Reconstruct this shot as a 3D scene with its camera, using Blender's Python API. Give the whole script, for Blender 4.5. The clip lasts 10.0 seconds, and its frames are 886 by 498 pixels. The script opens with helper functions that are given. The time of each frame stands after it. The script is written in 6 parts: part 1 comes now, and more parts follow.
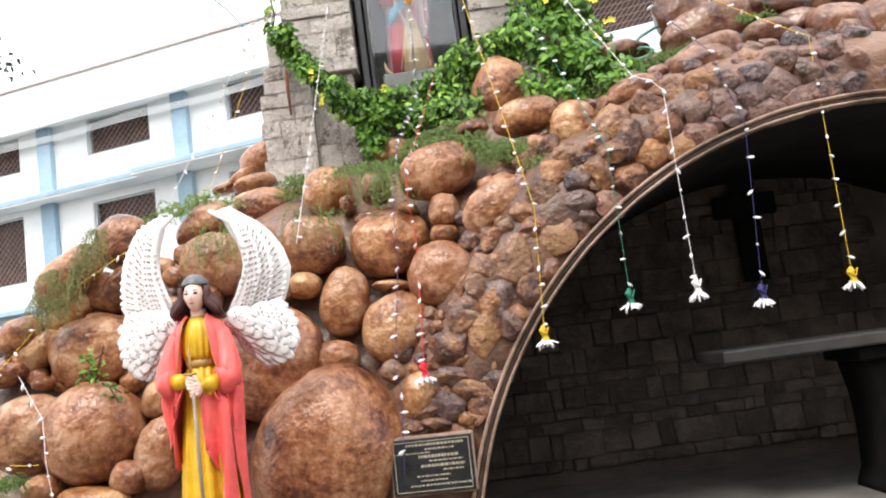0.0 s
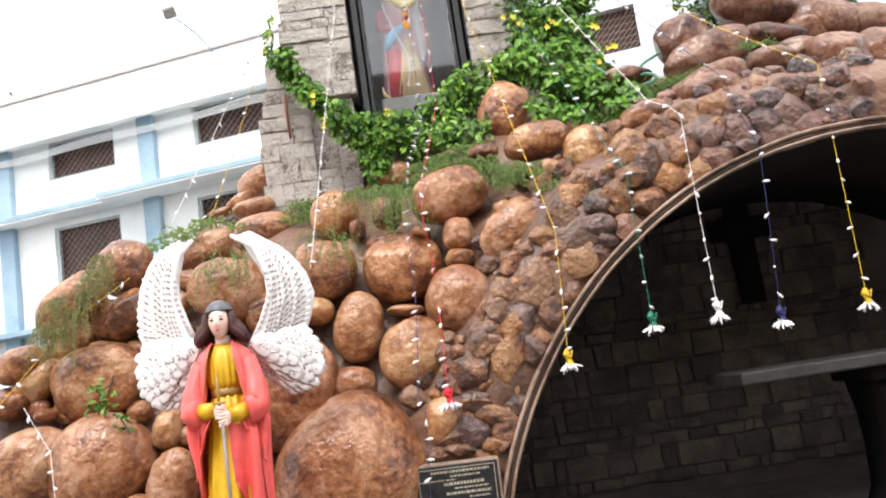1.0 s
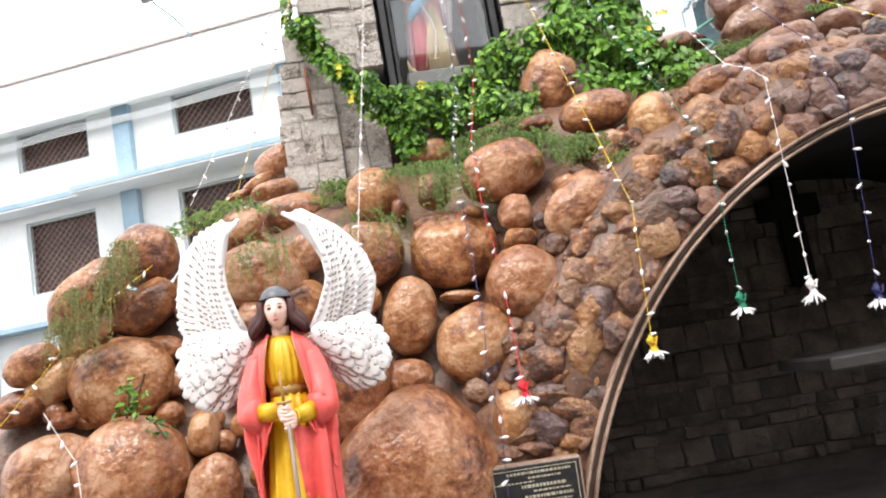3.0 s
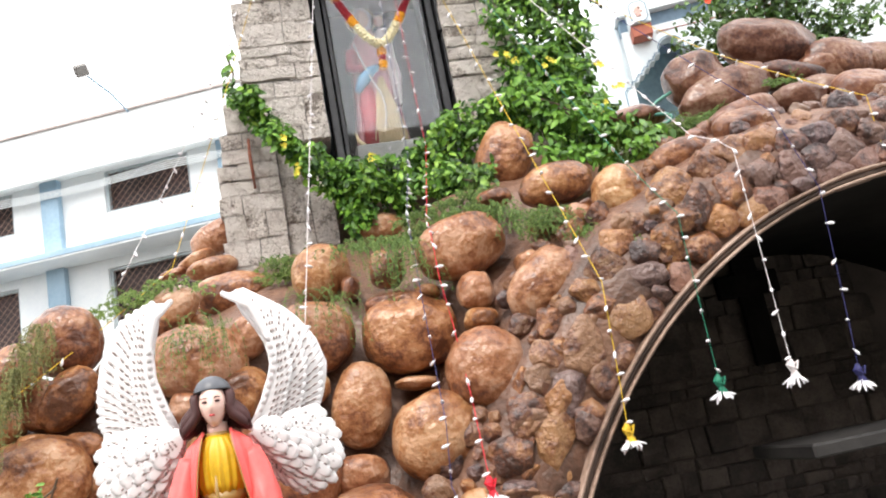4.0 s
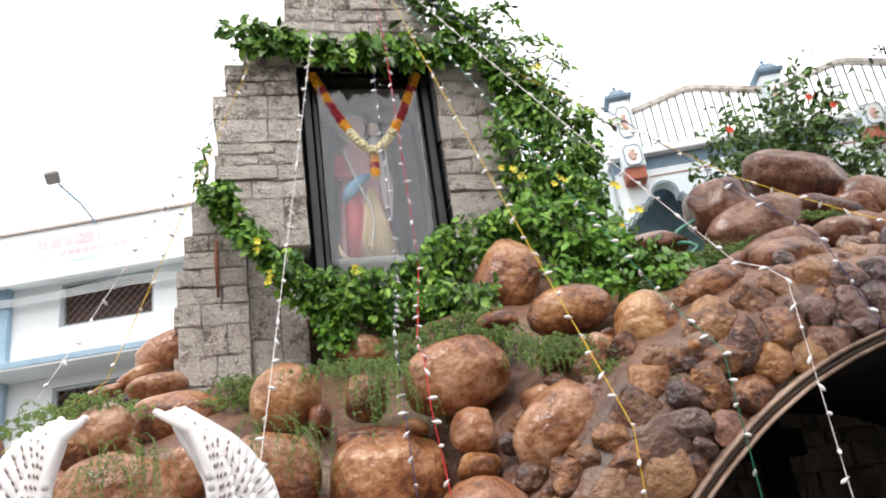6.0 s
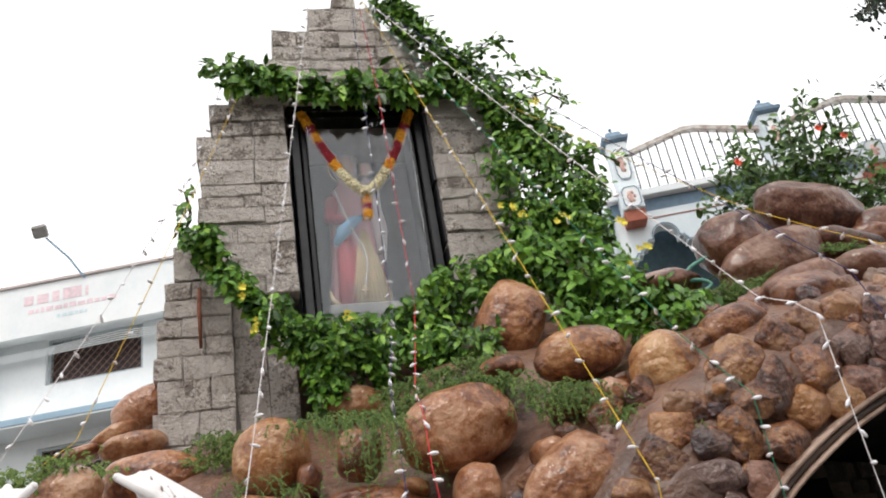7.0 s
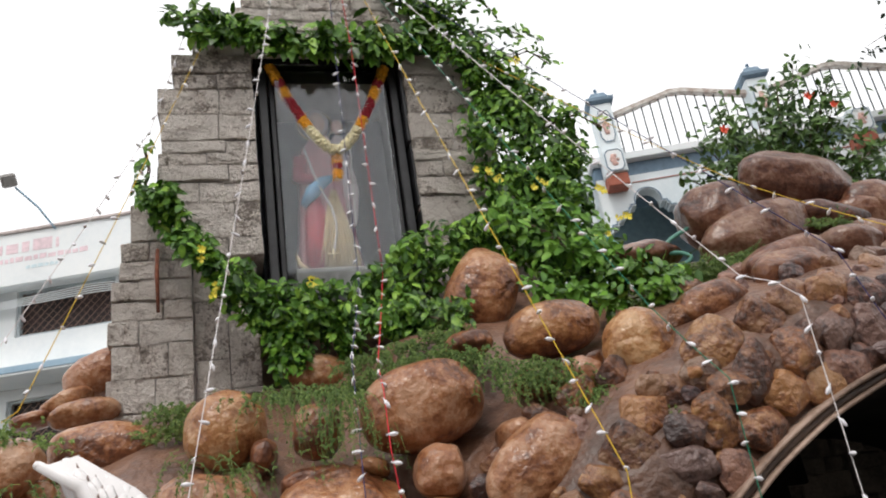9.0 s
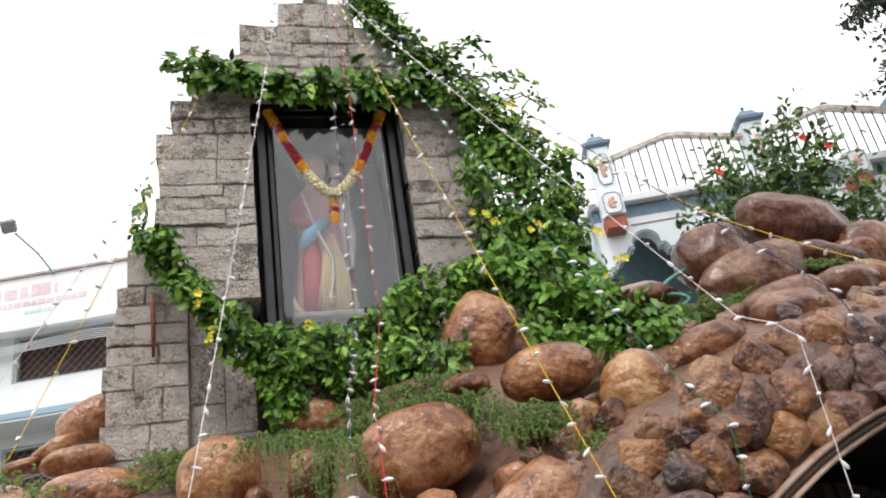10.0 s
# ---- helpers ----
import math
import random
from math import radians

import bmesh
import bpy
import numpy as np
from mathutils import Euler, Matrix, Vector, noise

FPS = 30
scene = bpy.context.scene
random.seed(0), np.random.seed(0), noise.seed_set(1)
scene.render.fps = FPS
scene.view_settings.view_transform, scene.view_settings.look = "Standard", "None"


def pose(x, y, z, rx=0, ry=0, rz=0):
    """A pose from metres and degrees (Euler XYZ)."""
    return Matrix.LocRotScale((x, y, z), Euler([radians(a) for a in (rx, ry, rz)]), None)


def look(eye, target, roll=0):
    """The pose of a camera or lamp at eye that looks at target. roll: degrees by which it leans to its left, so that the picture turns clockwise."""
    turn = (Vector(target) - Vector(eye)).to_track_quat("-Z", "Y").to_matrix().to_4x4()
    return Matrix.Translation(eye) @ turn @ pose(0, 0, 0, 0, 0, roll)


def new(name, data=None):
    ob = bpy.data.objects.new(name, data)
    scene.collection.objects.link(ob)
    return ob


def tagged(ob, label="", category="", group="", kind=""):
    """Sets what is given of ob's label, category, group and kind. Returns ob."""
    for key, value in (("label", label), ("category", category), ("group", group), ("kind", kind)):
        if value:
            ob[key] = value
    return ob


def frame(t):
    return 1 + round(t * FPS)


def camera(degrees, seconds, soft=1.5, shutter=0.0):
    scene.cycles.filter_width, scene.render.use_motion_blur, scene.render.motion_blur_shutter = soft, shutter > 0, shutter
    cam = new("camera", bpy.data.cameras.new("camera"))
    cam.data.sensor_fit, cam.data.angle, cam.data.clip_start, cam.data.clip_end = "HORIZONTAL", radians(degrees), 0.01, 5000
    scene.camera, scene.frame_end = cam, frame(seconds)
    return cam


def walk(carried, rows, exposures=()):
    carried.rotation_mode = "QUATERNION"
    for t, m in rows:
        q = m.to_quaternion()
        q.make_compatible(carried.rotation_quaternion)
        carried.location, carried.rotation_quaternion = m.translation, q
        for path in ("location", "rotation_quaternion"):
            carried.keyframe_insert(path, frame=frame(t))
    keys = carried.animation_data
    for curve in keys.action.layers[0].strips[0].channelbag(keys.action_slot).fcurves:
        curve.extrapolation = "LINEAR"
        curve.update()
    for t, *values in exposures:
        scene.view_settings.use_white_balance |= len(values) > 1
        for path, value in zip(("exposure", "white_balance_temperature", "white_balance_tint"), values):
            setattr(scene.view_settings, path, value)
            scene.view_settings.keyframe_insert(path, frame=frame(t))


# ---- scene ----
cam = camera(56.4, 10.0, 2.0)
PATH = [
    (0, (0.117, -0.145, 1.486), (0.074, 1.836, 1.755), -7.7),
    (0.5, (-0.124, -0.141, 1.516), (-0.088, 1.836, 1.815), -10.2),
    (1, (-0.298, -0.114, 1.539), (-0.221, 1.859, 1.853), -8.5),
    (1.5, (-0.441, 0.007, 1.566), (-0.306, 1.974, 1.905), -8.9),
    (2, (-0.569, 0.147, 1.597), (-0.446, 2.112, 1.946), -9.5),
    (2.2, (-0.625, 0.193, 1.6), (-0.533, 2.161, 1.94), -9.4),
    (3.3, (-0.906, 0.506, 1.641), (-0.695, 2.475, 1.921), -10.0),
    (3.5, (-0.913, 0.582, 1.67), (-0.664, 2.543, 1.973), -10.3),
    (4, (-0.911, 0.779, 1.703), (-0.58, 2.7, 2.15), -10.9),
    (4.5, (-0.991, 0.931, 1.723), (-0.561, 2.799, 2.294), -12.9),
    (5, (-1.022, 1.114, 1.743), (-0.563, 2.953, 2.383), -12.4),
    (5.5, (-0.948, 1.312, 1.792), (-0.474, 3.124, 2.493), -10.6),
    (5.7, (-0.932, 1.427, 1.8), (-0.467, 3.228, 2.537), -8.9),
    (6.8, (-0.89, 1.831, 1.898), (-0.484, 3.608, 2.719), -8.7),
    (7, (-0.867, 1.884, 1.903), (-0.413, 3.626, 2.774), -9.8),
    (7.5, (-0.821, 1.961, 1.942), (-0.303, 3.636, 2.905), -10.3),
    (8, (-0.726, 2.084, 1.931), (-0.211, 3.781, 2.854), -6.2),
    (8.5, (-0.755, 2.032, 2.009), (-0.243, 3.793, 2.809), -6.8),
    (9, (-0.742, 2.038, 2.036), (-0.254, 3.818, 2.806), -8.8),
    (9.5, (-0.728, 2.042, 2.03), (-0.24, 3.787, 2.877), -9.5),
    (10, (-0.722, 2.044, 2.029), (-0.23, 3.778, 2.895), -9.3),
]
walk(cam, [(t, look(eye, target, roll)) for t, eye, target, roll in PATH],
     [(0, 0.1), (3.5, 0.15), (4.5, 0.1), (5.5, -0.2), (6.8, -0.6), (7.5, -1.06), (8, -1.2), (8.5, -1.12), (9, -0.88), (10, -0.58)])

# ---- light ----
world = bpy.data.worlds.new("overcast_sky")
scene.world = world
world.use_nodes = True
wn, wl = world.node_tree.nodes, world.node_tree.links
sky = wn.new("ShaderNodeTexSky")
sky.sky_type, sky.sun_disc = "NISHITA", False
sky.sun_elevation, sky.sun_rotation = radians(60), radians(207)
sky.dust_density, sky.ozone_density = 4.0, 0.6
grey = wn.new("ShaderNodeMixRGB")
grey.inputs["Fac"].default_value = 0.86
grey.inputs["Color2"].default_value = (11.3, 11.2, 11.2, 1)
wl.new(sky.outputs[0], grey.inputs["Color1"])
bg = wn["Background"]
bg.inputs["Strength"].default_value = 0.24
wl.new(grey.outputs[0], bg.inputs["Color"])

sun = new("sun", bpy.data.lights.new("sun", "SUN"))
sun.data.energy, sun.data.angle, sun.data.color = 2.4, radians(14), (1.0, 0.96, 0.9)
sun.matrix_world = look((-4, -3, 16), (0, 5, 2))


# ---- materials ----
def material(name, rough=0.8, metal=0.0):
    m = bpy.data.materials.new(name)
    m.use_nodes = True
    b = m.node_tree.nodes["Principled BSDF"]
    b.inputs["Roughness"].default_value, b.inputs["Metallic"].default_value = rough, metal
    return m, m.node_tree.nodes, m.node_tree.links, b


def mottled(name, stops, scale=3.0, fine=40.0, rough=0.8, bump=0.3, depth=0.02, fine_mix=0.35, per="", gloss=0.0, spec=None, vary=0.2, crag=0.0, crag_scale=3.0, true_size=False):
    """Noise at two scales over a ramp of colours, with relief; per: 'object' or 'island' shifts the tone from piece to piece."""
    m, n, l, b = material(name, rough)
    co = n.new("ShaderNodeTexCoord")
    big = n.new("ShaderNodeTexNoise")
    big.inputs["Scale"].default_value, big.inputs["Detail"].default_value, big.inputs["Roughness"].default_value = scale, 6, 0.62
    small = n.new("ShaderNodeTexNoise")
    small.inputs["Scale"].default_value, small.inputs["Detail"].default_value, small.inputs["Roughness"].default_value = fine, 5, 0.7
    src = n.new("ShaderNodeNewGeometry").outputs["Position"] if true_size else co.outputs["Object"]
    mix = n.new("ShaderNodeMath")
    mix.operation = "MULTIPLY_ADD"
    l.new(small.outputs[0], mix.inputs[0])
    mix.inputs[1].default_value = fine_mix
    l.new(big.outputs[0], mix.inputs[2])
    last = mix.outputs[0]
    if per:
        rnd = n.new("ShaderNodeObjectInfo") if per == "object" else n.new("ShaderNodeNewGeometry")
        out = rnd.outputs["Random"] if per == "object" else rnd.outputs["Random Per Island"]
        add = n.new("ShaderNodeMath")
        add.operation = "MULTIPLY_ADD"
        l.new(out, add.inputs[0])
        add.inputs[1].default_value = vary
        l.new(last, add.inputs[2])
        last = add.outputs[0]
        shift = n.new("ShaderNodeVectorMath")
        shift.operation = "ADD"
        scaled = n.new("ShaderNodeMath")
        scaled.operation = "MULTIPLY"
        l.new(out, scaled.inputs[0])
        scaled.inputs[1].default_value = 57.0
        l.new(src, shift.inputs[0])
        l.new(scaled.outputs[0], shift.inputs[1])
        src = shift.outputs[0]
    l.new(src, big.inputs["Vector"])
    l.new(src, small.inputs["Vector"])
    ramp = n.new("ShaderNodeValToRGB")
    el = ramp.color_ramp.elements
    lo, hi = 0.36 + fine_mix * 0.5 + vary * 0.4 * bool(per), min(1.0, 0.64 + fine_mix * 0.5 + vary * 0.6 * bool(per))
    while len(el) < len(stops):
        el.new(0.5)
    for i, c in enumerate(stops):
        el[i].position = lo + (hi - lo) * i / max(1, len(stops) - 1)
        el[i].color = (*c, 1)
    l.new(last, ramp.inputs[0])
    l.new(ramp.outputs[0], b.inputs["Base Color"])
    bp = n.new("ShaderNodeBump")
    bp.inputs["Strength"].default_value, bp.inputs["Distance"].default_value = bump, depth
    l.new(mix.outputs[0], bp.inputs["Height"])
    if crag:
        # chipped facets and shallow cracks, darker along the edges
        warp = n.new("ShaderNodeMixRGB")
        warp.inputs["Fac"].default_value = 0.22
        l.new(src, warp.inputs["Color1"])
        l.new(big.outputs["Color"], warp.inputs["Color2"])
        chips = n.new("ShaderNodeTexVoronoi")
        chips.inputs["Scale"].default_value = crag_scale
        l.new(warp.outputs[0], chips.inputs["Vector"])
        edges = n.new("ShaderNodeTexVoronoi")
        edges.feature = "DISTANCE_TO_EDGE"
        edges.inputs["Scale"].default_value = crag_scale * 0.6
        l.new(warp.outputs[0], edges.inputs["Vector"])
        line = n.new("ShaderNodeMapRange")
        line.inputs["From Max"].default_value = 0.05
        l.new(edges.outputs["Distance"], line.inputs["Value"])
        both = n.new("ShaderNodeMath")
        both.operation = "MULTIPLY_ADD"
        l.new(line.outputs[0], both.inputs[0])
        both.inputs[1].default_value = 0.25
        l.new(chips.outputs["Distance"], both.inputs[2])
        bp2 = n.new("ShaderNodeBump")
        bp2.inputs["Strength"].default_value, bp2.inputs["Distance"].default_value = crag, depth * 1.2
        l.new(both.outputs[0], bp2.inputs["Height"])
        l.new(bp2.outputs[0], bp.inputs["Normal"])
        dim = n.new("ShaderNodeMixRGB")
        dim.blend_type = "MULTIPLY"
        dim.inputs["Color2"].default_value = (0.66, 0.6, 0.58, 1)
        inv = n.new("ShaderNodeMath")
        inv.operation = "SUBTRACT"
        inv.inputs[0].default_value = 0.7
        l.new(line.outputs[0], inv.inputs[1])
        inv.use_clamp = True
        l.new(inv.outputs[0], dim.inputs["Fac"])
        l.new(ramp.outputs[0], dim.inputs["Color1"])
        l.new(dim.outputs[0], b.inputs["Base Color"])
    l.new(bp.outputs[0], b.inputs["Normal"])
    if gloss:
        rr = n.new("ShaderNodeMapRange")
        rr.inputs["To Min"].default_value, rr.inputs["To Max"].default_value = rough - gloss, rough + gloss
        l.new(small.outputs[0], rr.inputs["Value"])
        l.new(rr.outputs[0], b.inputs["Roughness"])
    if spec is not None:
        b.inputs["Specular IOR Level"].default_value = spec
    return m


def tinted(m, tints, turns=13.7):
    """Gives each object a tint of its own over the base colour."""
    n, l = m.node_tree.nodes, m.node_tree.links
    b = n["Principled BSDF"]
    src = b.inputs["Base Color"].links[0].from_socket
    info, mul, ramp, mix = n.new("ShaderNodeObjectInfo"), n.new("ShaderNodeMath"), n.new("ShaderNodeValToRGB"), n.new("ShaderNodeMixRGB")
    mul.operation = "MULTIPLY"
    mul.inputs[1].default_value = turns
    fr = n.new("ShaderNodeMath")
    fr.operation = "FRACT"
    l.new(info.outputs["Random"], mul.inputs[0])
    l.new(mul.outputs[0], fr.inputs[0])
    el = ramp.color_ramp.elements
    while len(el) < len(tints):
        el.new(0.5)
    for i, c in enumerate(tints):
        el[i].position, el[i].color = i / (len(tints) - 1), (*c, 1)
    l.new(fr.outputs[0], ramp.inputs[0])
    mix.blend_type = "MULTIPLY"
    mix.inputs["Fac"].default_value = 1.0
    l.new(src, mix.inputs["Color1"])
    l.new(ramp.outputs[0], mix.inputs["Color2"])
    l.new(mix.outputs[0], b.inputs["Base Color"])
    return m


M_BOULDER = mottled("painted_boulder", [(0.10, 0.038, 0.019), (0.19, 0.075, 0.034), (0.28, 0.123, 0.053), (0.35, 0.172, 0.080), (0.44, 0.265, 0.16)], 4.5, 26, 0.36, 1.0, 0.09, 0.6, "object", 0.1, None, 0.14, 0.0, 6.0, True)
tinted(M_BOULDER, [(1.0, 1.0, 1.0), (0.92, 0.86, 0.90), (1.06, 1.05, 0.86), (1.0, 0.92, 0.90), (0.88, 0.78, 0.80), (1.08, 1.02, 0.95)])
def lacquered(m, weight, rough, scale, depth):
    """Hammered relief under a clear coat that follows it."""
    n, l = m.node_tree.nodes, m.node_tree.links
    b = n["Principled BSDF"]
    bp = b.inputs["Normal"].links[0].from_node
    dents = n.new("ShaderNodeTexNoise")
    dents.inputs["Scale"].default_value, dents.inputs["Detail"].default_value, dents.inputs["Roughness"].default_value = scale, 3, 0.5
    l.new(n.new("ShaderNodeNewGeometry").outputs["Position"], dents.inputs["Vector"])
    l.new(dents.outputs[0], bp.inputs["Height"])
    bp.inputs["Strength"].default_value, bp.inputs["Distance"].default_value = 1.0, depth
    b.inputs["Coat Weight"].default_value, b.inputs["Coat Roughness"].default_value = weight, rough
    l.new(b.inputs["Normal"].links[0].from_socket, b.inputs["Coat Normal"])


lacquered(M_BOULDER, 0.5, 0.2, 22.0, 0.017)
pb = M_BOULDER.node_tree.nodes["Principled BSDF"]
pb.inputs["Specular IOR Level"].default_value = 0.28
M_BOULDER_DARK = mottled("dark_red_boulder", [(0.047, 0.018, 0.012), (0.095, 0.037, 0.023), (0.138, 0.058, 0.034), (0.181, 0.084, 0.050), (0.241, 0.142, 0.095)], 4.5, 26, 0.36, 1.0, 0.09, 0.6, "object", 0.1, 0.28, 0.14, 0.0, 6.0, True)
tinted(M_BOULDER_DARK, [(1.0, 1.0, 1.0), (0.85, 0.88, 1.0), (1.25, 1.2, 1.0), (1.0, 0.9, 0.9), (1.1, 1.05, 1.0)])
lacquered(M_BOULDER_DARK, 0.4, 0.24, 20.0, 0.012)
M_STONE = mottled("rubble_stone", [(0.071, 0.034, 0.024), (0.134, 0.059, 0.036), (0.202, 0.089, 0.049), (0.260, 0.124, 0.060), (0.336, 0.189, 0.099)], 9.0, 34, 0.42, 1.0, 0.06, 0.65, "object", 0.1, 0.4, 0.2, 0.25, 13.0, True)
tinted(M_STONE, [(0.9, 0.82, 0.78), (0.5, 0.52, 0.66), (1.05, 0.92, 0.6), (0.66, 0.63, 0.72), (1.1, 0.88, 0.55), (0.58, 0.54, 0.6)])
lacquered(M_STONE, 0.45, 0.22, 30.0, 0.017)
M_STONE_DARK = mottled("purple_rubble_stone", [(0.037, 0.021, 0.020), (0.074, 0.041, 0.036), (0.119, 0.067, 0.056), (0.180, 0.111, 0.090)], 9.0, 34, 0.42, 1.0, 0.06, 0.65, "object", 0.1, 0.4, 0.3, 0.25, 13.0, True)
tinted(M_STONE_DARK, [(1.0, 1.0, 1.0), (0.8, 0.8, 0.95), (1.5, 1.15, 0.9), (0.9, 0.85, 0.9), (1.1, 1.0, 0.9)])
lacquered(M_STONE_DARK, 0.45, 0.22, 30.0, 0.017)
M_MORTAR = mottled("grotto_mortar", [(0.072, 0.034, 0.020), (0.140, 0.066, 0.039), (0.212, 0.111, 0.068)], 2.5, 22, 0.5, 1.0, 0.06)
lacquered(M_MORTAR, 0.25, 0.3, 26.0, 0.014)
M_GRANITE = mottled("split_granite", [(0.33, 0.28, 0.245), (0.58, 0.51, 0.455), (0.72, 0.645, 0.58), (0.80, 0.73, 0.67)], 7.0, 55, 0.9, 1.0, 0.07, 0.8, "object", 0.0, None, 0.3, 0.35, 9.0, True)
M_GRANITE_JOINT = mottled("granite_pointing", [(0.30, 0.27, 0.25), (0.50, 0.45, 0.42)], 6.0, 60, 0.9, 0.4, 0.01)
# cave stone, plaster and vault: the cave's shade is put into these dark colours
M_CAVE = mottled("shaded_cave_stone", [(0.05, 0.040, 0.034), (0.095, 0.076, 0.063), (0.15, 0.12, 0.10)], 4.0, 40, 0.75, 1.0, 0.05, 0.5, "object")
M_CAVE_JOINT = mottled("shaded_cave_plaster", [(0.055, 0.044, 0.037), (0.105, 0.084, 0.072)], 2.0, 40, 0.85, 0.3, 0.01)
M_VAULT = mottled("shaded_vault_plaster", [(0.014, 0.013, 0.012), (0.032, 0.029, 0.027)], 2.0, 40, 0.9, 0.3, 0.01, spec=0.15)
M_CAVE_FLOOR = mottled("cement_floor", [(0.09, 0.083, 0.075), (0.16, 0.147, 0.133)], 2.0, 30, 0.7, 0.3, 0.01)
M_RIM = mottled("arch_moulding", [(0.12, 0.075, 0.052), (0.25, 0.165, 0.12), (0.38, 0.27, 0.21)], 4.0, 40, 0.5, 0.5, 0.02)
M_RIM_DARK = mottled("arch_groove", [(0.05, 0.034, 0.026), (0.12, 0.08, 0.06)], 4.0, 40, 0.6, 0.3, 0.01)
M_GROUND = mottled("concrete_paving", [(0.10, 0.095, 0.085), (0.17, 0.16, 0.145)], 0.8, 30, 0.85, 0.3, 0.01)
M_WHITE = mottled("white_paint", [(0.74, 0.78, 0.80), (0.80, 0.83, 0.84), (0.84, 0.86, 0.86)], 0.7, 12, 0.8, 0.1, 0.005)
M_BLUE = mottled("blue_grey_paint", [(0.24, 0.36, 0.46), (0.30, 0.43, 0.54), (0.34, 0.47, 0.57)], 1.0, 14, 0.7, 0.1, 0.005)
# plaster of the added light-blocking wall behind the camera
M_BACK = mottled("sky_blocker_plaster", [(0.16, 0.15, 0.135), (0.25, 0.23, 0.21)], 0.5, 12, 0.85, 0.2, 0.01)
M_SHUTTER = mottled("dark_window", [(0.02, 0.012, 0.012), (0.06, 0.03, 0.028)], 2.0, 20, 0.5, 0.1, 0.005)
M_GRILLE = mottled("rusty_grille", [(0.18, 0.10, 0.075), (0.28, 0.18, 0.135)], 3.0, 30, 0.6, 0.1, 0.005)


# ---- tools ----
def world_of(ob):
    m = ob.matrix_basis.copy()
    return world_of(ob.parent) @ ob.matrix_parent_inverse @ m if ob.parent else m


def under(ob, parent):
    """Makes ob a part of parent, with its pose still given in world metres."""
    ob.parent = parent
    ob.matrix_parent_inverse = world_of(parent).inverted()
    return ob


def link(name, bm, mat, parent=None, label="", smooth=True):
    me = bpy.data.meshes.new(name)
    bm.to_mesh(me)
    bm.free()
    for m in (mat if isinstance(mat, (list, tuple)) else [mat]):
        me.materials.append(m)
    if smooth:
        me.shade_smooth()
    ob = new(name, me)
    if parent is not None:
        under(ob, parent)
    if label:
        ob["label"] = label
    return ob


def part(name, bm, mat, parent, label="", smooth=False):
    return link(name, bm, mat, parent, label, smooth)


def shared(name, me, parent, m=None):
    ob = under(new(name, me), parent)
    if m is not None:
        ob.matrix_basis = m
    return ob


def empty(name, at=(0, 0, 0), label="", category="", group="", kind=""):
    ob = new(name)
    ob.location = at
    ob.empty_display_size = 0.1
    return tagged(ob, label, category, group, kind)


def box(bm, lo, hi, bevel=0.0, m=None, jitter=0.0):
    r = bmesh.ops.create_cube(bm, size=1.0)
    c = (Vector(lo) + Vector(hi)) / 2
    s = Vector(hi) - Vector(lo)
    for v in r["verts"]:
        v.co = Vector((v.co.x * s.x, v.co.y * s.y, v.co.z * s.z)) + c
        if jitter:
            v.co += Vector((random.uniform(-1, 1), random.uniform(-1, 1), random.uniform(-1, 1))) * jitter
    if bevel:
        edges = list({e for v in r["verts"] for e in v.link_edges})
        g = bmesh.ops.bevel(bm, geom=edges, offset=bevel, segments=1, affect="EDGES", profile=0.6)
        vs = {v for f in g["faces"] for v in f.verts} | {v for v in r["verts"] if v.is_valid}
    else:
        vs = set(r["verts"])
    if m is not None:
        for v in vs:
            v.co = m @ v.co
    return vs


def tube(bm, pts, r, sides=6, cap=True, mat=0):
    """A tube along pts; r: one radius or one for each point."""
    pts = [Vector(p) for p in pts]
    rings = []
    side = None
    for i, p in enumerate(pts):
        d = (pts[min(i + 1, len(pts) - 1)] - pts[max(i - 1, 0)]).normalized()
        if side is None:
            side = d.orthogonal().normalized()
        side = (side - d * side.dot(d)).normalized()
        up = d.cross(side)
        rad = r[i] if isinstance(r, (list, tuple)) else r
        rings.append([bm.verts.new(p + (side * math.cos(2 * math.pi * k / sides) + up * math.sin(2 * math.pi * k / sides)) * rad) for k in range(sides)])
    for a, b in zip(rings, rings[1:]):
        for k in range(sides):
            f = bm.faces.new((a[k], a[(k + 1) % sides], b[(k + 1) % sides], b[k]))
            f.material_index = mat
    if cap:
        for ring in (list(reversed(rings[0])), rings[-1]):
            f = bm.faces.new(ring)
            f.material_index = mat
    return rings


def step(a, b, v):
    u = min(1.0, max(0.0, (v - a) / (b - a)))
    return u * u * (3 - 2 * u)


def lerp_table(v, table):
    if v <= table[0][0]:
        return table[0][1]
    for (a, p), (b, q) in zip(table, table[1:]):
        if v <= b:
            return p + (q - p) * (v - a) / (b - a)
    return table[-1][1]


# ---- ground ----
bm = bmesh.new()
bmesh.ops.create_grid(bm, x_segments=40, y_segments=40, size=300)
ground = tagged(link("ground", bm, M_GROUND), "grey concrete forecourt before the grotto", "ground", kind="structure")

# unseen wall added behind the camera; it blocks low sky light from the south
bm = bmesh.new()
box(bm, (-22, -9.5, 0), (22, -9.0, 9.0))
tagged(link("wall_sky_blocker", bm, M_BACK, smooth=False), "plain unseen wall added behind the camera to block low sky light", "wall", kind="structure")

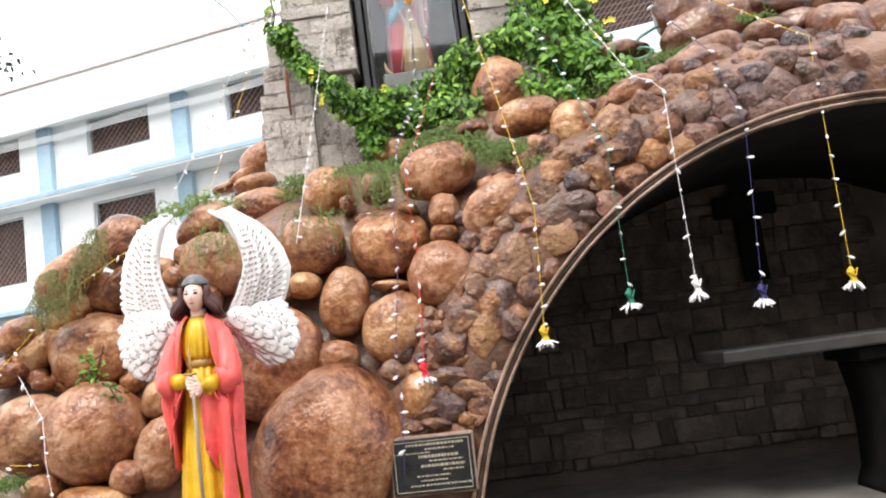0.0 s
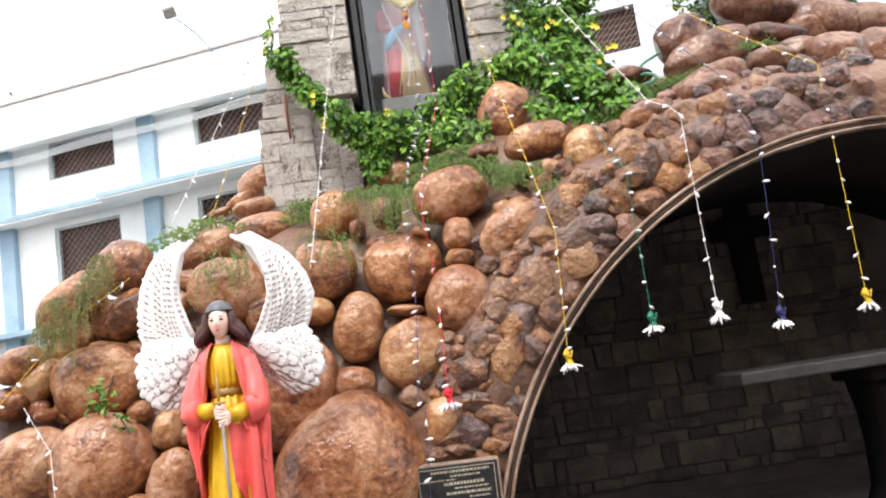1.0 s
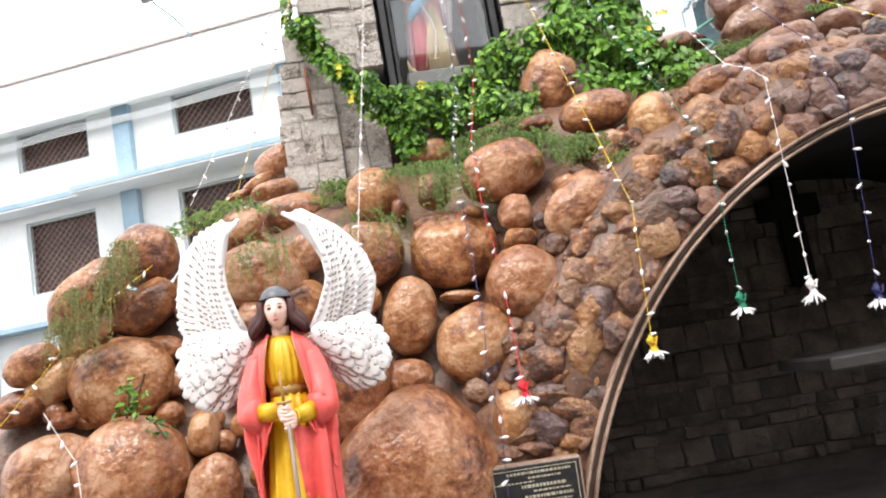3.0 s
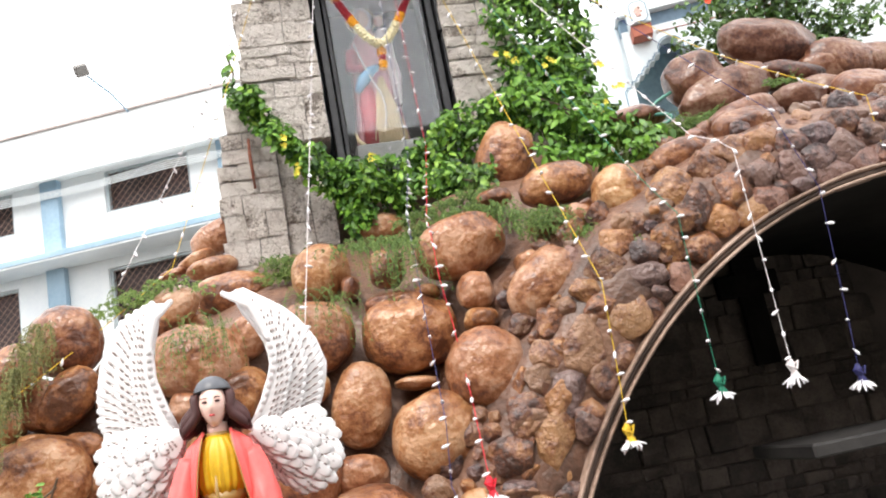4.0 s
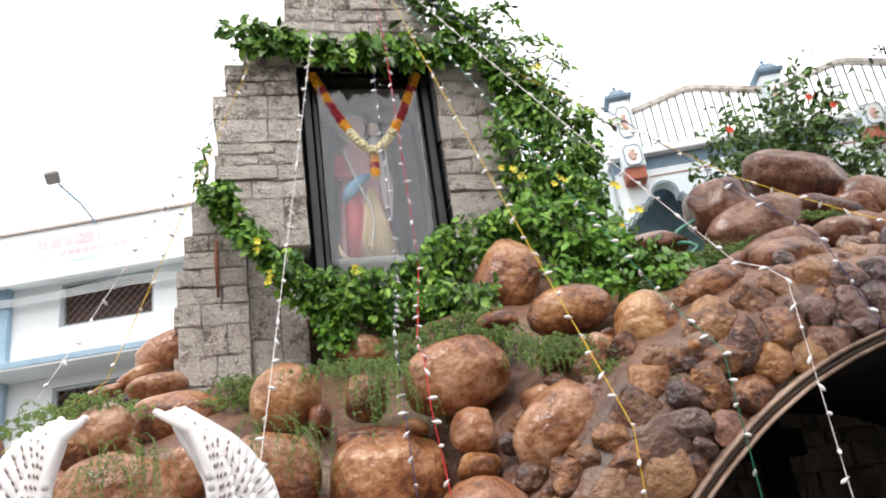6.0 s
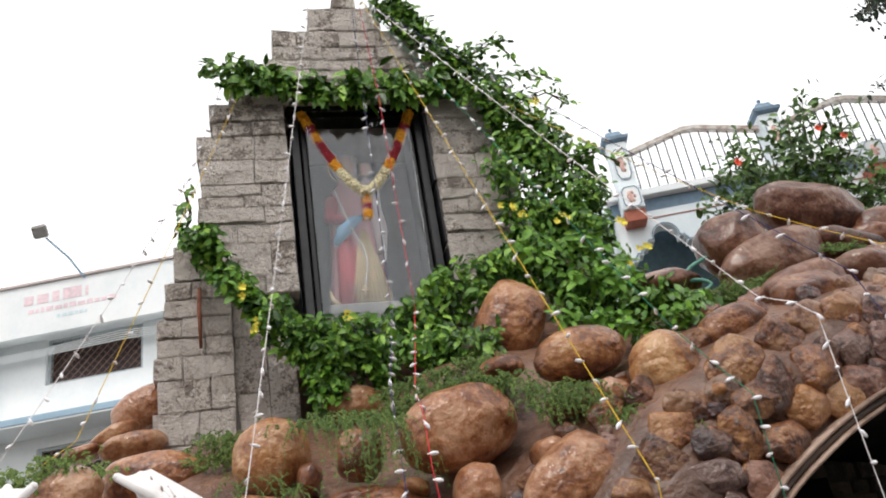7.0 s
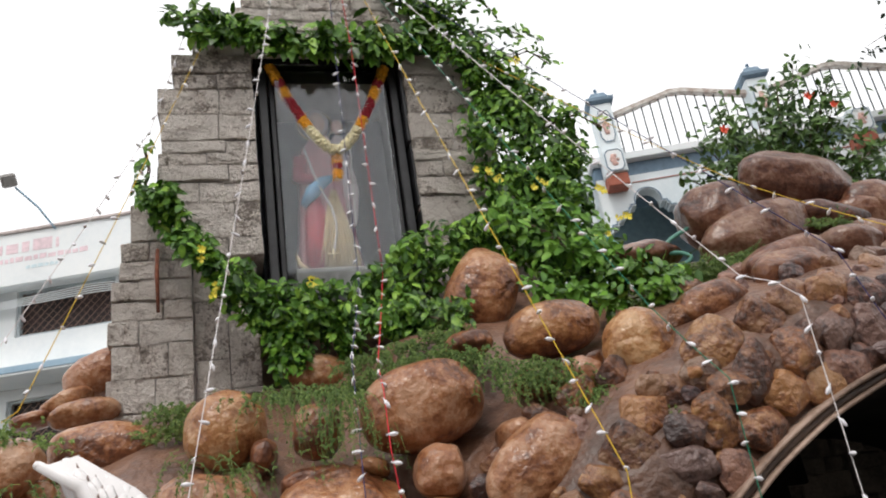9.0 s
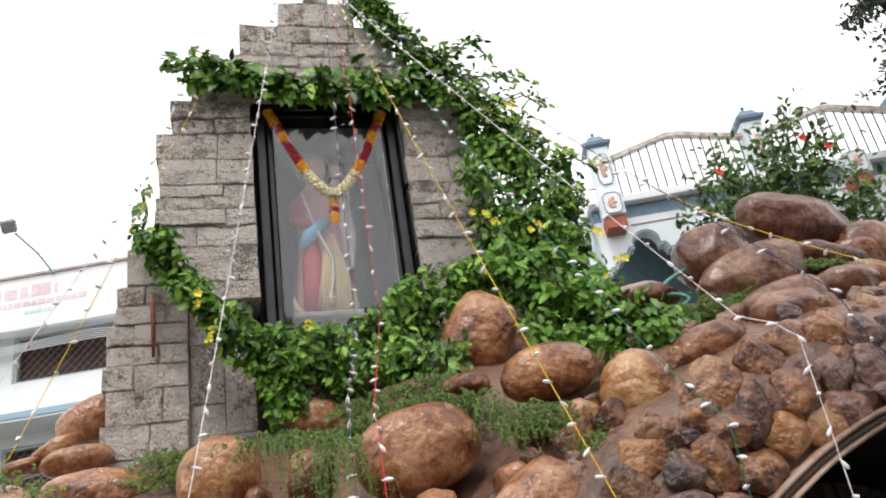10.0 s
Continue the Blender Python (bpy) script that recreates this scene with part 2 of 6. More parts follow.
# ---- the grotto: a rubble mound with a round-arched cave ----
ARCH_X, ARCH_Z, ARCH_R, FACE = 2.69, 0.0, 2.72, 4.95
CREST = [(-6.0, 0.4), (-4.5, 1.0), (-3.5, 1.9), (-3.0, 2.3), (-2.6, 2.55), (-2.1, 2.72), (-1.5, 2.98), (-1.2, 3.2), (0.3, 3.3), (0.6, 3.6), (1.5, 3.65), (2.0, 3.8), (3.4, 3.85), (4.5, 3.7), (6.5, 2.6), (8.5, 0.8)]
LEFT = [(0, 4.6), (1, 5.0), (1.9, 5.4), (2.6, 5.62), (2.9, 5.95), (3.2, 6.35), (3.4, 6.7), (4.0, 7.0)]
RIGHT = [(0, 4.6), (1, 5.0), (1.9, 5.3), (2.6, 5.42), (2.9, 5.55), (3.2, 5.70), (3.5, 6.1), (4.0, 6.5)]


def face_y(x, z):
    """How far back the mound's face lies at x and height z."""
    h = lerp_table(x, CREST)
    ze = z + max(0.0, 3.3 - h) * step(h - 0.5, h, z)
    u = step(-0.35, 0.15, x)
    y = lerp_table(ze, LEFT) * (1 - u) + lerp_table(ze, RIGHT) * u
    if x > -0.6:
        d = math.hypot(x - ARCH_X, z - ARCH_Z) - ARCH_R
        y = FACE + step(0.3, 1.0, d) * (y - FACE)
    return y


grotto = empty("grotto", (0, 5.5, 0), "brown painted boulder grotto with a round-arched cave", "grotto", kind="structure")
bm = bmesh.new()
NX, NZ, NB = 240, 76, 10
cols = []
for i in range(NX + 1):
    x = -6.0 + 14.5 * i / NX
    h = lerp_table(x, CREST)
    col = []
    for j in range(NZ + NB + 1):
        if j <= NZ:
            z = h * j / NZ
            px, pz = x, z
            d = math.hypot(x - ARCH_X, z - ARCH_Z) - ARCH_R
            if abs(d) < 0.05 and z > 0.02:
                k = ARCH_R / (d + ARCH_R)
                px, pz = ARCH_X + (x - ARCH_X) * k, ARCH_Z + (z - ARCH_Z) * k
            lump = noise.fractal(Vector((px * 2.2, 3.0, pz * 2.2)), 1.0, 2.0, 4) * 0.05 * step(0.0, 0.25, abs(d))
            v = Vector((px, face_y(px, pz) + 0.02 - 0.02 * step(0.08, 0.16, d) + 0.2 * step(0.5, 0.95, d) + lump, pz))
        else:
            k = (j - NZ) / NB
            y0 = face_y(x, h)
            v = Vector((x, y0 + (9.5 - y0) * k, h + 0.15 * math.sin(k * 3) * noise.noise(Vector((x, k * 3, 0)))))
        col.append(bm.verts.new(v))
    cols.append(col)
for i in range(NX):
    for j in range(NZ + NB):
        q = (cols[i][j], cols[i + 1][j], cols[i + 1][j + 1], cols[i][j + 1])
        c = sum((v.co for v in q), Vector()) / 4
        if j < NZ and math.hypot(c.x - ARCH_X, c.z - ARCH_Z) < ARCH_R - 0.004:
            continue
        bm.faces.new(q)
bmesh.ops.delete(bm, geom=[v for v in bm.verts if not v.link_faces], context="VERTS")
part("mortar", bm, M_MORTAR, grotto, "reddish brown cement between the boulders", True)

# cave: vault, back wall, floor
CAVE_BACK, CAVE_FLOOR = 7.2, 0.3
# vault colour is near black in place of the shade under the arch
bm = bmesh.new()
rows = []
for k in range(49):
    a = math.pi * k / 48
    rows.append([bm.verts.new((ARCH_X + (ARCH_R + o) * math.cos(a), y, ARCH_Z + (ARCH_R + o) * math.sin(a))) for o, y in ((0.0, FACE), (0.0, 6.1), (0.0, CAVE_BACK), (0.12, CAVE_BACK), (0.12, FACE + 0.1))])
for a, b in zip(rows, rows[1:]):
    for k in range(4):
        bm.faces.new((a[k], a[k + 1], b[k + 1], b[k]))
tagged(link("ceiling", bm, M_VAULT), "plastered cave vault with its shade in the dark colour", "ceiling", kind="structure")
bm = bmesh.new()
box(bm, (ARCH_X - 3, CAVE_BACK, 0), (ARCH_X + 3, CAVE_BACK + 0.25, 3.0))
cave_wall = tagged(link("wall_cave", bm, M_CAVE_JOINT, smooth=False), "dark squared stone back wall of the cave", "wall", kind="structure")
bm = bmesh.new()
box(bm, (ARCH_X - ARCH_R + 0.02, FACE + 0.02, 0.0), (ARCH_X + ARCH_R - 0.02, CAVE_BACK, CAVE_FLOOR), 0.01)
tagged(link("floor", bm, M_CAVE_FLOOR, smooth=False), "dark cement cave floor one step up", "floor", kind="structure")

# arch moulding: two light beads with a dark groove between
for name, r0, r1, y0, y1, mat in (("arch_bead", 0.0, 0.02, -0.06, 0.05, M_RIM), ("arch_groove", 0.02, 0.05, -0.035, 0.05, M_RIM_DARK), ("arch_bead", 0.05, 0.072, -0.06, 0.05, M_RIM)):
    bm = bmesh.new()
    rows = []
    for k in range(97):
        a = math.pi * k / 96
        w = 0.004 * noise.noise(Vector((k * 0.35, r0 * 90, 0)))
        rows.append([bm.verts.new((ARCH_X + (ARCH_R + r + w) * math.cos(a), FACE + y, ARCH_Z + (ARCH_R + r + w) * math.sin(a))) for r, y in ((r0, y1), (r0, y0 + 0.012), (r0 + 0.006, y0), (r1 - 0.006, y0), (r1, y0 + 0.012), (r1, y1))])
    for a, b in zip(rows, rows[1:]):
        for k in range(5):
            bm.faces.new((a[k], b[k], b[k + 1], a[k + 1]))
    part(name, bm, mat, grotto, smooth=True)


# ---- boulders, set in the mortar ----
def boulder_mesh(name, seed, mat, sub, cuts, deep, rough, square=2.15, hard=0.8):
    """A unit stone: a rounded box with a few worn flats and uneven swellings."""
    bm = bmesh.new()
    bmesh.ops.create_icosphere(bm, subdivisions=sub, radius=1.0)
    rnd = random.Random(seed)
    e = rnd.uniform(square, square + 0.6)
    flats = [(Vector((rnd.uniform(-1, 1), rnd.uniform(-1, 0.4), rnd.uniform(-1, 1))).normalized(), rnd.uniform(deep, 0.98)) for _ in range(cuts)]
    off = Vector((seed * 7.1, seed * 3.7, 0))
    for v in bm.verts:
        p = v.co.normalized()
        p = p / (abs(p.x) ** e + abs(p.y) ** e + abs(p.z) ** e) ** (1 / e) * 0.97
        for nrm, h in flats:
            over = p.dot(nrm) - h
            if over > 0:
                p -= nrm * over * hard
        swell = 0.07 * noise.noise(p * 1.1 + off) + 0.035 * noise.noise(p * 2.6 + off)
        p *= 1.0 + swell + rough * noise.fractal(p * 4.5 + off, 0.9, 2.0, 4)
        v.co = p
    me = bpy.data.meshes.new(name)
    bm.to_mesh(me)
    bm.free()
    me.materials.append(mat)
    me.shade_smooth()
    return me


BOULDERS = [boulder_mesh("boulder", k, M_BOULDER, 4, 4, 0.89, 0.016) for k in range(1, 15)]
DARK_BOULDERS = [boulder_mesh("boulder", k, M_BOULDER_DARK, 4, 7, 0.84, 0.022) for k in range(21, 29)]
STONES = [boulder_mesh("stone", k, M_STONE, 4, 15, 0.66, 0.022, 2.6, 0.95) for k in range(41, 57)]
DARK_STONES = [boulder_mesh("stone", k, M_STONE_DARK, 4, 15, 0.66, 0.03, 2.6, 0.95) for k in range(61, 69)]
set_count = 0


def set_stone(name, meshes, x, y, z, rx, ry, rz, tilt):
    """A cemented stone: its centre, half width, depth and height, and lean in degrees (anticlockwise seen from the front)."""
    global set_count
    me = meshes[(set_count * 5) % len(meshes)]
    set_count += 1
    flip = -1 if set_count % 2 else 1
    m = Matrix.Translation((x, y, z)) @ pose(0, 0, 0, 0, -tilt, 0) @ Matrix.Diagonal((rx * flip, ry, rz, 1))
    return shared(name, me, grotto, m)


def boulder(*size):
    return set_stone("boulder", DARK_BOULDERS if size[0] > 1.5 else BOULDERS, *size)


def stone(*size):
    dark = size[0] > 1.55 and set_count % 5 < 4 or set_count % 7 == 0
    return set_stone("stone", DARK_STONES if dark else STONES, *size)


boulder(-2.44, 5.65, 2.30, 0.16, 0.13, 0.15, -8)
boulder(-2.30, 5.63, 2.31, 0.20, 0.13, 0.14, 41)
boulder(-2.85, 5.46, 1.92, 0.20, 0.13, 0.11, 35)
boulder(-2.68, 5.61, 2.18, 0.20, 0.13, 0.11, 35)
boulder(-2.45, 5.44, 1.87, 0.31, 0.22, 0.26, 10)
boulder(-3.05, 5.43, 1.81, 0.17, 0.13, 0.11, 5)
boulder(-2.77, 5.36, 1.70, 0.07, 0.13, 0.05, 0)
boulder(-2.80, 5.22, 1.38, 0.28, 0.23, 0.27, 12)
boulder(-2.38, 5.20, 1.34, 0.34, 0.28, 0.33, 2)
boulder(-1.94, 5.12, 1.15, 0.16, 0.13, 0.24, -17)
boulder(-2.12, 5.07, 1.04, 0.12, 0.13, 0.11, -7)
boulder(-2.68, 5.07, 1.04, 0.12, 0.13, 0.09, 2)
boulder(-1.98, 5.27, 1.49, 0.09, 0.13, 0.13, -7)
boulder(-2.34, 5.02, 0.93, 0.24, 0.13, 0.09, -7)
boulder(-1.58, 5.60, 2.38, 0.29, 0.20, 0.23, -9)
boulder(-1.34, 5.54, 2.17, 0.13, 0.13, 0.15, -11)
boulder(-1.29, 5.63, 2.49, 0.11, 0.13, 0.14, -30)
boulder(-1.66, 5.52, 2.14, 0.09, 0.13, 0.09, -11)
boulder(-0.91, 5.61, 2.42, 0.23, 0.19, 0.22, -9)
boulder(-0.36, 5.59, 2.35, 0.29, 0.21, 0.25, -4)
boulder(-0.72, 5.47, 1.98, 0.17, 0.14, 0.25, -12)
boulder(-0.79, 5.32, 1.61, 0.16, 0.13, 0.12, -4)
boulder(-0.35, 5.29, 1.74, 0.25, 0.21, 0.25, -14)
boulder(-0.03, 5.23, 2.04, 0.23, 0.19, 0.23, -29)
boulder(-1.22, 5.33, 1.62, 0.33, 0.28, 0.41, -27)
boulder(-0.86, 5.06, 1.03, 0.47, 0.40, 0.55, -25)
boulder(0.04, 5.46, 2.51, 0.11, 0.13, 0.12, -8)
boulder(0.02, 5.38, 2.33, 0.10, 0.13, 0.07, -9)
boulder(0.38, 5.22, 2.45, 0.26, 0.14, 0.17, 39)
boulder(-0.66, 5.80, 2.71, 0.06, 0.13, 0.08, -8)
boulder(-0.39, 5.50, 2.05, 0.13, 0.13, 0.04, -5)
boulder(-0.45, 5.66, 2.56, 0.16, 0.13, 0.06, 4)
boulder(-0.22, 5.63, 2.58, 0.08, 0.13, 0.05, -10)
boulder(-0.26, 5.04, 1.30, 0.11, 0.13, 0.16, -17)
boulder(-0.99, 5.52, 2.13, 0.12, 0.13, 0.10, -7)
boulder(1.42, 5.35, 3.12, 0.20, 0.13, 0.11, 15)
boulder(1.93, 5.36, 3.25, 0.23, 0.13, 0.13, 6)
boulder(0.99, 5.32, 2.93, 0.17, 0.14, 0.18, -7)
boulder(0.72, 5.40, 2.84, 0.09, 0.13, 0.09, -2)
boulder(-0.32, 6.61, 3.28, 0.21, 0.13, 0.12, -2)
boulder(0.55, 5.52, 2.86, 0.10, 0.13, 0.07, -2)
boulder(0.35, 5.37, 2.62, 0.07, 0.13, 0.06, 16)
boulder(1.03, 5.08, 2.72, 0.04, 0.13, 0.04, -3)
boulder(-0.21, 5.33, 1.93, 0.07, 0.13, 0.04, 10)
boulder(-1.13, 5.52, 2.13, 0.09, 0.13, 0.08, -9)
boulder(-0.43, 5.68, 2.77, 0.11, 0.13, 0.12, -3)
boulder(0.32, 5.72, 3.12, 0.12, 0.13, 0.07, 7)
boulder(-1.37, 6.30, 2.90, 0.28, 0.13, 0.15, -5)
boulder(0.70, 5.60, 3.13, 0.25, 0.13, 0.14, 8)
boulder(0.02, 5.57, 2.82, 0.29, 0.17, 0.20, 13)
boulder(-0.82, 5.95, 2.87, 0.19, 0.16, 0.19, -8)
boulder(-2.32, 5.75, 2.65, 0.21, 0.18, 0.21, -8)
boulder(-2.63, 5.52, 2.42, 0.29, 0.13, 0.16, 36)
boulder(-2.95, 5.42, 2.05, 0.17, 0.13, 0.12, 25)
boulder(-1.79, 5.95, 2.75, 0.24, 0.13, 0.13, 39)
boulder(0.58, 6.20, 3.56, 0.20, 0.17, 0.26, -26)
boulder(-1.54, 7.00, 3.50, 0.21, 0.13, 0.13, 27)
boulder(-1.69, 6.95, 3.33, 0.15, 0.13, 0.07, 25)
boulder(-1.57, 6.80, 3.22, 0.19, 0.13, 0.08, 9)
boulder(-1.86, 6.90, 3.23, 0.11, 0.13, 0.04, 12)
boulder(2.76, 6.10, 4.13, 0.42, 0.19, 0.20, -11)
boulder(2.06, 6.05, 3.89, 0.22, 0.20, 0.21, 20)
boulder(2.19, 5.90, 3.71, 0.38, 0.16, 0.17, 17)
boulder(2.71, 5.92, 3.79, 0.29, 0.16, 0.10, -6)
boulder(3.12, 6.00, 3.84, 0.28, 0.16, 0.15, 0)
boulder(2.85, 5.80, 3.59, 0.24, 0.16, 0.11, 0)
boulder(2.05, 5.55, 3.37, 0.26, 0.16, 0.14, 14)
boulder(1.56, 6.10, 3.67, 0.23, 0.16, 0.10, 0)
boulder(3.02, 5.60, 3.44, 0.26, 0.17, 0.19, -8)
boulder(3.34, 5.65, 3.44, 0.20, 0.18, 0.20, -8)
boulder(3.51, 6.00, 3.83, 0.27, 0.16, 0.15, -8)
boulder(3.22, 6.00, 3.88, 0.31, 0.17, 0.19, -2)
boulder(2.51, 5.60, 3.48, 0.19, 0.16, 0.11, -3)

# ---- rubble round the arch: rounded stones bedded in mortar ----
stone(0.33, 5.04, 2.21, 0.088, 0.045, 0.098, -11)
stone(0.25, 4.99, 2.02, 0.116, 0.045, 0.092, -32)
stone(0.18, 4.98, 1.91, 0.084, 0.045, 0.101, -12)
stone(0.09, 4.97, 1.75, 0.113, 0.053, 0.132, -12)
stone(0.30, 4.95, 1.82, 0.094, 0.045, 0.157, -24)
stone(0.45, 4.95, 2.04, 0.123, 0.059, 0.178, -11)
stone(0.68, 4.99, 2.43, 0.129, 0.058, 0.122, -30)
stone(0.59, 4.95, 2.23, 0.109, 0.045, 0.081, 23)
stone(0.54, 5.00, 2.34, 0.100, 0.045, 0.092, -11)
stone(0.72, 4.95, 2.16, 0.133, 0.060, 0.126, 8)
stone(0.50, 4.95, 1.86, 0.102, 0.048, 0.115, -12)
stone(0.39, 4.95, 1.67, 0.113, 0.054, 0.120, -33)
stone(0.63, 4.95, 1.95, 0.076, 0.045, 0.110, -32)
stone(0.42, 5.02, 2.27, 0.071, 0.045, 0.071, -11)
stone(0.09, 5.03, 1.92, 0.044, 0.045, 0.092, -22)
stone(0.91, 5.03, 2.66, 0.137, 0.045, 0.093, -19)
stone(0.79, 5.02, 2.57, 0.110, 0.052, 0.110, -10)
stone(0.90, 4.95, 2.48, 0.101, 0.045, 0.080, -10)
stone(0.88, 4.95, 2.37, 0.132, 0.045, 0.079, -5)
stone(1.16, 4.95, 2.64, 0.115, 0.045, 0.085, 0)
stone(1.18, 5.05, 2.83, 0.145, 0.069, 0.145, -39)
stone(1.26, 4.95, 2.69, 0.097, 0.046, 0.149, -14)
stone(1.43, 5.03, 2.92, 0.131, 0.050, 0.104, -24)
stone(1.04, 4.95, 2.52, 0.102, 0.048, 0.124, -10)
stone(1.22, 4.95, 2.46, 0.114, 0.054, 0.114, 9)
stone(1.07, 4.95, 2.31, 0.112, 0.046, 0.097, -11)
stone(1.61, 5.04, 3.00, 0.142, 0.054, 0.114, -9)
stone(1.69, 4.95, 2.84, 0.111, 0.049, 0.104, -9)
stone(1.49, 4.95, 2.75, 0.113, 0.054, 0.121, -9)
stone(1.69, 4.95, 2.67, 0.125, 0.052, 0.110, 10)
stone(1.38, 4.95, 2.58, 0.108, 0.051, 0.112, -10)
stone(1.81, 5.01, 3.02, 0.134, 0.062, 0.130, -9)
stone(1.94, 4.96, 2.98, 0.110, 0.045, 0.094, -9)
stone(1.88, 4.95, 2.84, 0.112, 0.051, 0.108, -9)
stone(2.12, 4.96, 3.02, 0.119, 0.045, 0.091, -9)
stone(2.06, 4.95, 2.88, 0.133, 0.057, 0.121, -9)
stone(2.29, 4.97, 3.07, 0.145, 0.045, 0.088, -3)
stone(2.25, 4.95, 2.92, 0.130, 0.060, 0.126, -24)
stone(2.44, 4.95, 2.97, 0.120, 0.057, 0.120, -9)
stone(2.33, 4.95, 2.80, 0.142, 0.045, 0.095, 0)
stone(2.13, 4.95, 2.77, 0.140, 0.045, 0.078, 5)
stone(1.56, 4.95, 2.61, 0.101, 0.045, 0.090, 19)
stone(2.51, 4.95, 2.84, 0.127, 0.055, 0.115, -9)
stone(1.93, 4.95, 2.75, 0.108, 0.045, 0.073, 15)
stone(1.07, 5.01, 2.71, 0.097, 0.045, 0.082, 30)
stone(1.58, 4.95, 2.84, 0.069, 0.045, 0.061, -9)
stone(0.93, 4.95, 2.25, 0.078, 0.045, 0.057, -11)
stone(0.86, 4.95, 2.17, 0.071, 0.045, 0.085, -11)
stone(0.09, 4.97, 1.75, 0.119, 0.056, 0.123, -9)
stone(-0.03, 4.97, 1.56, 0.141, 0.060, 0.126, 5)
stone(0.18, 4.95, 1.60, 0.110, 0.052, 0.169, -21)
stone(-0.04, 4.95, 1.40, 0.105, 0.045, 0.055, -9)
stone(0.05, 4.95, 1.30, 0.140, 0.045, 0.066, -17)
stone(-0.09, 4.95, 1.23, 0.116, 0.048, 0.101, -19)
stone(0.12, 4.95, 1.20, 0.101, 0.048, 0.139, -39)
stone(-0.19, 4.96, 1.21, 0.131, 0.045, 0.050, 20)
stone(-0.18, 4.95, 1.13, 0.100, 0.045, 0.054, -9)
stone(0.21, 4.95, 1.34, 0.094, 0.045, 0.062, -9)
stone(-0.31, 4.97, 1.12, 0.092, 0.045, 0.046, -4)
stone(0.02, 4.95, 1.13, 0.077, 0.045, 0.046, -9)
stone(-0.04, 4.95, 1.40, 0.100, 0.045, 0.062, -17)
stone(0.40, 4.95, 1.70, 0.100, 0.045, 0.092, -7)
stone(0.25, 4.95, 1.79, 0.084, 0.045, 0.126, -27)

# smaller stones packed into what is left between them
fill = random.Random(77)
packed = [(o.location.x, o.location.z, 0.5 * (abs(o.scale.x) + o.scale.z)) for o in grotto.children if o.name.startswith(("boulder", "stone"))]
for _ in range(9000):
    a, d = fill.uniform(0.02, math.pi), fill.uniform(0.13, 0.78)
    x, z = ARCH_X + (ARCH_R + d) * math.cos(a), ARCH_Z + (ARCH_R + d) * math.sin(a)
    room = min(math.hypot(x - bx, z - bz) - br * 0.98 for bx, bz, br in packed)
    room = min(room, d - 0.10)
    if room > (0.026 if x < 2.8 else 0.06):
        r = min(room * 1.3, fill.uniform(0.06, 0.10))
        packed.append((x, z, r))
        stone(x, face_y(x, z) + 0.01, z, r * fill.uniform(1.0, 1.3), r * 0.6, r * fill.uniform(0.9, 1.15), fill.uniform(-40, 40))
for _ in range(1500):
    x = fill.uniform(-2.9, -1.5)
    z = fill.uniform(1.2, lerp_table(x, CREST) - 0.05)
    room = min(math.hypot(x - bx, z - bz) - br * 0.96 for bx, bz, br in packed)
    if room > 0.066 and math.hypot(x - ARCH_X, z - ARCH_Z) > ARCH_R + 0.78:
        r = min(room, 0.085)
        packed.append((x, z, r))
        boulder(x, face_y(x, z) + 0.10, z, r * fill.uniform(1.0, 1.3), r * 0.8, r * fill.uniform(0.85, 1.05), fill.uniform(-30, 30))


# ---- the stepped stone shrine on top ----
TOWER_Y, TOWER_BACK = 6.85, 7.9
PROFILE = [(3.0, -1.47), (3.75, -1.44), (4.0, -1.40), (4.25, -1.36), (4.5, -1.22), (5.26, -1.18), (5.62, -1.09), (5.84, -0.975), (6.03, -0.70), (6.31, -0.61), (6.54, -0.32), (6.70, -0.14)]
MID, OPEN_L, OPEN_R, OPEN_TOP, OPEN_BOT = -0.05, -0.57, 0.47, 5.66, 3.75


def tower_left(z):
    for (z0, x), (z1, _) in zip(PROFILE, PROFILE[1:]):
        if z < z1:
            return PROFILE[[p[0] for p in PROFILE].index(z1)][1] if z1 > 4.4 and z0 >= 4.5 else x
    return PROFILE[-1][1]


shrine = empty("stone_shrine", (0, TOWER_Y, 3.0), "stepped grey granite block shrine with a glazed niche", "shrine")
rnd = random.Random(11)


def block(x0, x1, z0, z1, proud=0.0, back=0.34):
    g = rnd.uniform(0.001, 0.004)
    bm = bmesh.new()
    box(bm, (x0 + g, TOWER_Y - 0.02 - proud, z0 + g), (x1 - g, TOWER_Y + back, z1 - g), 0.006, jitter=0.004)
    front = [f for f in bm.faces if f.normal.y < -0.8]
    bmesh.ops.subdivide_edges(bm, edges=list({e for f in front for e in f.edges}), cuts=6, use_grid_fill=True)
    for v in bm.verts:
        if v.co.y < TOWER_Y + 0.1 - proud:
            v.co.y += 0.015 * noise.fractal(v.co * 7.0, 0.9, 2.0, 4)
            v.co.x += 0.006 * noise.noise(v.co * 15.0)
            v.co.z += 0.006 * noise.noise(v.co * 15.0 + Vector((5, 0, 0)))
    return part("stone_block", bm, M_GRANITE, shrine)


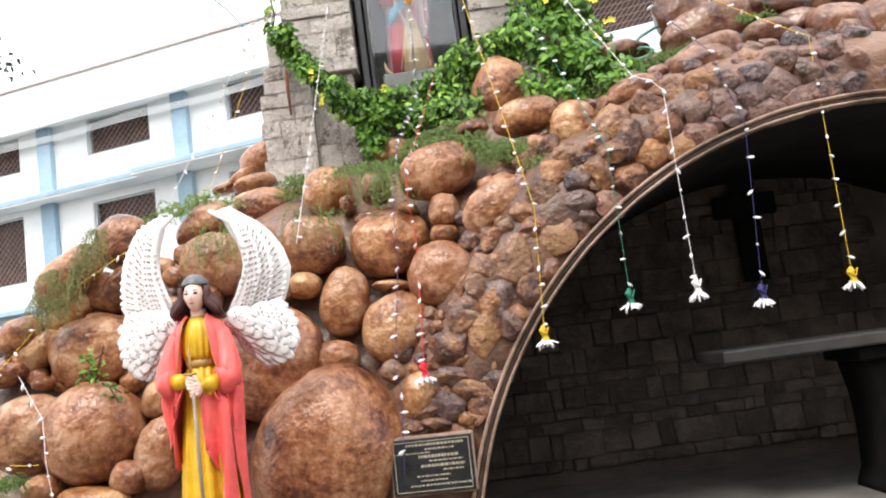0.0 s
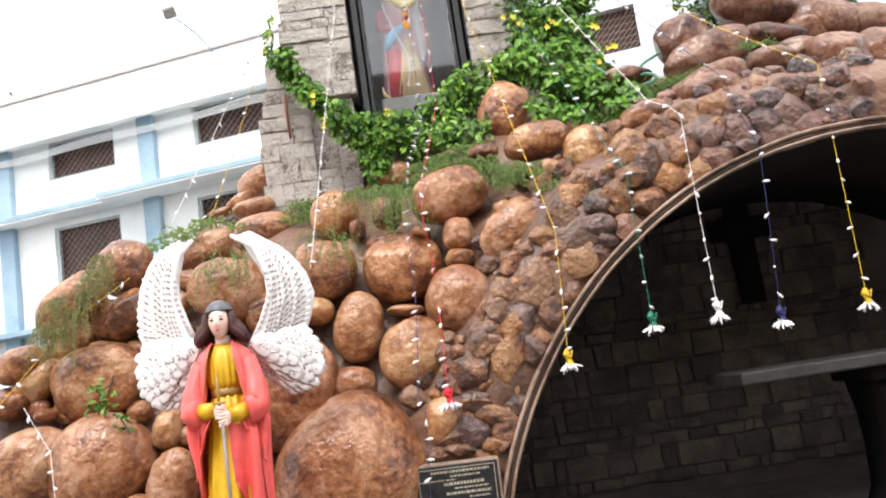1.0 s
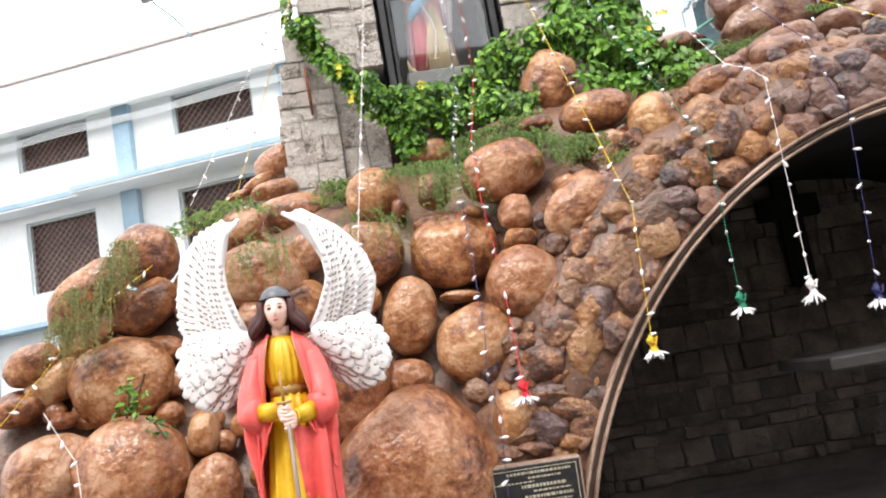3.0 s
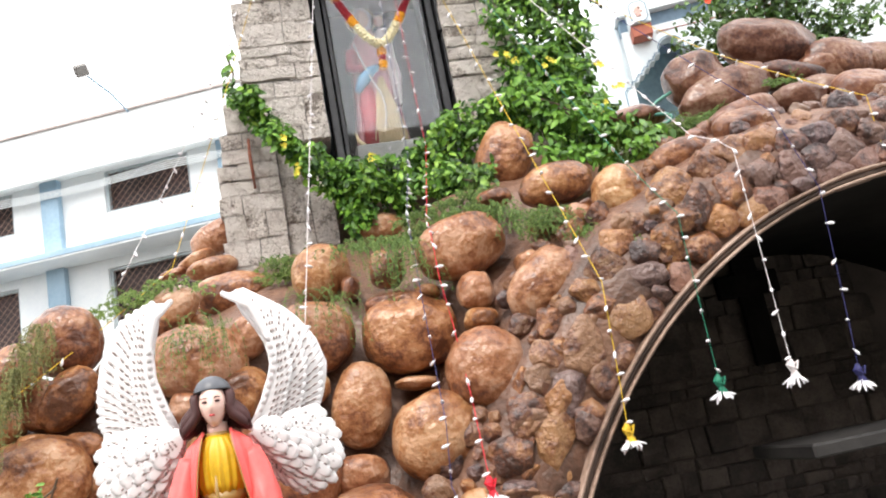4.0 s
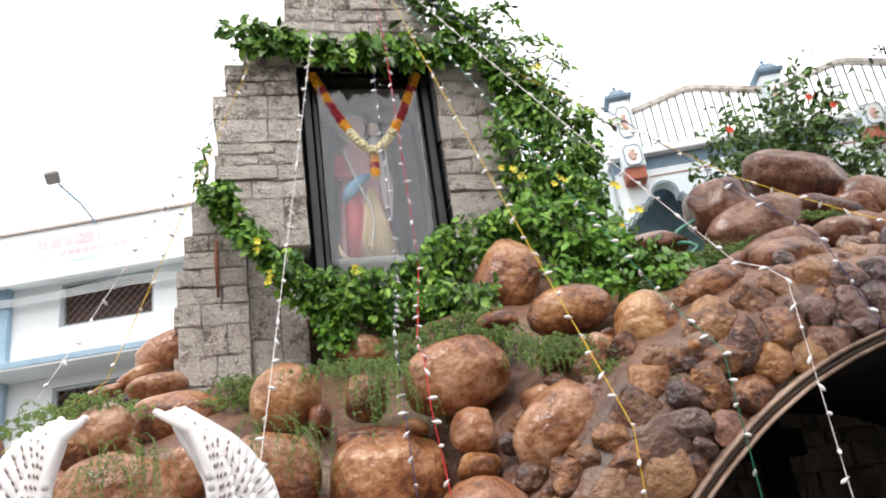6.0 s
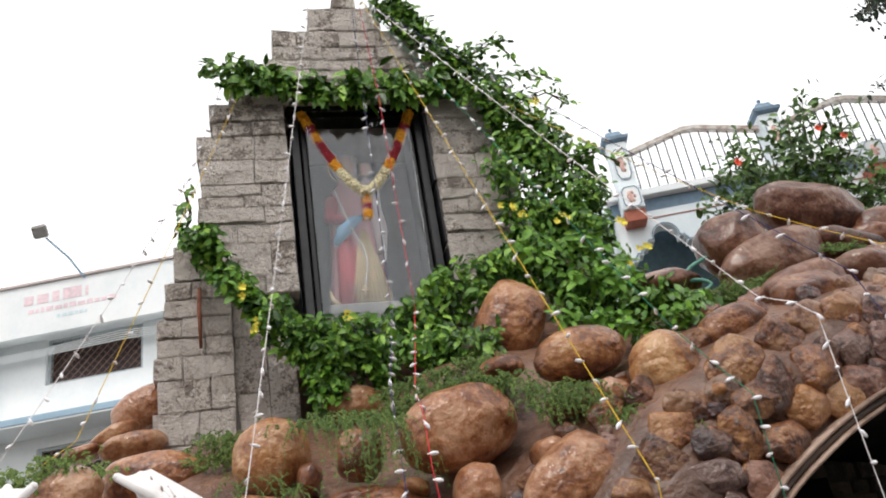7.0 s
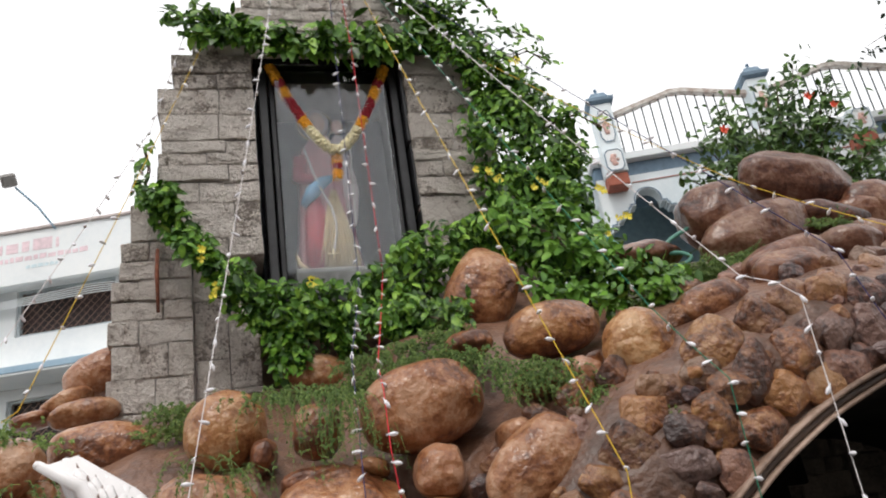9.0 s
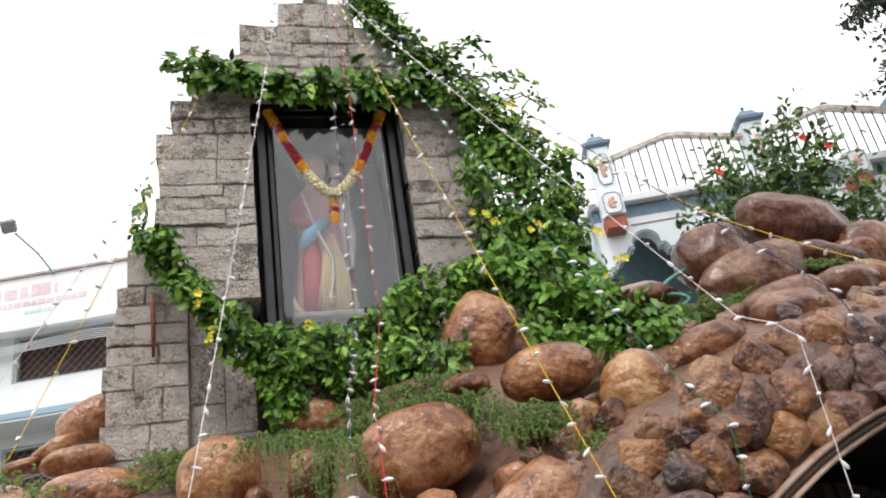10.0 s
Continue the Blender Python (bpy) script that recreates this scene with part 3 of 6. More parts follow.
z = 3.0
courses = []
while z < 6.68:
    stops = [p[0] for p in PROFILE if p[0] > z + 0.08]
    h = rnd.choice((0.09, 0.12, 0.15, 0.2))
    top = min([z + h] + [s for s in stops if s < z + h + 0.09][:1]) if any(z + h - 0.09 < s < z + h + 0.09 for s in stops) else z + h
    for s in stops:
        if abs(s - (z + h)) < 0.09:
            top = s
            break
    courses.append((z, top))
    z = top
BUTTRESS, SLAB_TOP, HOLLOW_TOP = -1.0, 4.1, 3.62
for z0, z1 in courses:
    zc = (z0 + z1) / 2
    xl = tower_left(zc) + rnd.uniform(-0.02, 0.02)
    xr = 2 * MID - tower_left(zc) + rnd.uniform(-0.02, 0.02)
    if zc < SLAB_TOP:
        spans = [(xl, BUTTRESS, 0.3), (OPEN_R, xr, 0.5)] + ([(-0.62, OPEN_R, 0.5)] if HOLLOW_TOP < zc < OPEN_BOT else [])
    elif zc < OPEN_TOP:
        spans = [(xl, OPEN_L, 0.5), (OPEN_R, xr, 0.5)]
    else:
        spans = [(xl, xr, 0.5)]
    for a, b, most in spans:
        x = a
        while x < b - 0.02:
            w = rnd.uniform(0.14, most)
            e = x + w if b - (x + w) > 0.12 else b
            block(x, e, z0, z1, rnd.uniform(0.0, 0.018))
            x = e
# upright slabs between the buttress and the hollow below the niche
for x0, x1, cuts in ((BUTTRESS, -0.80, (3.0, 3.5, 3.86, SLAB_TOP)), (-0.80, -0.62, (3.0, 3.32, 3.74, SLAB_TOP))):
    for z0, z1 in zip(cuts, cuts[1:]):
        block(x0, x1, z0, z1, -0.05)
bm = bmesh.new()
box(bm, (-1.0, 7.72, 3.0), (0.9, TOWER_BACK - 0.004, 5.68))
part("back_panel", bm, M_GRANITE_JOINT, shrine)
for z0, z1 in courses:
    zc = (z0 + z1) / 2
    xl, xr = tower_left(zc) + 0.03, 2 * MID - tower_left(zc) - 0.03
    if zc < HOLLOW_TOP:
        spans = [(xl, BUTTRESS, -0.012), (BUTTRESS, -0.63, 0.045), (-0.63, OPEN_R, 0.45), (OPEN_R, xr, -0.012)]
    elif zc < OPEN_BOT:
        spans = [(xl, BUTTRESS, -0.012), (BUTTRESS, -0.63, 0.045), (-0.63, xr, -0.012)]
    elif zc < OPEN_TOP:
        spans = [(xl, OPEN_L - 0.06, -0.012 if zc > SLAB_TOP else 0.045), (OPEN_R + 0.012, xr, -0.012)]
    else:
        spans = [(xl, xr, -0.012)]
    for a, b, dy in spans:
        bm = bmesh.new()
        box(bm, (a, TOWER_Y + dy, z0), (b, TOWER_BACK, z1))
        part("backing", bm, M_GRANITE_JOINT, shrine)

# ---- materials of the things ----
M_BLACK = mottled("black_metal", [(0.012, 0.012, 0.014), (0.03, 0.03, 0.032)], 6.0, 50, 0.35, 0.05, 0.002)
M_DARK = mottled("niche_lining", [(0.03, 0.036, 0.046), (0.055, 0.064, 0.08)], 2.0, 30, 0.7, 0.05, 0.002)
# matte black of the cross and altar supports, also used as shade at the niche head
M_WOOD_SHADE = mottled("black_wood_and_shade", [(0.004, 0.004, 0.004), (0.01, 0.009, 0.008)], 6.0, 40, 0.9, 0.2, 0.004, spec=0.1)
M_PLINTH = mottled("grey_cement", [(0.2, 0.2, 0.2), (0.32, 0.32, 0.31)], 6.0, 40, 0.8, 0.2, 0.005)
M_PLAQUE = mottled("black_granite", [(0.012, 0.012, 0.014), (0.025, 0.025, 0.028)], 10.0, 120, 0.25, 0.02, 0.001)
M_GOLDPAINT = mottled("pale_gold_paint", [(0.34, 0.30, 0.22), (0.46, 0.42, 0.33)], 8.0, 60, 0.6, 0.05, 0.001)
M_SLAB = mottled("worn_stone_slab", [(0.03, 0.028, 0.027), (0.06, 0.056, 0.053)], 4.0, 40, 0.4, 0.2, 0.004)


def plain(name, colour, rough=0.5, spread=0.12, scale=12.0, metal=0.0):
    lo = tuple(max(0.0, c * (1 - spread)) for c in colour)
    hi = tuple(min(1.0, c * (1 + spread)) for c in colour)
    m = mottled(name, [lo, colour, hi], scale, 60, rough, 0.08, 0.002)
    m.node_tree.nodes["Principled BSDF"].inputs["Metallic"].default_value = metal
    return m


M_PINK = plain("coral_pink_enamel", (0.80, 0.11, 0.10), 0.45)
M_YELLOW = plain("mustard_yellow_enamel", (0.66, 0.39, 0.012), 0.42)
M_SKIN = plain("flesh_paint", (0.80, 0.54, 0.46), 0.45, 0.05)
M_HAIR = plain("dark_brown_paint", (0.05, 0.012, 0.011), 0.6)
M_HOOD = plain("slate_grey_paint", (0.09, 0.095, 0.11), 0.4)
M_WING = plain("white_enamel", (0.80, 0.775, 0.775), 0.5, 0.04)
M_DASH = plain("grey_brown_paint", (0.27, 0.20, 0.18), 0.5)
M_BRASS = plain("gold_paint", (0.35, 0.21, 0.06), 0.4)
M_STEEL = plain("sword_grey_paint", (0.22, 0.17, 0.15), 0.4)
M_LIP = plain("red_lip_paint", (0.5, 0.06, 0.06), 0.4)

# ---- glazed case in the shrine's niche ----
case = empty("glass_case", (-0.05, 6.95, 3.9), "black metal framed glass case in the shrine niche", "display case")
for k, (x0, x1) in enumerate(((-0.535, -0.475), (-0.462, -0.425), (0.335, 0.372), (0.385, 0.445))):
    bm = bmesh.new()
    box(bm, (x0, 6.93 + 0.03 * (k in (1, 2)), 3.8), (x1, 7.16, 5.655), 0.006)
    part("frame_upright", bm, M_BLACK, case)
for z0, z1 in ((5.58, 5.65), (3.84, 3.90)):
    bm = bmesh.new()
    box(bm, (-0.425, 6.96, z0), (0.335, 7.1, z1), 0.006)
    part("frame_rail", bm, M_BLACK, case)
# added black strip that stands in for the deep shadow below the ivy
bm = bmesh.new()
box(bm, (-0.56, 6.85, 5.585), (0.46, 6.955, 5.655), 0.008, jitter=0.004)
part("shade_strip", bm, M_WOOD_SHADE, case)
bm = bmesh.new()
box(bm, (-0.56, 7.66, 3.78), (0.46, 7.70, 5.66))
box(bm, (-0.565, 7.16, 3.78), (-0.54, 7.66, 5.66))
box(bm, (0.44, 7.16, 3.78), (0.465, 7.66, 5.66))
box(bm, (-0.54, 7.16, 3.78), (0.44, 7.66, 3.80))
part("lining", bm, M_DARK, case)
m, n, l, b = material("case_glass", 0.03)
b.inputs["Transmission Weight"].default_value, b.inputs["IOR"].default_value = 1.0, 1.6
b.inputs["Base Color"].default_value = (0.93, 0.95, 0.96, 1)
M_GLASS = m
bm = bmesh.new()
box(bm, (-0.425, 6.90, 3.9), (0.335, 6.908, 5.58), m=Matrix.Translation((0, 6.90, 4.7)) @ pose(0, 0, 0, 2.5, 0, 0) @ Matrix.Translation((0, -6.90, -4.7)))
pane = part("pane", bm, M_GLASS, case, "clear reflecting glass")
pane.visible_shadow = False
# outer black slats stepping along the niche's right jamb
for x0, z0, z1 in ((0.452, 4.95, 5.55), (0.462, 4.45, 4.93), (0.47, 4.02, 4.43)):
    bm = bmesh.new()
    box(bm, (x0, 6.86, z0), (x0 + 0.045, 7.15, z1), 0.005)
    part("side_panel", bm, M_BLACK, case)

bm = bmesh.new()
box(bm, (-0.37, 7.08, 3.80), (0.17, 7.55, 4.13), 0.012, jitter=0.004)
tagged(link("plinth", bm, M_PLINTH, smooth=False), "grey cement plinth under the robed figure", "plinth")


def ring_at(bm, c, rx, ry, n=20, folds=0, amp=0.0, phase=0.0):
    out = []
    for k in range(n):
        a = 2 * math.pi * k / n
        r = 1 + amp * math.sin(folds * a + phase)
        out.append(bm.verts.new((c[0] + rx * r * math.cos(a), c[1] + ry * r * math.sin(a), c[2])))
    return out


def loft(bm, rings, mat, cap=True):
    for a, b in zip(rings, rings[1:]):
        n = len(a)
        for k in range(n):
            f = bm.faces.new((a[k], a[(k + 1) % n], b[(k + 1) % n], b[k]))
            f.material_index = mat
            f.smooth = True
    if cap:
        for r in (list(reversed(rings[0])), rings[-1]):
            bm.faces.new(r).material_index = mat


def ball(bm, c, r, mat, sub=3, m=None):
    g = bmesh.ops.create_icosphere(bm, subdivisions=sub, radius=1.0)
    for v in g["verts"]:
        v.co = Vector((v.co.x * r[0], v.co.y * r[1], v.co.z * r[2]))
        if m is not None:
            v.co = m @ v.co
        v.co += Vector(c)
    for f in {f for v in g["verts"] for f in v.link_faces}:
        f.material_index, f.smooth = mat, True
    return g["verts"]


# robed figure in the case: one plain painted shape
M_CREAM = plain("cream_gold_cloth", (0.75, 0.6, 0.36), 0.5)
M_CRIMSON = plain("crimson_cloth", (0.45, 0.03, 0.05), 0.5)
M_SKY = plain("sky_blue_cloth", (0.22, 0.50, 0.78), 0.5)
M_ROSE = plain("rose_cloth", (0.62, 0.3, 0.33), 0.5)
M_GILT = plain("gilt_cloth", (0.72, 0.56, 0.33), 0.45)
M_VEIL = plain("pale_lilac_cloth", (0.72, 0.62, 0.66), 0.5)
bm = bmesh.new()
fx, fy, fz = -0.11, 7.25, 4.13
# robe, mantle and veil
loft(bm, [ring_at(bm, (fx, fy + 0.02, fz + h), w, d, 36, 11, a) for h, w, d, a in ((0, 0.20, 0.10, 0.04), (0.05, 0.22, 0.105, 0.06), (0.3, 0.195, 0.10, 0.06), (0.55, 0.175, 0.09, 0.05), (0.78, 0.17, 0.085, 0.03), (0.98, 0.145, 0.075, 0.02), (1.10, 0.06, 0.05, 0.0))], 3)
loft(bm, [ring_at(bm, (fx - 0.09 + 0.02 * h, fy - 0.035, fz + h), w, d, 24, 7, a) for h, w, d, a in ((0.01, 0.085, 0.08, 0.06), (0.25, 0.08, 0.08, 0.07), (0.45, 0.075, 0.075, 0.05), (0.62, 0.03, 0.04, 0.0))], 1)
loft(bm, [ring_at(bm, (fx + 0.05, fy - 0.05, fz + h), w, d, 40, 14, a) for h, w, d, a in ((0.02, 0.145, 0.085, 0.05), (0.2, 0.125, 0.08, 0.07), (0.4, 0.08, 0.07, 0.07), (0.56, 0.035, 0.05, 0.03), (0.62, 0.015, 0.02, 0.0))], 0)
for k in range(11):
    x = fx - 0.085 + k * 0.027
    tube(bm, [(fx + 0.05 + (k - 5) * 0.003, fy - 0.10, fz + 0.60), (x * 0.6 + (fx + 0.05) * 0.4, fy - 0.135, fz + 0.3), (x, fy - 0.145, fz + 0.03)], 0.0055, 5, True, 6)
# blue sash across the waist, sleeves
tube(bm, [(fx - 0.16, fy - 0.07, fz + 0.50), (fx - 0.10, fy - 0.11, fz + 0.58), (fx - 0.02, fy - 0.12, fz + 0.66), (fx + 0.05, fy - 0.1, fz + 0.70)], [0.025, 0.05, 0.042, 0.02], 10, True, 2)
tube(bm, [(fx - 0.15, fy - 0.04, fz + 0.88), (fx - 0.175, fy - 0.07, fz + 0.72), (fx - 0.08, fy - 0.11, fz + 0.68)], [0.055, 0.05, 0.03], 10, True, 1)
tube(bm, [(fx + 0.15, fy - 0.03, fz + 0.90), (fx + 0.185, fy - 0.05, fz + 0.62), (fx + 0.17, fy - 0.06, fz + 0.35)], [0.05, 0.055, 0.03], 10, True, 7)
# heads of mother and child, veil and halo
ball(bm, (fx - 0.02, fy - 0.06, fz + 1.17), (0.062, 0.06, 0.085), 4)
ball(bm, (fx - 0.02, fy - 0.02, fz + 1.18), (0.094, 0.07, 0.12), 7)
ball(bm, (fx + 0.12, fy - 0.09, fz + 1.12), (0.042, 0.045, 0.055), 4)
ball(bm, (fx + 0.125, fy - 0.065, fz + 1.135), (0.05, 0.045, 0.055), 6)
ball(bm, (fx + 0.12, fy - 0.06, fz + 0.94), (0.06, 0.055, 0.13), 7)
ring = [(fx - 0.02 + 0.125 * math.cos(k * math.pi / 12), fy + 0.02, fz + 1.20 + 0.125 * math.sin(k * math.pi / 12)) for k in range(25)]
tube(bm, ring, 0.006, 5, False, 6)
# strings of white beads, a small cross on the longest
for k in range(44):
    t = k / 43
    ball(bm, (fx - 0.13 + 0.15 * t, fy - 0.145 - 0.005 * t, fz + 0.90 - 0.45 * t - 0.04 * math.sin(t * 3.1)), (0.009, 0.009, 0.011), 5, 1)
    ball(bm, (fx + 0.195 - 0.02 * t, fy - 0.12 - 0.03 * t, fz + 0.95 - 0.62 * t), (0.009, 0.009, 0.011), 5, 1)
    ball(bm, (fx + 0.02 + 0.02 * math.sin(t * 4), fy - 0.155, fz + 0.45 - 0.36 * t), (0.008, 0.008, 0.009), 5, 1)
box(bm, (fx - 0.003, fy - 0.165, fz + 0.03), (fx + 0.009, fy - 0.155, fz + 0.13))
box(bm, (fx - 0.035, fy - 0.165, fz + 0.085), (fx + 0.041, fy - 0.155, fz + 0.097))
tube(bm, [(fx - 0.235, fy - 0.1, fz + 0.13), (fx - 0.22, fy - 0.11, fz + 0.05), (fx - 0.18, fy - 0.12, fz + 0.005)], [0.006, 0.018, 0.022], 8, True, 6)
tagged(link("robed_statue", bm, [M_CREAM, M_CRIMSON, M_SKY, M_ROSE, M_SKIN, M_WING, M_GILT, M_VEIL], smooth=True), "painted robed statue in crimson, blue and gold behind glass", "statue")

# garland of marigolds and jasmine over the case
M_MARI = plain("marigold_petals", (0.75, 0.33, 0.01), 0.7, 0.25, 60)
M_ROSEPETAL = plain("dark_red_petals", (0.30, 0.008, 0.02), 0.7, 0.3, 60)
M_JASMINE = plain("cream_buds", (0.75, 0.68, 0.45), 0.7, 0.25, 60)
garland = empty("flower_garland", (-0.05, 6.9, 4.9), "garland of orange marigolds, red petals and jasmine buds", "garland")


def flower_rope(name, pts, r, mat, seed, count):
    rnd = random.Random(seed)
    bm = bmesh.new()
    pts = [Vector(p) for p in pts]
    tube(bm, pts, r * 0.6, 6)
    for _ in range(count):
        t = rnd.random() * (len(pts) - 1)
        i = min(int(t), len(pts) - 2)
        p = pts[i].lerp(pts[i + 1], t - i)
        d = Vector((rnd.uniform(-1, 1), rnd.uniform(-1, 1), rnd.uniform(-1, 1))).normalized()
        d = (d - (pts[i + 1] - pts[i]).normalized() * d.dot((pts[i + 1] - pts[i]).normalized())).normalized()
        s = r * rnd.uniform(0.35, 0.55)
        g = bmesh.ops.create_icosphere(bm, subdivisions=1, radius=s)
        for v in g["verts"]:
            v.co += p + d * r * 0.75 + Vector((rnd.uniform(-1, 1), rnd.uniform(-1, 1), rnd.uniform(-1, 1))) * s * 0.35
    return part(name, bm, mat, garland)


def garland_at(t):
    """t from -1 (one end) to 1 (the other), lowest in the middle."""
    return Vector((-0.045 + 0.41 * t, 6.90, 4.90 + 0.705 * abs(t) ** 1.55))


for t0, t1, mat in ((-1.0, -0.86, M_MARI), (-0.86, -0.8, M_ROSEPETAL), (-0.8, -0.72, M_MARI), (-0.72, -0.52, M_ROSEPETAL), (-0.52, -0.42, M_MARI), (-0.42, 0.42, M_JASMINE), (0.42, 0.52, M_MARI), (0.52, 0.70, M_ROSEPETAL), (0.70, 0.80, M_MARI), (0.80, 0.86, M_ROSEPETAL), (0.86, 1.0, M_MARI)):
    k = 8
    flower_rope("flower_section", [garland_at(t0 + (t1 - t0) * i / k) for i in range(k + 1)], 0.033, mat, int(t0 * 100) + 200, 130 if t1 - t0 < 0.5 else 420)
flower_rope("flower_section", [(-0.04, 6.93, 4.90), (-0.045, 6.93, 4.81)], 0.032, M_MARI, 7, 120)
flower_rope("flower_section", [(-0.045, 6.93, 4.80), (-0.045, 6.93, 4.77)], 0.034, M_ROSEPETAL, 8, 60)
flower_rope("flower_section", [(-0.045, 6.93, 4.76), (-0.05, 6.93, 4.70)], 0.032, M_MARI, 9, 90)

# ---- inscribed plaque by the arch ----
plaque = empty("inscription_plaque", (-0.22, 4.86, 0.9), "black granite plaque with pale inscription in a stone border", "plaque")
PQ = Matrix.Translation((-0.222, 4.88, 0.896)) @ pose(0, 0, 0, 3, 1.5, 0)
bm = bmesh.new()
box(bm, (-0.255, -0.01, -0.175), (0.255, 0.06, 0.175), 0.008, PQ)
part("border", bm, M_RIM, plaque)
bm = bmesh.new()
box(bm, (-0.243, -0.016, -0.163), (0.243, 0.02, 0.163), 0.004, PQ)
part("slab", bm, M_PLAQUE, plaque)
rnd = random.Random(3)
lines = [(0.125, 0.17, 0.020, 0.02), (0.098, 0.09, 0.014, 0.05), (0.078, 0.12, 0.010, -0.13), (0.055, 0.12, 0.024, 0.04), (0.028, 0.10, 0.012, 0.08), (0.0, 0.13, 0.022, 0.06), (-0.028, 0.06, 0.012, 0.12), (-0.058, 0.10, 0.013, 0.0), (-0.085, 0.08, 0.012, 0.0), (-0.112, 0.18, 0.013, 0.04)]
for z, half, h, cx in lines:
    x = cx - half
    bm = bmesh.new()
    while x < cx + half:
        w = rnd.uniform(0.006, 0.022)
        box(bm, (x, -0.0185, z - h / 3), (min(x + w, cx + half), -0.012, z + h / 3), 0.0, PQ)
        x += w + 0.006
    part("inscription_line", bm, M_GOLDPAINT, plaque)
bm = bmesh.new()
for x0, x1, z0, z1 in ((-0.225, 0.225, 0.143, 0.147), (-0.225, 0.225, -0.147, -0.143), (-0.225, -0.221, -0.143, 0.143), (0.221, 0.225, -0.143, 0.143)):
    box(bm, (x0, -0.0185, z0), (x1, -0.012, z1), 0.0, PQ)
part("inner_line", bm, M_GOLDPAINT, plaque)

# ---- cave: cross, altar ----
bm = bmesh.new()
box(bm, (2.53, 7.08, 1.82), (2.74, 7.14, 2.78), 0.01)
box(bm, (2.36, 7.075, 2.39), (2.90, 7.145, 2.58), 0.01)
tagged(link("wall_cross", bm, M_WOOD_SHADE, smooth=False), "black wooden cross fixed to the cave wall", "cross")
altar = empty("altar_table", (2.9, 5.5, CAVE_FLOOR), "dark stone slab altar on curved supports", "altar")
bm = bmesh.new()
box(bm, (1.66, 5.15, 1.235), (4.3, 5.85, 1.315), 0.012)
part("tabletop", bm, M_SLAB, altar)
for x, s in ((2.62, 1), (3.75, -1)):
    bm = bmesh.new()
    box(bm, (x - 0.1, 5.22, 1.14), (x + 0.22, 5.78, 1.232), 0.012)
    prof = [(0.0, 0.24), (0.04, 0.22), (0.12, 0.14), (0.4, 0.10), (0.62, 0.12), (0.78, 0.18), (0.84, 0.2)]
    rings = []
    for h, w in prof:
        rings.append([bm.verts.new((x + 0.06 + dx * w, 5.5 + dy * 0.22, CAVE_FLOOR + h)) for dx, dy in ((-0.5, -1), (0.5, -1), (0.5, 1), (-0.5, 1))])
    loft(bm, rings, 0)
    part("support", bm, M_WOOD_SHADE, altar)

# squared stones of the cave's back wall
rnd = random.Random(21)
z = CAVE_FLOOR + 0.12
while z < 2.75:
    h = rnd.choice((0.07, 0.10, 0.13, 0.18, 0.22))
    x = ARCH_X - 2.75 + rnd.uniform(0, 0.2)
    while x < 3.6:
        w = rnd.uniform(0.09, 0.36)
        if math.hypot(x + w / 2 - ARCH_X, z + h / 2) < ARCH_R + 0.1 and not (2.3 < x + w / 2 < 2.95 and 2.3 < z < 2.7):
            bm = bmesh.new()
            g = rnd.uniform(0.002, 0.005)
            box(bm, (x + g, CAVE_BACK - rnd.uniform(0.01, 0.06), z + g), (x + w - g, CAVE_BACK + 0.02, z + h - g), 0.012, jitter=0.014)
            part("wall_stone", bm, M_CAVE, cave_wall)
        x += w
    z += h

# ---- winged statue in a pink mantle: one painted shape ----
ax, ay = -1.365, 4.36
bm = bmesh.new()
S_PINK, S_YEL, S_SKIN, S_HAIR, S_HOOD, S_WING, S_DASH, S_BRASS, S_STEEL, S_LIP = range(10)
STATUE_MATS = [M_PINK, M_YELLOW, M_SKIN, M_HAIR, M_HOOD, M_WING, M_DASH, M_BRASS, M_STEEL, M_LIP]


def pleated(z, rx, ry, folds, amp, n=72, cx=0.0, cy=0.0, phase=0.0):
    out = []
    for k in range(n):
        a = 2 * math.pi * k / n
        r = 1 + amp * math.sin(folds * a + phase) + 0.5 * amp * math.sin((folds * 0.5 + 1.5) * a * 2 + 1.0 + z * 2)
        out.append(bm.verts.new((ax + cx + rx * r * math.cos(a), ay + cy + ry * r * math.sin(a), z)))
    return out


# gown: gathered at the belt, pleated below
loft(bm, [pleated(z, rx, ry, 13, am * 1.7, 110, phase=z * 0.6) for z, rx, ry, am in ((0.56, 0.215, 0.19, 0.05), (0.62, 0.21, 0.185, 0.06), (0.8, 0.19, 0.17, 0.065), (1.0, 0.172, 0.155, 0.06), (1.2, 0.158, 0.14, 0.05), (1.4, 0.138, 0.125, 0.035), (1.56, 0.116, 0.108, 0.02), (1.635, 0.105, 0.098, 0.012))], S_YEL)
loft(bm, [pleated(z, rx, ry, 17, am) for z, rx, ry, am in ((1.63, 0.108, 0.10, 0.0), (1.675, 0.108, 0.10, 0.0))], S_BRASS)
loft(bm, [pleated(z, rx, ry, 19, am * 1.6, 110) for z, rx, ry, am in ((1.67, 0.106, 0.098, 0.02), (1.71, 0.122, 0.11, 0.03), (1.78, 0.128, 0.108, 0.02), (1.84, 0.118, 0.095, 0.015), (1.885, 0.075, 0.07, 0.005), (1.90, 0.056, 0.056, 0.0))], S_YEL)
loft(bm, [pleated(z, rx, ry, 9, 0.0) for z, rx, ry in ((1.893, 0.058, 0.058), (1.912, 0.052, 0.052))], S_BRASS)
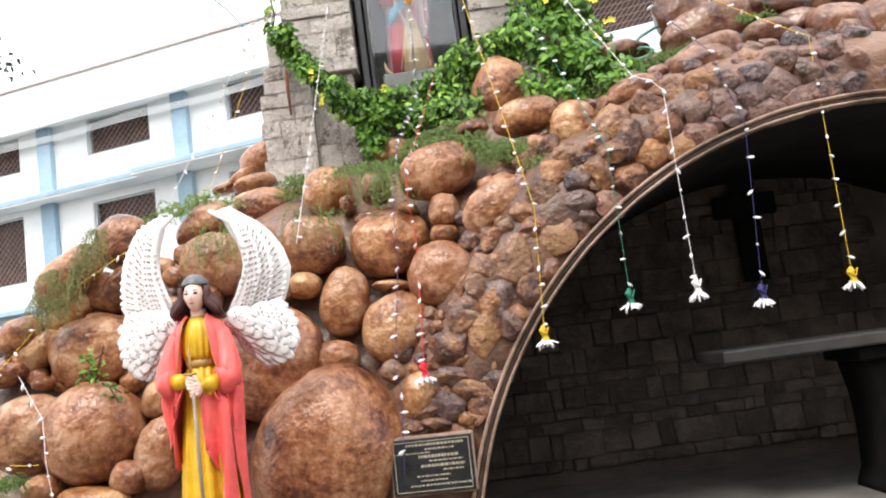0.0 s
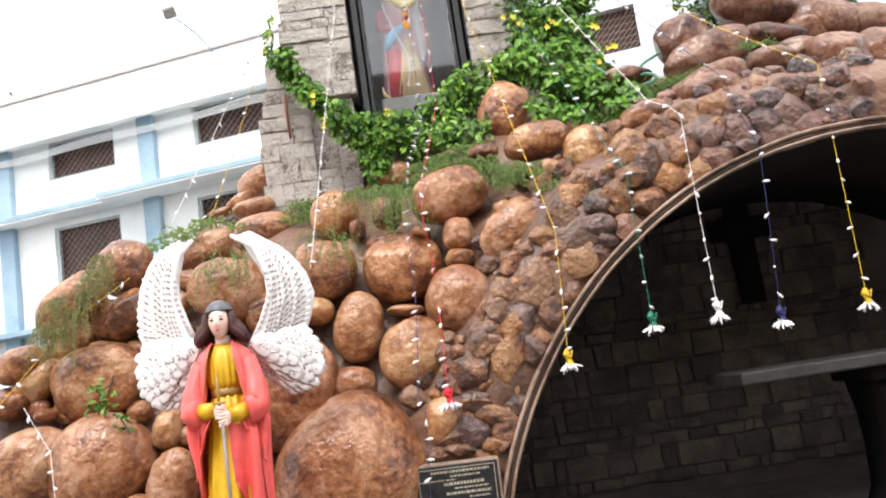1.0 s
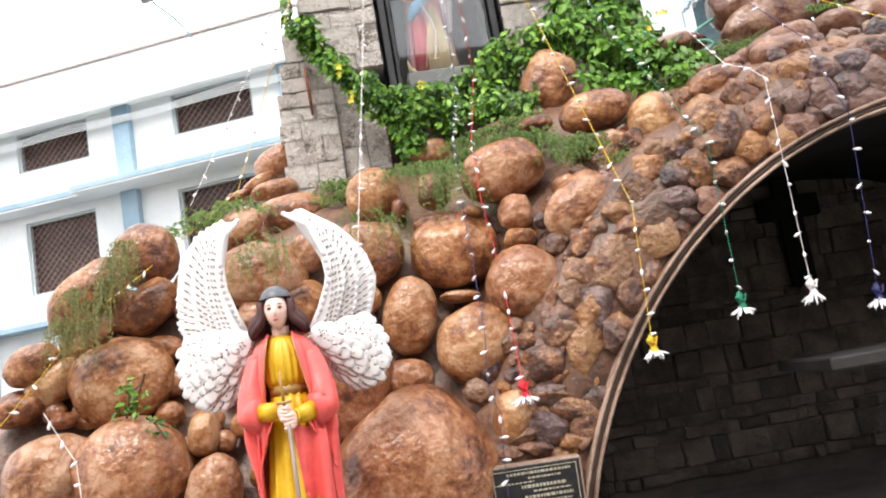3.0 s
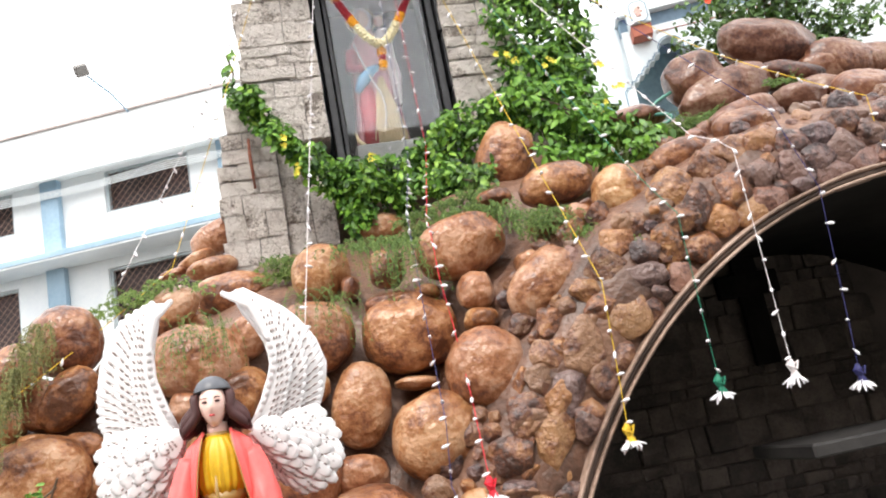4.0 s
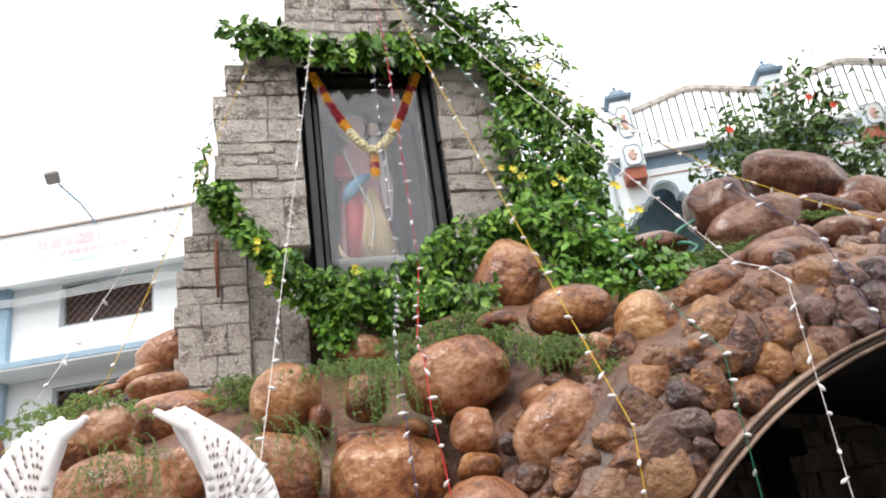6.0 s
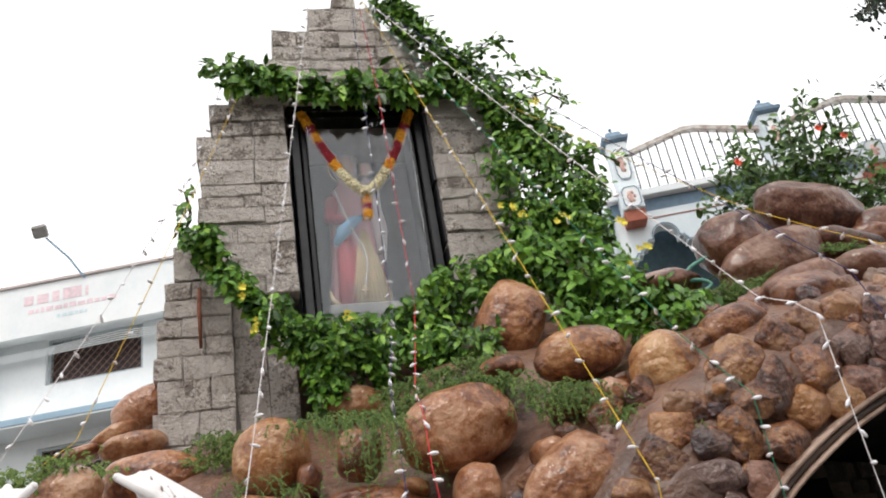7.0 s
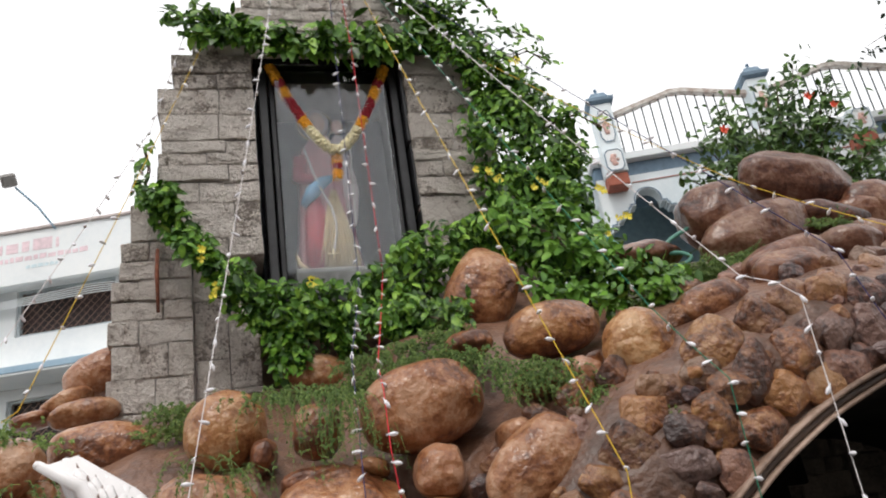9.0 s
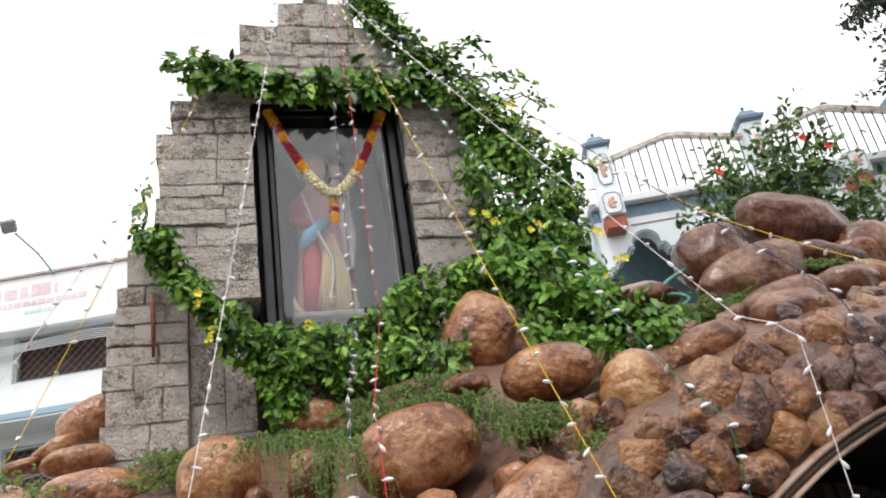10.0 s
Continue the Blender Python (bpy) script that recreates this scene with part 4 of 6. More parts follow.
loft(bm, [pleated(z, rx, ry, 9, 0.0, 24) for z, rx, ry in ((1.89, 0.046, 0.046), (1.95, 0.042, 0.042))], S_SKIN)


# mantle: an open shell, from the front edge on one side round the back to the other
def mantle(side, hem):
    rows = []
    prof = [(1.915, 0.066, 0.07, 0.85), (1.895, 0.105, 0.095, 0.55), (1.865, 0.15, 0.12, 0.42), (1.80, 0.185, 0.135, 0.40), (1.68, 0.215, 0.135, 0.42), (1.58, 0.23, 0.14, 0.48), (1.5, 0.235, 0.145, 0.55), (1.4, 0.228, 0.15, 0.66), (1.28, 0.22, 0.165, 0.72), (1.12, 0.212, 0.18, 0.80), (0.98, 0.21, 0.19, 0.95), (0.84, 0.21, 0.2, 1.2)]
    prof = [p for p in prof if p[0] > hem]
    for i, (z, rx, ry, a0) in enumerate(prof):
        row = []
        for k in range(49):
            u = k / 48
            a = min(1.3, a0 * 1.3) + (math.pi - min(1.3, a0 * 1.3)) * u
            fold = 1 + (0.075 * min(1.0, i / 4)) * math.sin(u * 26 + i * 0.25) * (1 - u * 0.4)
            x = side * rx * math.sin(a) * fold
            y = -ry * math.cos(a) * fold
            dz = 0.02 * math.sin(u * 17) * (i == len(prof) - 1)
            row.append(bm.verts.new((ax + x, ay + y, z + dz)))
        rows.append(row)
    for a, b in zip(rows, rows[1:]):
        for k in range(48):
            f = bm.faces.new((a[k], a[k + 1], b[k + 1], b[k]) if side > 0 else (a[k + 1], a[k], b[k], b[k + 1]))
            f.material_index, f.smooth = S_PINK, True
    # rolled front hem
    tube(bm, [r[0].co.copy() for r in rows], 0.008, 6, True, S_PINK)
    tube(bm, [r[0].co + Vector((-side * 0.006, -0.004, 0)) for r in rows[1:7]], 0.004, 5, True, S_BRASS)


mantle(1, 0.5)
mantle(-1, 1.1)
# swag of the mantle drawn across the gown, falling to a point
rows = []
for i in range(11):
    t = i / 10
    row = []
    for k in range(13):
        u = k / 12
        x = 0.02 + 0.17 * u + 0.03 * t * (1 - u)
        z = 1.50 - t * (0.30 + 0.42 * u) - 0.05 * u
        y = -0.135 - 0.035 * math.sin(u * 9 + t * 2) * (0.4 + t) - 0.03 * math.cos(u * 1.5)
        row.append(bm.verts.new((ax + x, ay + y, z)))
    rows.append(row)
for a, b in zip(rows, rows[1:]):
    for k in range(12):
        f = bm.faces.new((a[k], a[k + 1], b[k + 1], b[k]))
        f.material_index, f.smooth = S_PINK, True
tube(bm, [v.co.copy() for v in rows[-1]], 0.008, 6, True, S_PINK)
tube(bm, [r[0].co.copy() for r in rows], 0.007, 6, True, S_PINK)

# sleeves, forearms and joined fists
for side in (1, -1):
    sh, el, wr = Vector((ax + side * 0.14, ay - 0.02, 1.81)), Vector((ax + side * 0.20, ay - 0.10, 1.56)), Vector((ax + side * 0.055, ay - 0.185, 1.55 + 0.02 * side * -1))
    path = [sh.lerp(el, j / 9) + Vector((side * 0.012 * math.sin(j / 9 * 3.1), 0, 0)) for j in range(10)] + [el.lerp(wr, 0.45 * j / 5) for j in range(1, 6)]
    rings = tube(bm, path, [0.055 + 0.022 * min(1.0, j / 8) - 0.002 * max(0, j - 10) for j in range(15)], 30, True, S_PINK)
    for j, r in enumerate(rings):
        c = path[j]
        for v in r:
            d = v.co - c
            v.co = c + d * (1 + 0.16 * noise.noise(Vector((d.x * 30, d.y * 30 + side * 5, j * 0.33))))
    # hanging cuff of the wide sleeve
    rows = []
    for i in range(9):
        t = i / 8
        rows.append([bm.verts.new((ax + side * (0.235 - 0.13 * u) + side * 0.02 * math.sin(t * 5 + u * 3), ay - 0.09 - 0.075 * u - 0.02 * math.sin(u * 12 + t), 1.58 - t * (0.36 - 0.22 * u) * (1.0 if side < 0 else 0.85))) for u in [k / 10 for k in range(11)]])
    for a, b in zip(rows, rows[1:]):
        for k in range(10):
            f = bm.faces.new((a[k], a[k + 1], b[k + 1], b[k]))
            f.material_index, f.smooth = S_PINK, True
    tube(bm, [r[-1].co.copy() for r in rows], 0.006, 5, True, S_PINK)
    tube(bm, [v.co.copy() for v in rows[-1]], 0.006, 5, True, S_PINK)
    tube(bm, [el.lerp(wr, 0.45), el.lerp(wr, 0.75), wr], [0.046, 0.042, 0.036], 12, True, S_YEL)
    tube(bm, [wr, wr + Vector((-side * 0.008, -0.004, 0))], [0.038, 0.038], 12, True, S_YEL)
    hand = Vector((ax + side * 0.012 + 0.005, ay - 0.205, 1.555 - 0.035 * (side > 0)))
    ball(bm, hand, (0.040, 0.033, 0.044), S_SKIN)
    for k in range(4):
        tube(bm, [hand + Vector((side * 0.02, -0.018, 0.022 - k * 0.016)), hand + Vector((-side * 0.008, -0.032, 0.018 - k * 0.017)), hand + Vector((-side * 0.03, -0.022, 0.012 - k * 0.016))], [0.0115, 0.011, 0.009], 7, True, S_SKIN)
# sword, point down, with crossguard
tube(bm, [(ax + 0.01, ay - 0.24, 1.50), (ax + 0.012, ay - 0.25, 1.1), (ax + 0.015, ay - 0.25, 0.6)], [0.011, 0.012, 0.009], 8, True, S_STEEL)
tube(bm, [(ax - 0.002, ay - 0.225, 1.58), (ax - 0.006, ay - 0.215, 1.68), (ax - 0.004, ay - 0.21, 1.74)], [0.009, 0.009, 0.004], 8, True, S_BRASS)
tube(bm, [(ax - 0.04, ay - 0.24, 1.60), (ax, ay - 0.238, 1.597), (ax + 0.04, ay - 0.24, 1.60)], 0.007, 7, True, S_BRASS)

# slender build
for v in bm.verts:
    k = 0.84 if v.co.z < 1.88 else 0.84 + 0.16 * min(1.0, (v.co.z - 1.88) / 0.05)
    v.co.x = ax + (v.co.x - ax) * k
    v.co.y = ay + (v.co.y - ay) * 0.92

# head, face, hair, hood
hc = Vector((ax - 0.002, ay - 0.03, 2.02))
vs = ball(bm, hc, (0.056, 0.07, 0.088), S_SKIN, 4)
for v in vs:
    d = v.co - hc
    if d.z < 0:
        v.co.x -= d.x * 0.28 * min(1.0, -d.z / 0.08)
    if d.y < 0:
        v.co.y -= 0.013 * math.exp(-(d.x / 0.011) ** 2 - ((d.z + 0.008) / 0.022) ** 2)      # nose
        v.co.y += 0.007 * sum(math.exp(-((d.x - e) / 0.014) ** 2 - ((d.z - 0.014) / 0.010) ** 2) for e in (-0.026, 0.026))
        v.co.y -= 0.006 * math.exp(-(d.x / 0.02) ** 2 - ((d.z + 0.068) / 0.012) ** 2)       # chin
for e in (-0.025, 0.025):
    ball(bm, hc + Vector((e, -0.0615, 0.013)), (0.012, 0.005, 0.0055), S_HAIR, 2)
    tube(bm, [hc + Vector((e - 0.014, -0.060, 0.027)), hc + Vector((e, -0.0645, 0.031)), hc + Vector((e + 0.014, -0.060, 0.027))], 0.002, 5, True, S_HAIR)
ball(bm, hc + Vector((0, -0.0665, -0.042)), (0.013, 0.006, 0.005), S_LIP, 2)
# hair in waves to the shoulders
for side in (1, -1):
    for k in range(9):
        t = k / 8
        a = 0.98 + t * 2.0
        pts = []
        for j in range(9):
            u = j / 8
            rad = 0.072 + 0.010 * math.sin(u * 9 + k) + 0.06 * u * u
            pts.append(hc + Vector((side * rad * math.sin(a) * (1 + 0.12 * u), -0.052 * math.cos(a) * (1 + 0.2 * u) + 0.015, 0.052 - u * 0.158 + 0.008 * math.sin(k))))
        tube(bm, pts, [0.008, 0.015, 0.019, 0.021, 0.022, 0.023, 0.022, 0.018, 0.008], 7, True, S_HAIR)
vs = ball(bm, hc + Vector((0, 0.048, 0.012)), (0.078, 0.07, 0.095), S_HAIR, 3)
vs = ball(bm, hc + Vector((0, 0.026, 0.046)), (0.079, 0.080, 0.080), S_HOOD, 3)
for v in vs:
    d = v.co - hc
    if d.z < 0.062:
        v.co.z = hc.z + 0.062
        v.co.x = hc.x + d.x * 0.97
        v.co.y = hc.y + 0.012 + (d.y - 0.012) * 0.97


# wings: layered feathers fanned from a curved leading edge
def feather(root, tip, width, normal, bend=0.0, dashes=0, full=1.0):
    root, tip = Vector(root), Vector(tip)
    d = tip - root
    ln = d.length
    d.normalize()
    side = d.cross(normal).normalized()
    n2 = side.cross(d).normalized()
    st = 8
    top, rows = [], []
    for i in range(st + 1):
        t = i / st
        w = width * (0.55 + 0.45 * math.sin(min(1.0, t * 1.5) * math.pi / 2)) * (1.0 if t < 0.72 else math.sqrt(max(0.0, 1 - ((t - 0.72) / 0.29) ** 2)) ** 0.8)
        c = root + d * ln * t + side * bend * math.sin(t * math.pi / 2) * ln
        rows.append([bm.verts.new(c + side * w * s + n2 * h * full) for s, h in ((-0.5, 0.0), (-0.3, 0.006), (0.0, 0.009), (0.3, 0.006), (0.5, 0.0), (0.0, -0.004))])
    for a, b in zip(rows, rows[1:]):
        for k in range(6):
            f = bm.faces.new((a[k], b[k], b[(k + 1) % 6], a[(k + 1) % 6]))
            f.material_index, f.smooth = S_WING, True
    bm.faces.new(rows[0]).material_index = S_WING
    bm.faces.new(list(reversed(rows[-1]))).material_index = S_WING
    for k in range(dashes):
        t = 0.35 + 0.55 * k / max(1, dashes)
        c = root + d * ln * t + side * (bend * math.sin(t * math.pi / 2) * ln + width * (0.40 if bend < 0 else -0.40)) + n2 * 0.007 * full
        e = c + d * ln * 0.085
        tube(bm, [c, c.lerp(e, 0.5) + n2 * 0.002, e], [0.0015, 0.0042, 0.0015], 5, True, S_DASH)


def wing(edge, outer, lobe_root, lobe, toward):
    """edge: the leading edge from shoulder to tip; outer: where the long feathers end, in the same order; lobe: ends of the lower fan."""
    nrm = Vector((0, -1, 0))

    def along(pts, t):
        t *= len(pts) - 1
        i = min(int(t), len(pts) - 2)
        return Vector(pts[i]).lerp(Vector(pts[i + 1]), t - i)
    # thin plates behind the feathers
    for a_pts, b_pts in ((edge, outer), ([lobe_root] * len(lobe), lobe)):
        grid = []
        for i in range(13):
            a, b = along(a_pts, i / 12), along(b_pts, i / 12)
            grid.append([[bm.verts.new(a.lerp(b, 0.93 * k / 6) + Vector((0, dy, 0))) for k in range(7)] for dy in (0.012, 0.026)])
        for p, q in zip(grid, grid[1:]):
            for layer in (0, 1):
                for k in range(6):
                    f = bm.faces.new((p[layer][k], p[layer][k + 1], q[layer][k + 1], q[layer][k]))
                    f.material_index = S_WING
            f = bm.faces.new((p[0][6], p[1][6], q[1][6], q[0][6]))
            f.material_index = S_WING
    n = 19
    for i in range(n):
        t = i / (n - 1)
        feather(along(edge, max(0.0, t - 0.42)), along(outer, t), 0.062, nrm, 0.14 * toward, 6)
    for i in range(n):
        t = i / (n - 1) * 0.94
        a, b = along(edge, max(0.0, t - 0.36)), along(outer, t)
        feather(a + Vector((0, -0.014, 0)), along(edge, t).lerp(b, 0.66) + Vector((0, -0.016, 0)), 0.052, nrm, 0.08 * toward, 5)
    for i in range(n):
        t = i / (n - 1) * 0.85
        a, b = along(edge, max(0.0, t - 0.3)), along(outer, t)
        feather(a + Vector((0, -0.026, 0)), along(edge, t).lerp(b, 0.36) + Vector((0, -0.028, 0)), 0.046, nrm, 0.05 * toward, 3)
    # lower lobe in seven tiers of short rounded scales
    jig = random.Random(17 + toward)
    for tier, (k, m) in enumerate(((1.0, 17), (0.88, 15), (0.76, 13), (0.64, 11), (0.52, 9), (0.40, 8), (0.27, 6))):
        for i in range(m):
            t = (i + 0.5 * (tier % 2) + jig.uniform(-0.2, 0.2)) / (m - 0.5)
            a, b = Vector(lobe_root), along(lobe, min(1.0, max(0.0, t)))
            out = k * jig.uniform(0.95, 1.02)
            feather(a.lerp(b, max(0.02, out - 0.42)) + Vector((0, -0.016 - 0.006 * tier, 0)), a.lerp(b, out) + Vector((0, -0.014 - 0.0065 * tier, 0)), jig.uniform(0.056, 0.072), nrm, jig.uniform(-0.1, 0.14) * toward, 3, 0.32)
    tube(bm, [Vector(p) + Vector((0, -0.012, 0)) for p in edge], [0.020] * (len(edge) - 1) + [0.013], 8, True, S_WING)
    ball(bm, Vector(edge[-1]) + Vector((0, -0.012, 0)), (0.013, 0.013, 0.013), S_WING, 2)


wing([(-1.55, 4.52, 1.95), (-1.59, 4.52, 2.05), (-1.63, 4.52, 2.19), (-1.63, 4.52, 2.33), (-1.59, 4.52, 2.46), (-1.52, 4.52, 2.52)],
     [(-1.86, 4.60, 1.94), (-1.90, 4.60, 2.00), (-1.91, 4.60, 2.15), (-1.88, 4.60, 2.31), (-1.79, 4.60, 2.48), (-1.65, 4.60, 2.55)],
     (-1.52, 4.50, 1.94), [(-1.87, 4.60, 1.99), (-1.91, 4.60, 1.90), (-1.92, 4.60, 1.79), (-1.90, 4.60, 1.70), (-1.83, 4.60, 1.62), (-1.75, 4.60, 1.60), (-1.68, 4.60, 1.62)], 1)
wing([(-1.24, 4.52, 1.90), (-1.17, 4.52, 2.02), (-1.11, 4.52, 2.16), (-1.12, 4.52, 2.31), (-1.18, 4.52, 2.45), (-1.29, 4.52, 2.52)],
     [(-0.95, 4.60, 1.91), (-0.90, 4.60, 2.00), (-0.86, 4.60, 2.14), (-0.90, 4.60, 2.28), (-1.00, 4.60, 2.42), (-1.20, 4.60, 2.56)],
     (-1.24, 4.50, 1.90), [(-0.93, 4.60, 1.95), (-0.88, 4.60, 1.86), (-0.86, 4.60, 1.74), (-0.88, 4.60, 1.65), (-0.95, 4.60, 1.59), (-1.06, 4.60, 1.60), (-1.16, 4.60, 1.68)], -1)
statue = tagged(link("angel_statue", bm, STATUE_MATS, smooth=True), "painted winged statue in coral mantle and mustard gown", "statue")

# rock plinth under the statue
bm = bmesh.new()
bmesh.ops.create_icosphere(bm, subdivisions=4, radius=1.0)
for v in bm.verts:
    p = v.co.normalized()
    p *= 1 + 0.1 * noise.noise(p * 1.7) + 0.03 * noise.noise(p * 5)
    v.co = Vector((ax + p.x * 0.48, ay + 0.05 + p.y * 0.42, max(0.0, min(0.565, 0.25 + p.z * 0.42))))
tagged(link("statue_plinth", bm, M_BOULDER), "brown painted rock plinth under the winged statue", "plinth")

# ---- white two-storey hall beyond the mound ----
def frame_matrix(origin, slope):
    along, inward = Vector((1, -slope, 0)).normalized(), Vector((slope, 1, 0)).normalized()
    return Matrix(((along.x, inward.x, 0, origin[0]), (along.y, inward.y, 0, origin[1]), (0, 0, 1, origin[2]), (0, 0, 0, 1)))


def holed_wall(bm, u0, u1, z0, z1, holes, m, y0=0.0, depth=0.25):
    """A wall in the plane u, z with real openings through its depth."""
    us = sorted({u0, u1, *[h[0] for h in holes], *[h[1] for h in holes]})
    zs = sorted({z0, z1, *[h[2] for h in holes], *[h[3] for h in holes]})
    us, zs = [u for u in us if u0 <= u <= u1], [z for z in zs if z0 <= z <= z1]

    def solid(i, j):
        if not (0 <= i < len(us) - 1 and 0 <= j < len(zs) - 1):
            return False
        cu, cz = (us[i] + us[i + 1]) / 2, (zs[j] + zs[j + 1]) / 2
        return not any(h[0] < cu < h[1] and h[2] < cz < h[3] for h in holes)

    def quad(*pts):
        bm.faces.new([bm.verts.new(m @ Vector(p)) for p in pts])
    y1 = y0 + depth
    for i in range(len(us) - 1):
        for j in range(len(zs) - 1):
            if not solid(i, j):
                continue
            a, b, c, d = us[i], us[i + 1], zs[j], zs[j + 1]
            quad((a, y0, c), (b, y0, c), (b, y0, d), (a, y0, d))
            quad((a, y1, c), (a, y1, d), (b, y1, d), (b, y1, c))
            if not solid(i - 1, j):
                quad((a, y0, c), (a, y0, d), (a, y1, d), (a, y1, c))
            if not solid(i + 1, j):
                quad((b, y0, c), (b, y1, c), (b, y1, d), (b, y0, d))
            if not solid(i, j - 1):
                quad((a, y0, c), (a, y1, c), (b, y1, c), (b, y0, c))
            if not solid(i, j + 1):
                quad((a, y0, d), (b, y0, d), (b, y1, d), (a, y1, d))


BM = frame_matrix((-3.0, 17.3, 0.0), 0.3)
hall = empty("white_building", (0, 0, 0), "two-storey white building with blue pilasters and grilled windows", "building")
hall.location = (-6.0, 19.0, 0)
UPPER = [(-1.82, 0.07), (-5.72, -3.9), (-9.65, -7.8), (-13.6, -11.75)]
LOWER = [(-1.9, 0.6, 5.0, 6.32), (-5.68, -3.9, 4.7, 6.34), (-9.6, -7.8, 4.72, 6.4), (-5.7, -3.9, 1.6, 3.6), (-9.6, -7.8, 1.6, 3.7)]
holes = [(a, b, 7.5, 8.42) for a, b in UPPER] + LOWER
bm = bmesh.new()
holed_wall(bm, -16.0, 2.2, 0.0, 9.2, holes, BM)
part("wall", bm, M_WHITE, hall)
bm = bmesh.new()
box(bm, (-16, 0.25, 9.0), (2.2, 9, 9.2), m=BM)
part("roof", bm, M_WHITE, hall)
bm = bmesh.new()
box(bm, (2.0, 0.25, 0.0), (2.2, 9, 9.0), m=BM)
part("end_wall", bm, M_WHITE, hall)
bm = bmesh.new()
box(bm, (-16, -0.55, 8.30), (2.3, -0.43, 9.34), 0.01, BM)
part("fascia", bm, M_WHITE, hall)
bm = bmesh.new()
box(bm, (-16, -0.60, 9.344), (2.34, -0.38, 9.40), 0.008, BM)
part("coping", bm, plain("faded_coping", (0.55, 0.48, 0.46), 0.8), hall)
bm = bmesh.new()
box(bm, (-16, -0.43, 8.42), (2.3, -0.004, 8.52), 0.0, BM)
part("soffit", bm, M_WHITE, hall)
for a, b, out in ((-16, -3.9, 0.55), (-3.896, 2.3, 0.8)):
    bm = bmesh.new()
    box(bm, (a, -out, 6.52), (b, -0.004, 6.60), 0.006, BM)
    part("sunshade", bm, M_WHITE, hall)
    bm = bmesh.new()
    box(bm, (a, -out - 0.02, 6.56), (b, -out, 6.68), 0.006, BM)
    part("sunshade_edge", bm, M_BLUE, hall)
bm = bmesh.new()
box(bm, (-16, -0.5, 3.93), (-3.0, -0.004, 4.05), 0.006, BM)
part("sunshade", bm, M_BLUE, hall)
for u in (-10.98, -7.1, -3.17, 0.75):
    bm = bmesh.new()
    box(bm, (u, -0.16, 6.686), (u + 0.4, -0.002, 8.416), 0.01, BM)
    part("pilaster", bm, M_BLUE, hall)
    bm = bmesh.new()
    box(bm, (u, -0.16, 0.0), (u + 0.4, -0.002, 6.516), 0.01, BM)
    part("pilaster", bm, M_BLUE, hall)
M_REVEAL = plain("pale_frame_paint", (0.45, 0.5, 0.52), 0.6)
for a, b, z0, z1 in holes:
    win = part("window", *(lambda q: (q, M_REVEAL))(bmesh.new()), hall)
    bm = bmesh.new()
    for p in (((a + 0.003, 0.06, z0 + 0.003), (a + 0.06, 0.16, z1 - 0.003)), ((b - 0.06, 0.06, z0 + 0.003), (b - 0.003, 0.16, z1 - 0.003)), ((a + 0.06, 0.06, z0 + 0.003), (b - 0.06, 0.16, z0 + 0.05)), ((a + 0.06, 0.06, z1 - 0.05), (b - 0.06, 0.16, z1 - 0.003))):
        box(bm, *p, 0.0, BM)
    me = win.data
    bm.to_mesh(me)
    bm.free()
    bm = bmesh.new()
    box(bm, (a + 0.02, 0.2, z0 + 0.01), (b - 0.02, 0.24, z1 - 0.01), 0.0, BM)
    part("shutter", bm, M_SHUTTER, win)
    bm = bmesh.new()
    h, s = z1 - z0, 0.16
    k = a - h
    while k < b:
        for sg in (1, -1):
            p0, p1 = (k, z0), (k + h, z1)
            if sg < 0:
                p0, p1 = (k, z1), (k + h, z0)
            lo, hi = max(a + 0.05, p0[0]), min(b - 0.05, p1[0])
            if hi - lo > 0.03:
                f0, f1 = (lo - p0[0]) / h, (hi - p0[0]) / h
                q0 = (lo, 0.1, p0[1] + (p1[1] - p0[1]) * f0)
                q1 = (hi, 0.1, p0[1] + (p1[1] - p0[1]) * f1)
                tube(bm, [BM @ Vector(q0), BM @ Vector(q1)], 0.009 if sg > 0 else 0.006, 4, False)
        k += s
    part("grille", bm, M_GRILLE, win, "rusty diagonal lattice grille")
# faded red writing on the fascia, as bars
M_FADED = plain("faded_red_paint", (0.78, 0.62, 0.66), 0.8)
M_FADEDBLUE = plain("faded_teal_paint", (0.62, 0.74, 0.78), 0.8)
rnd = random.Random(4)
for z, h, u0, u1, mat in ((9.05, 0.24, -2.0, -0.75, M_FADED), (8.80, 0.10, -1.9, -0.2, M_FADED), (8.62, 0.07, -1.35, -0.75, M_FADEDBLUE)):
    u = u0
    while u < u1:
        w = rnd.uniform(0.5, 1.6) * h
        bm = bmesh.new()
        box(bm, (u, -0.556, z - h / 2), (min(u1, u + w), -0.5505, z + h / 2 * rnd.uniform(0.5, 1.0)), 0.0, BM)
        part("painted_mark", bm, mat, hall)
        u += w + 0.3 * h
# floodlight on the roof
flood = empty("roof_floodlight", BM @ Vector((-1.0, 0.0, 9.3)), "grey floodlight on a bent roof pole", "lamp")
bm = bmesh.new()
foot = Vector((-3.95, 17.0, 9.3))
tube(bm, [foot, (-4.2, 16.75, 9.62), (-4.55, 16.5, 9.92)], 0.022, 6)
part("pole", bm, M_BLUE, flood)
bm = bmesh.new()
box(bm, (-0.13, -0.08, -0.02), (0.13, 0.08, 0.22), 0.03, Matrix.Translation((-4.62, 16.45, 9.92)) @ pose(0, 0, 0, 35, -18, 10))
part("lamp_head", bm, plain("grey_lamp_housing", (0.22, 0.21, 0.2), 0.5), flood)
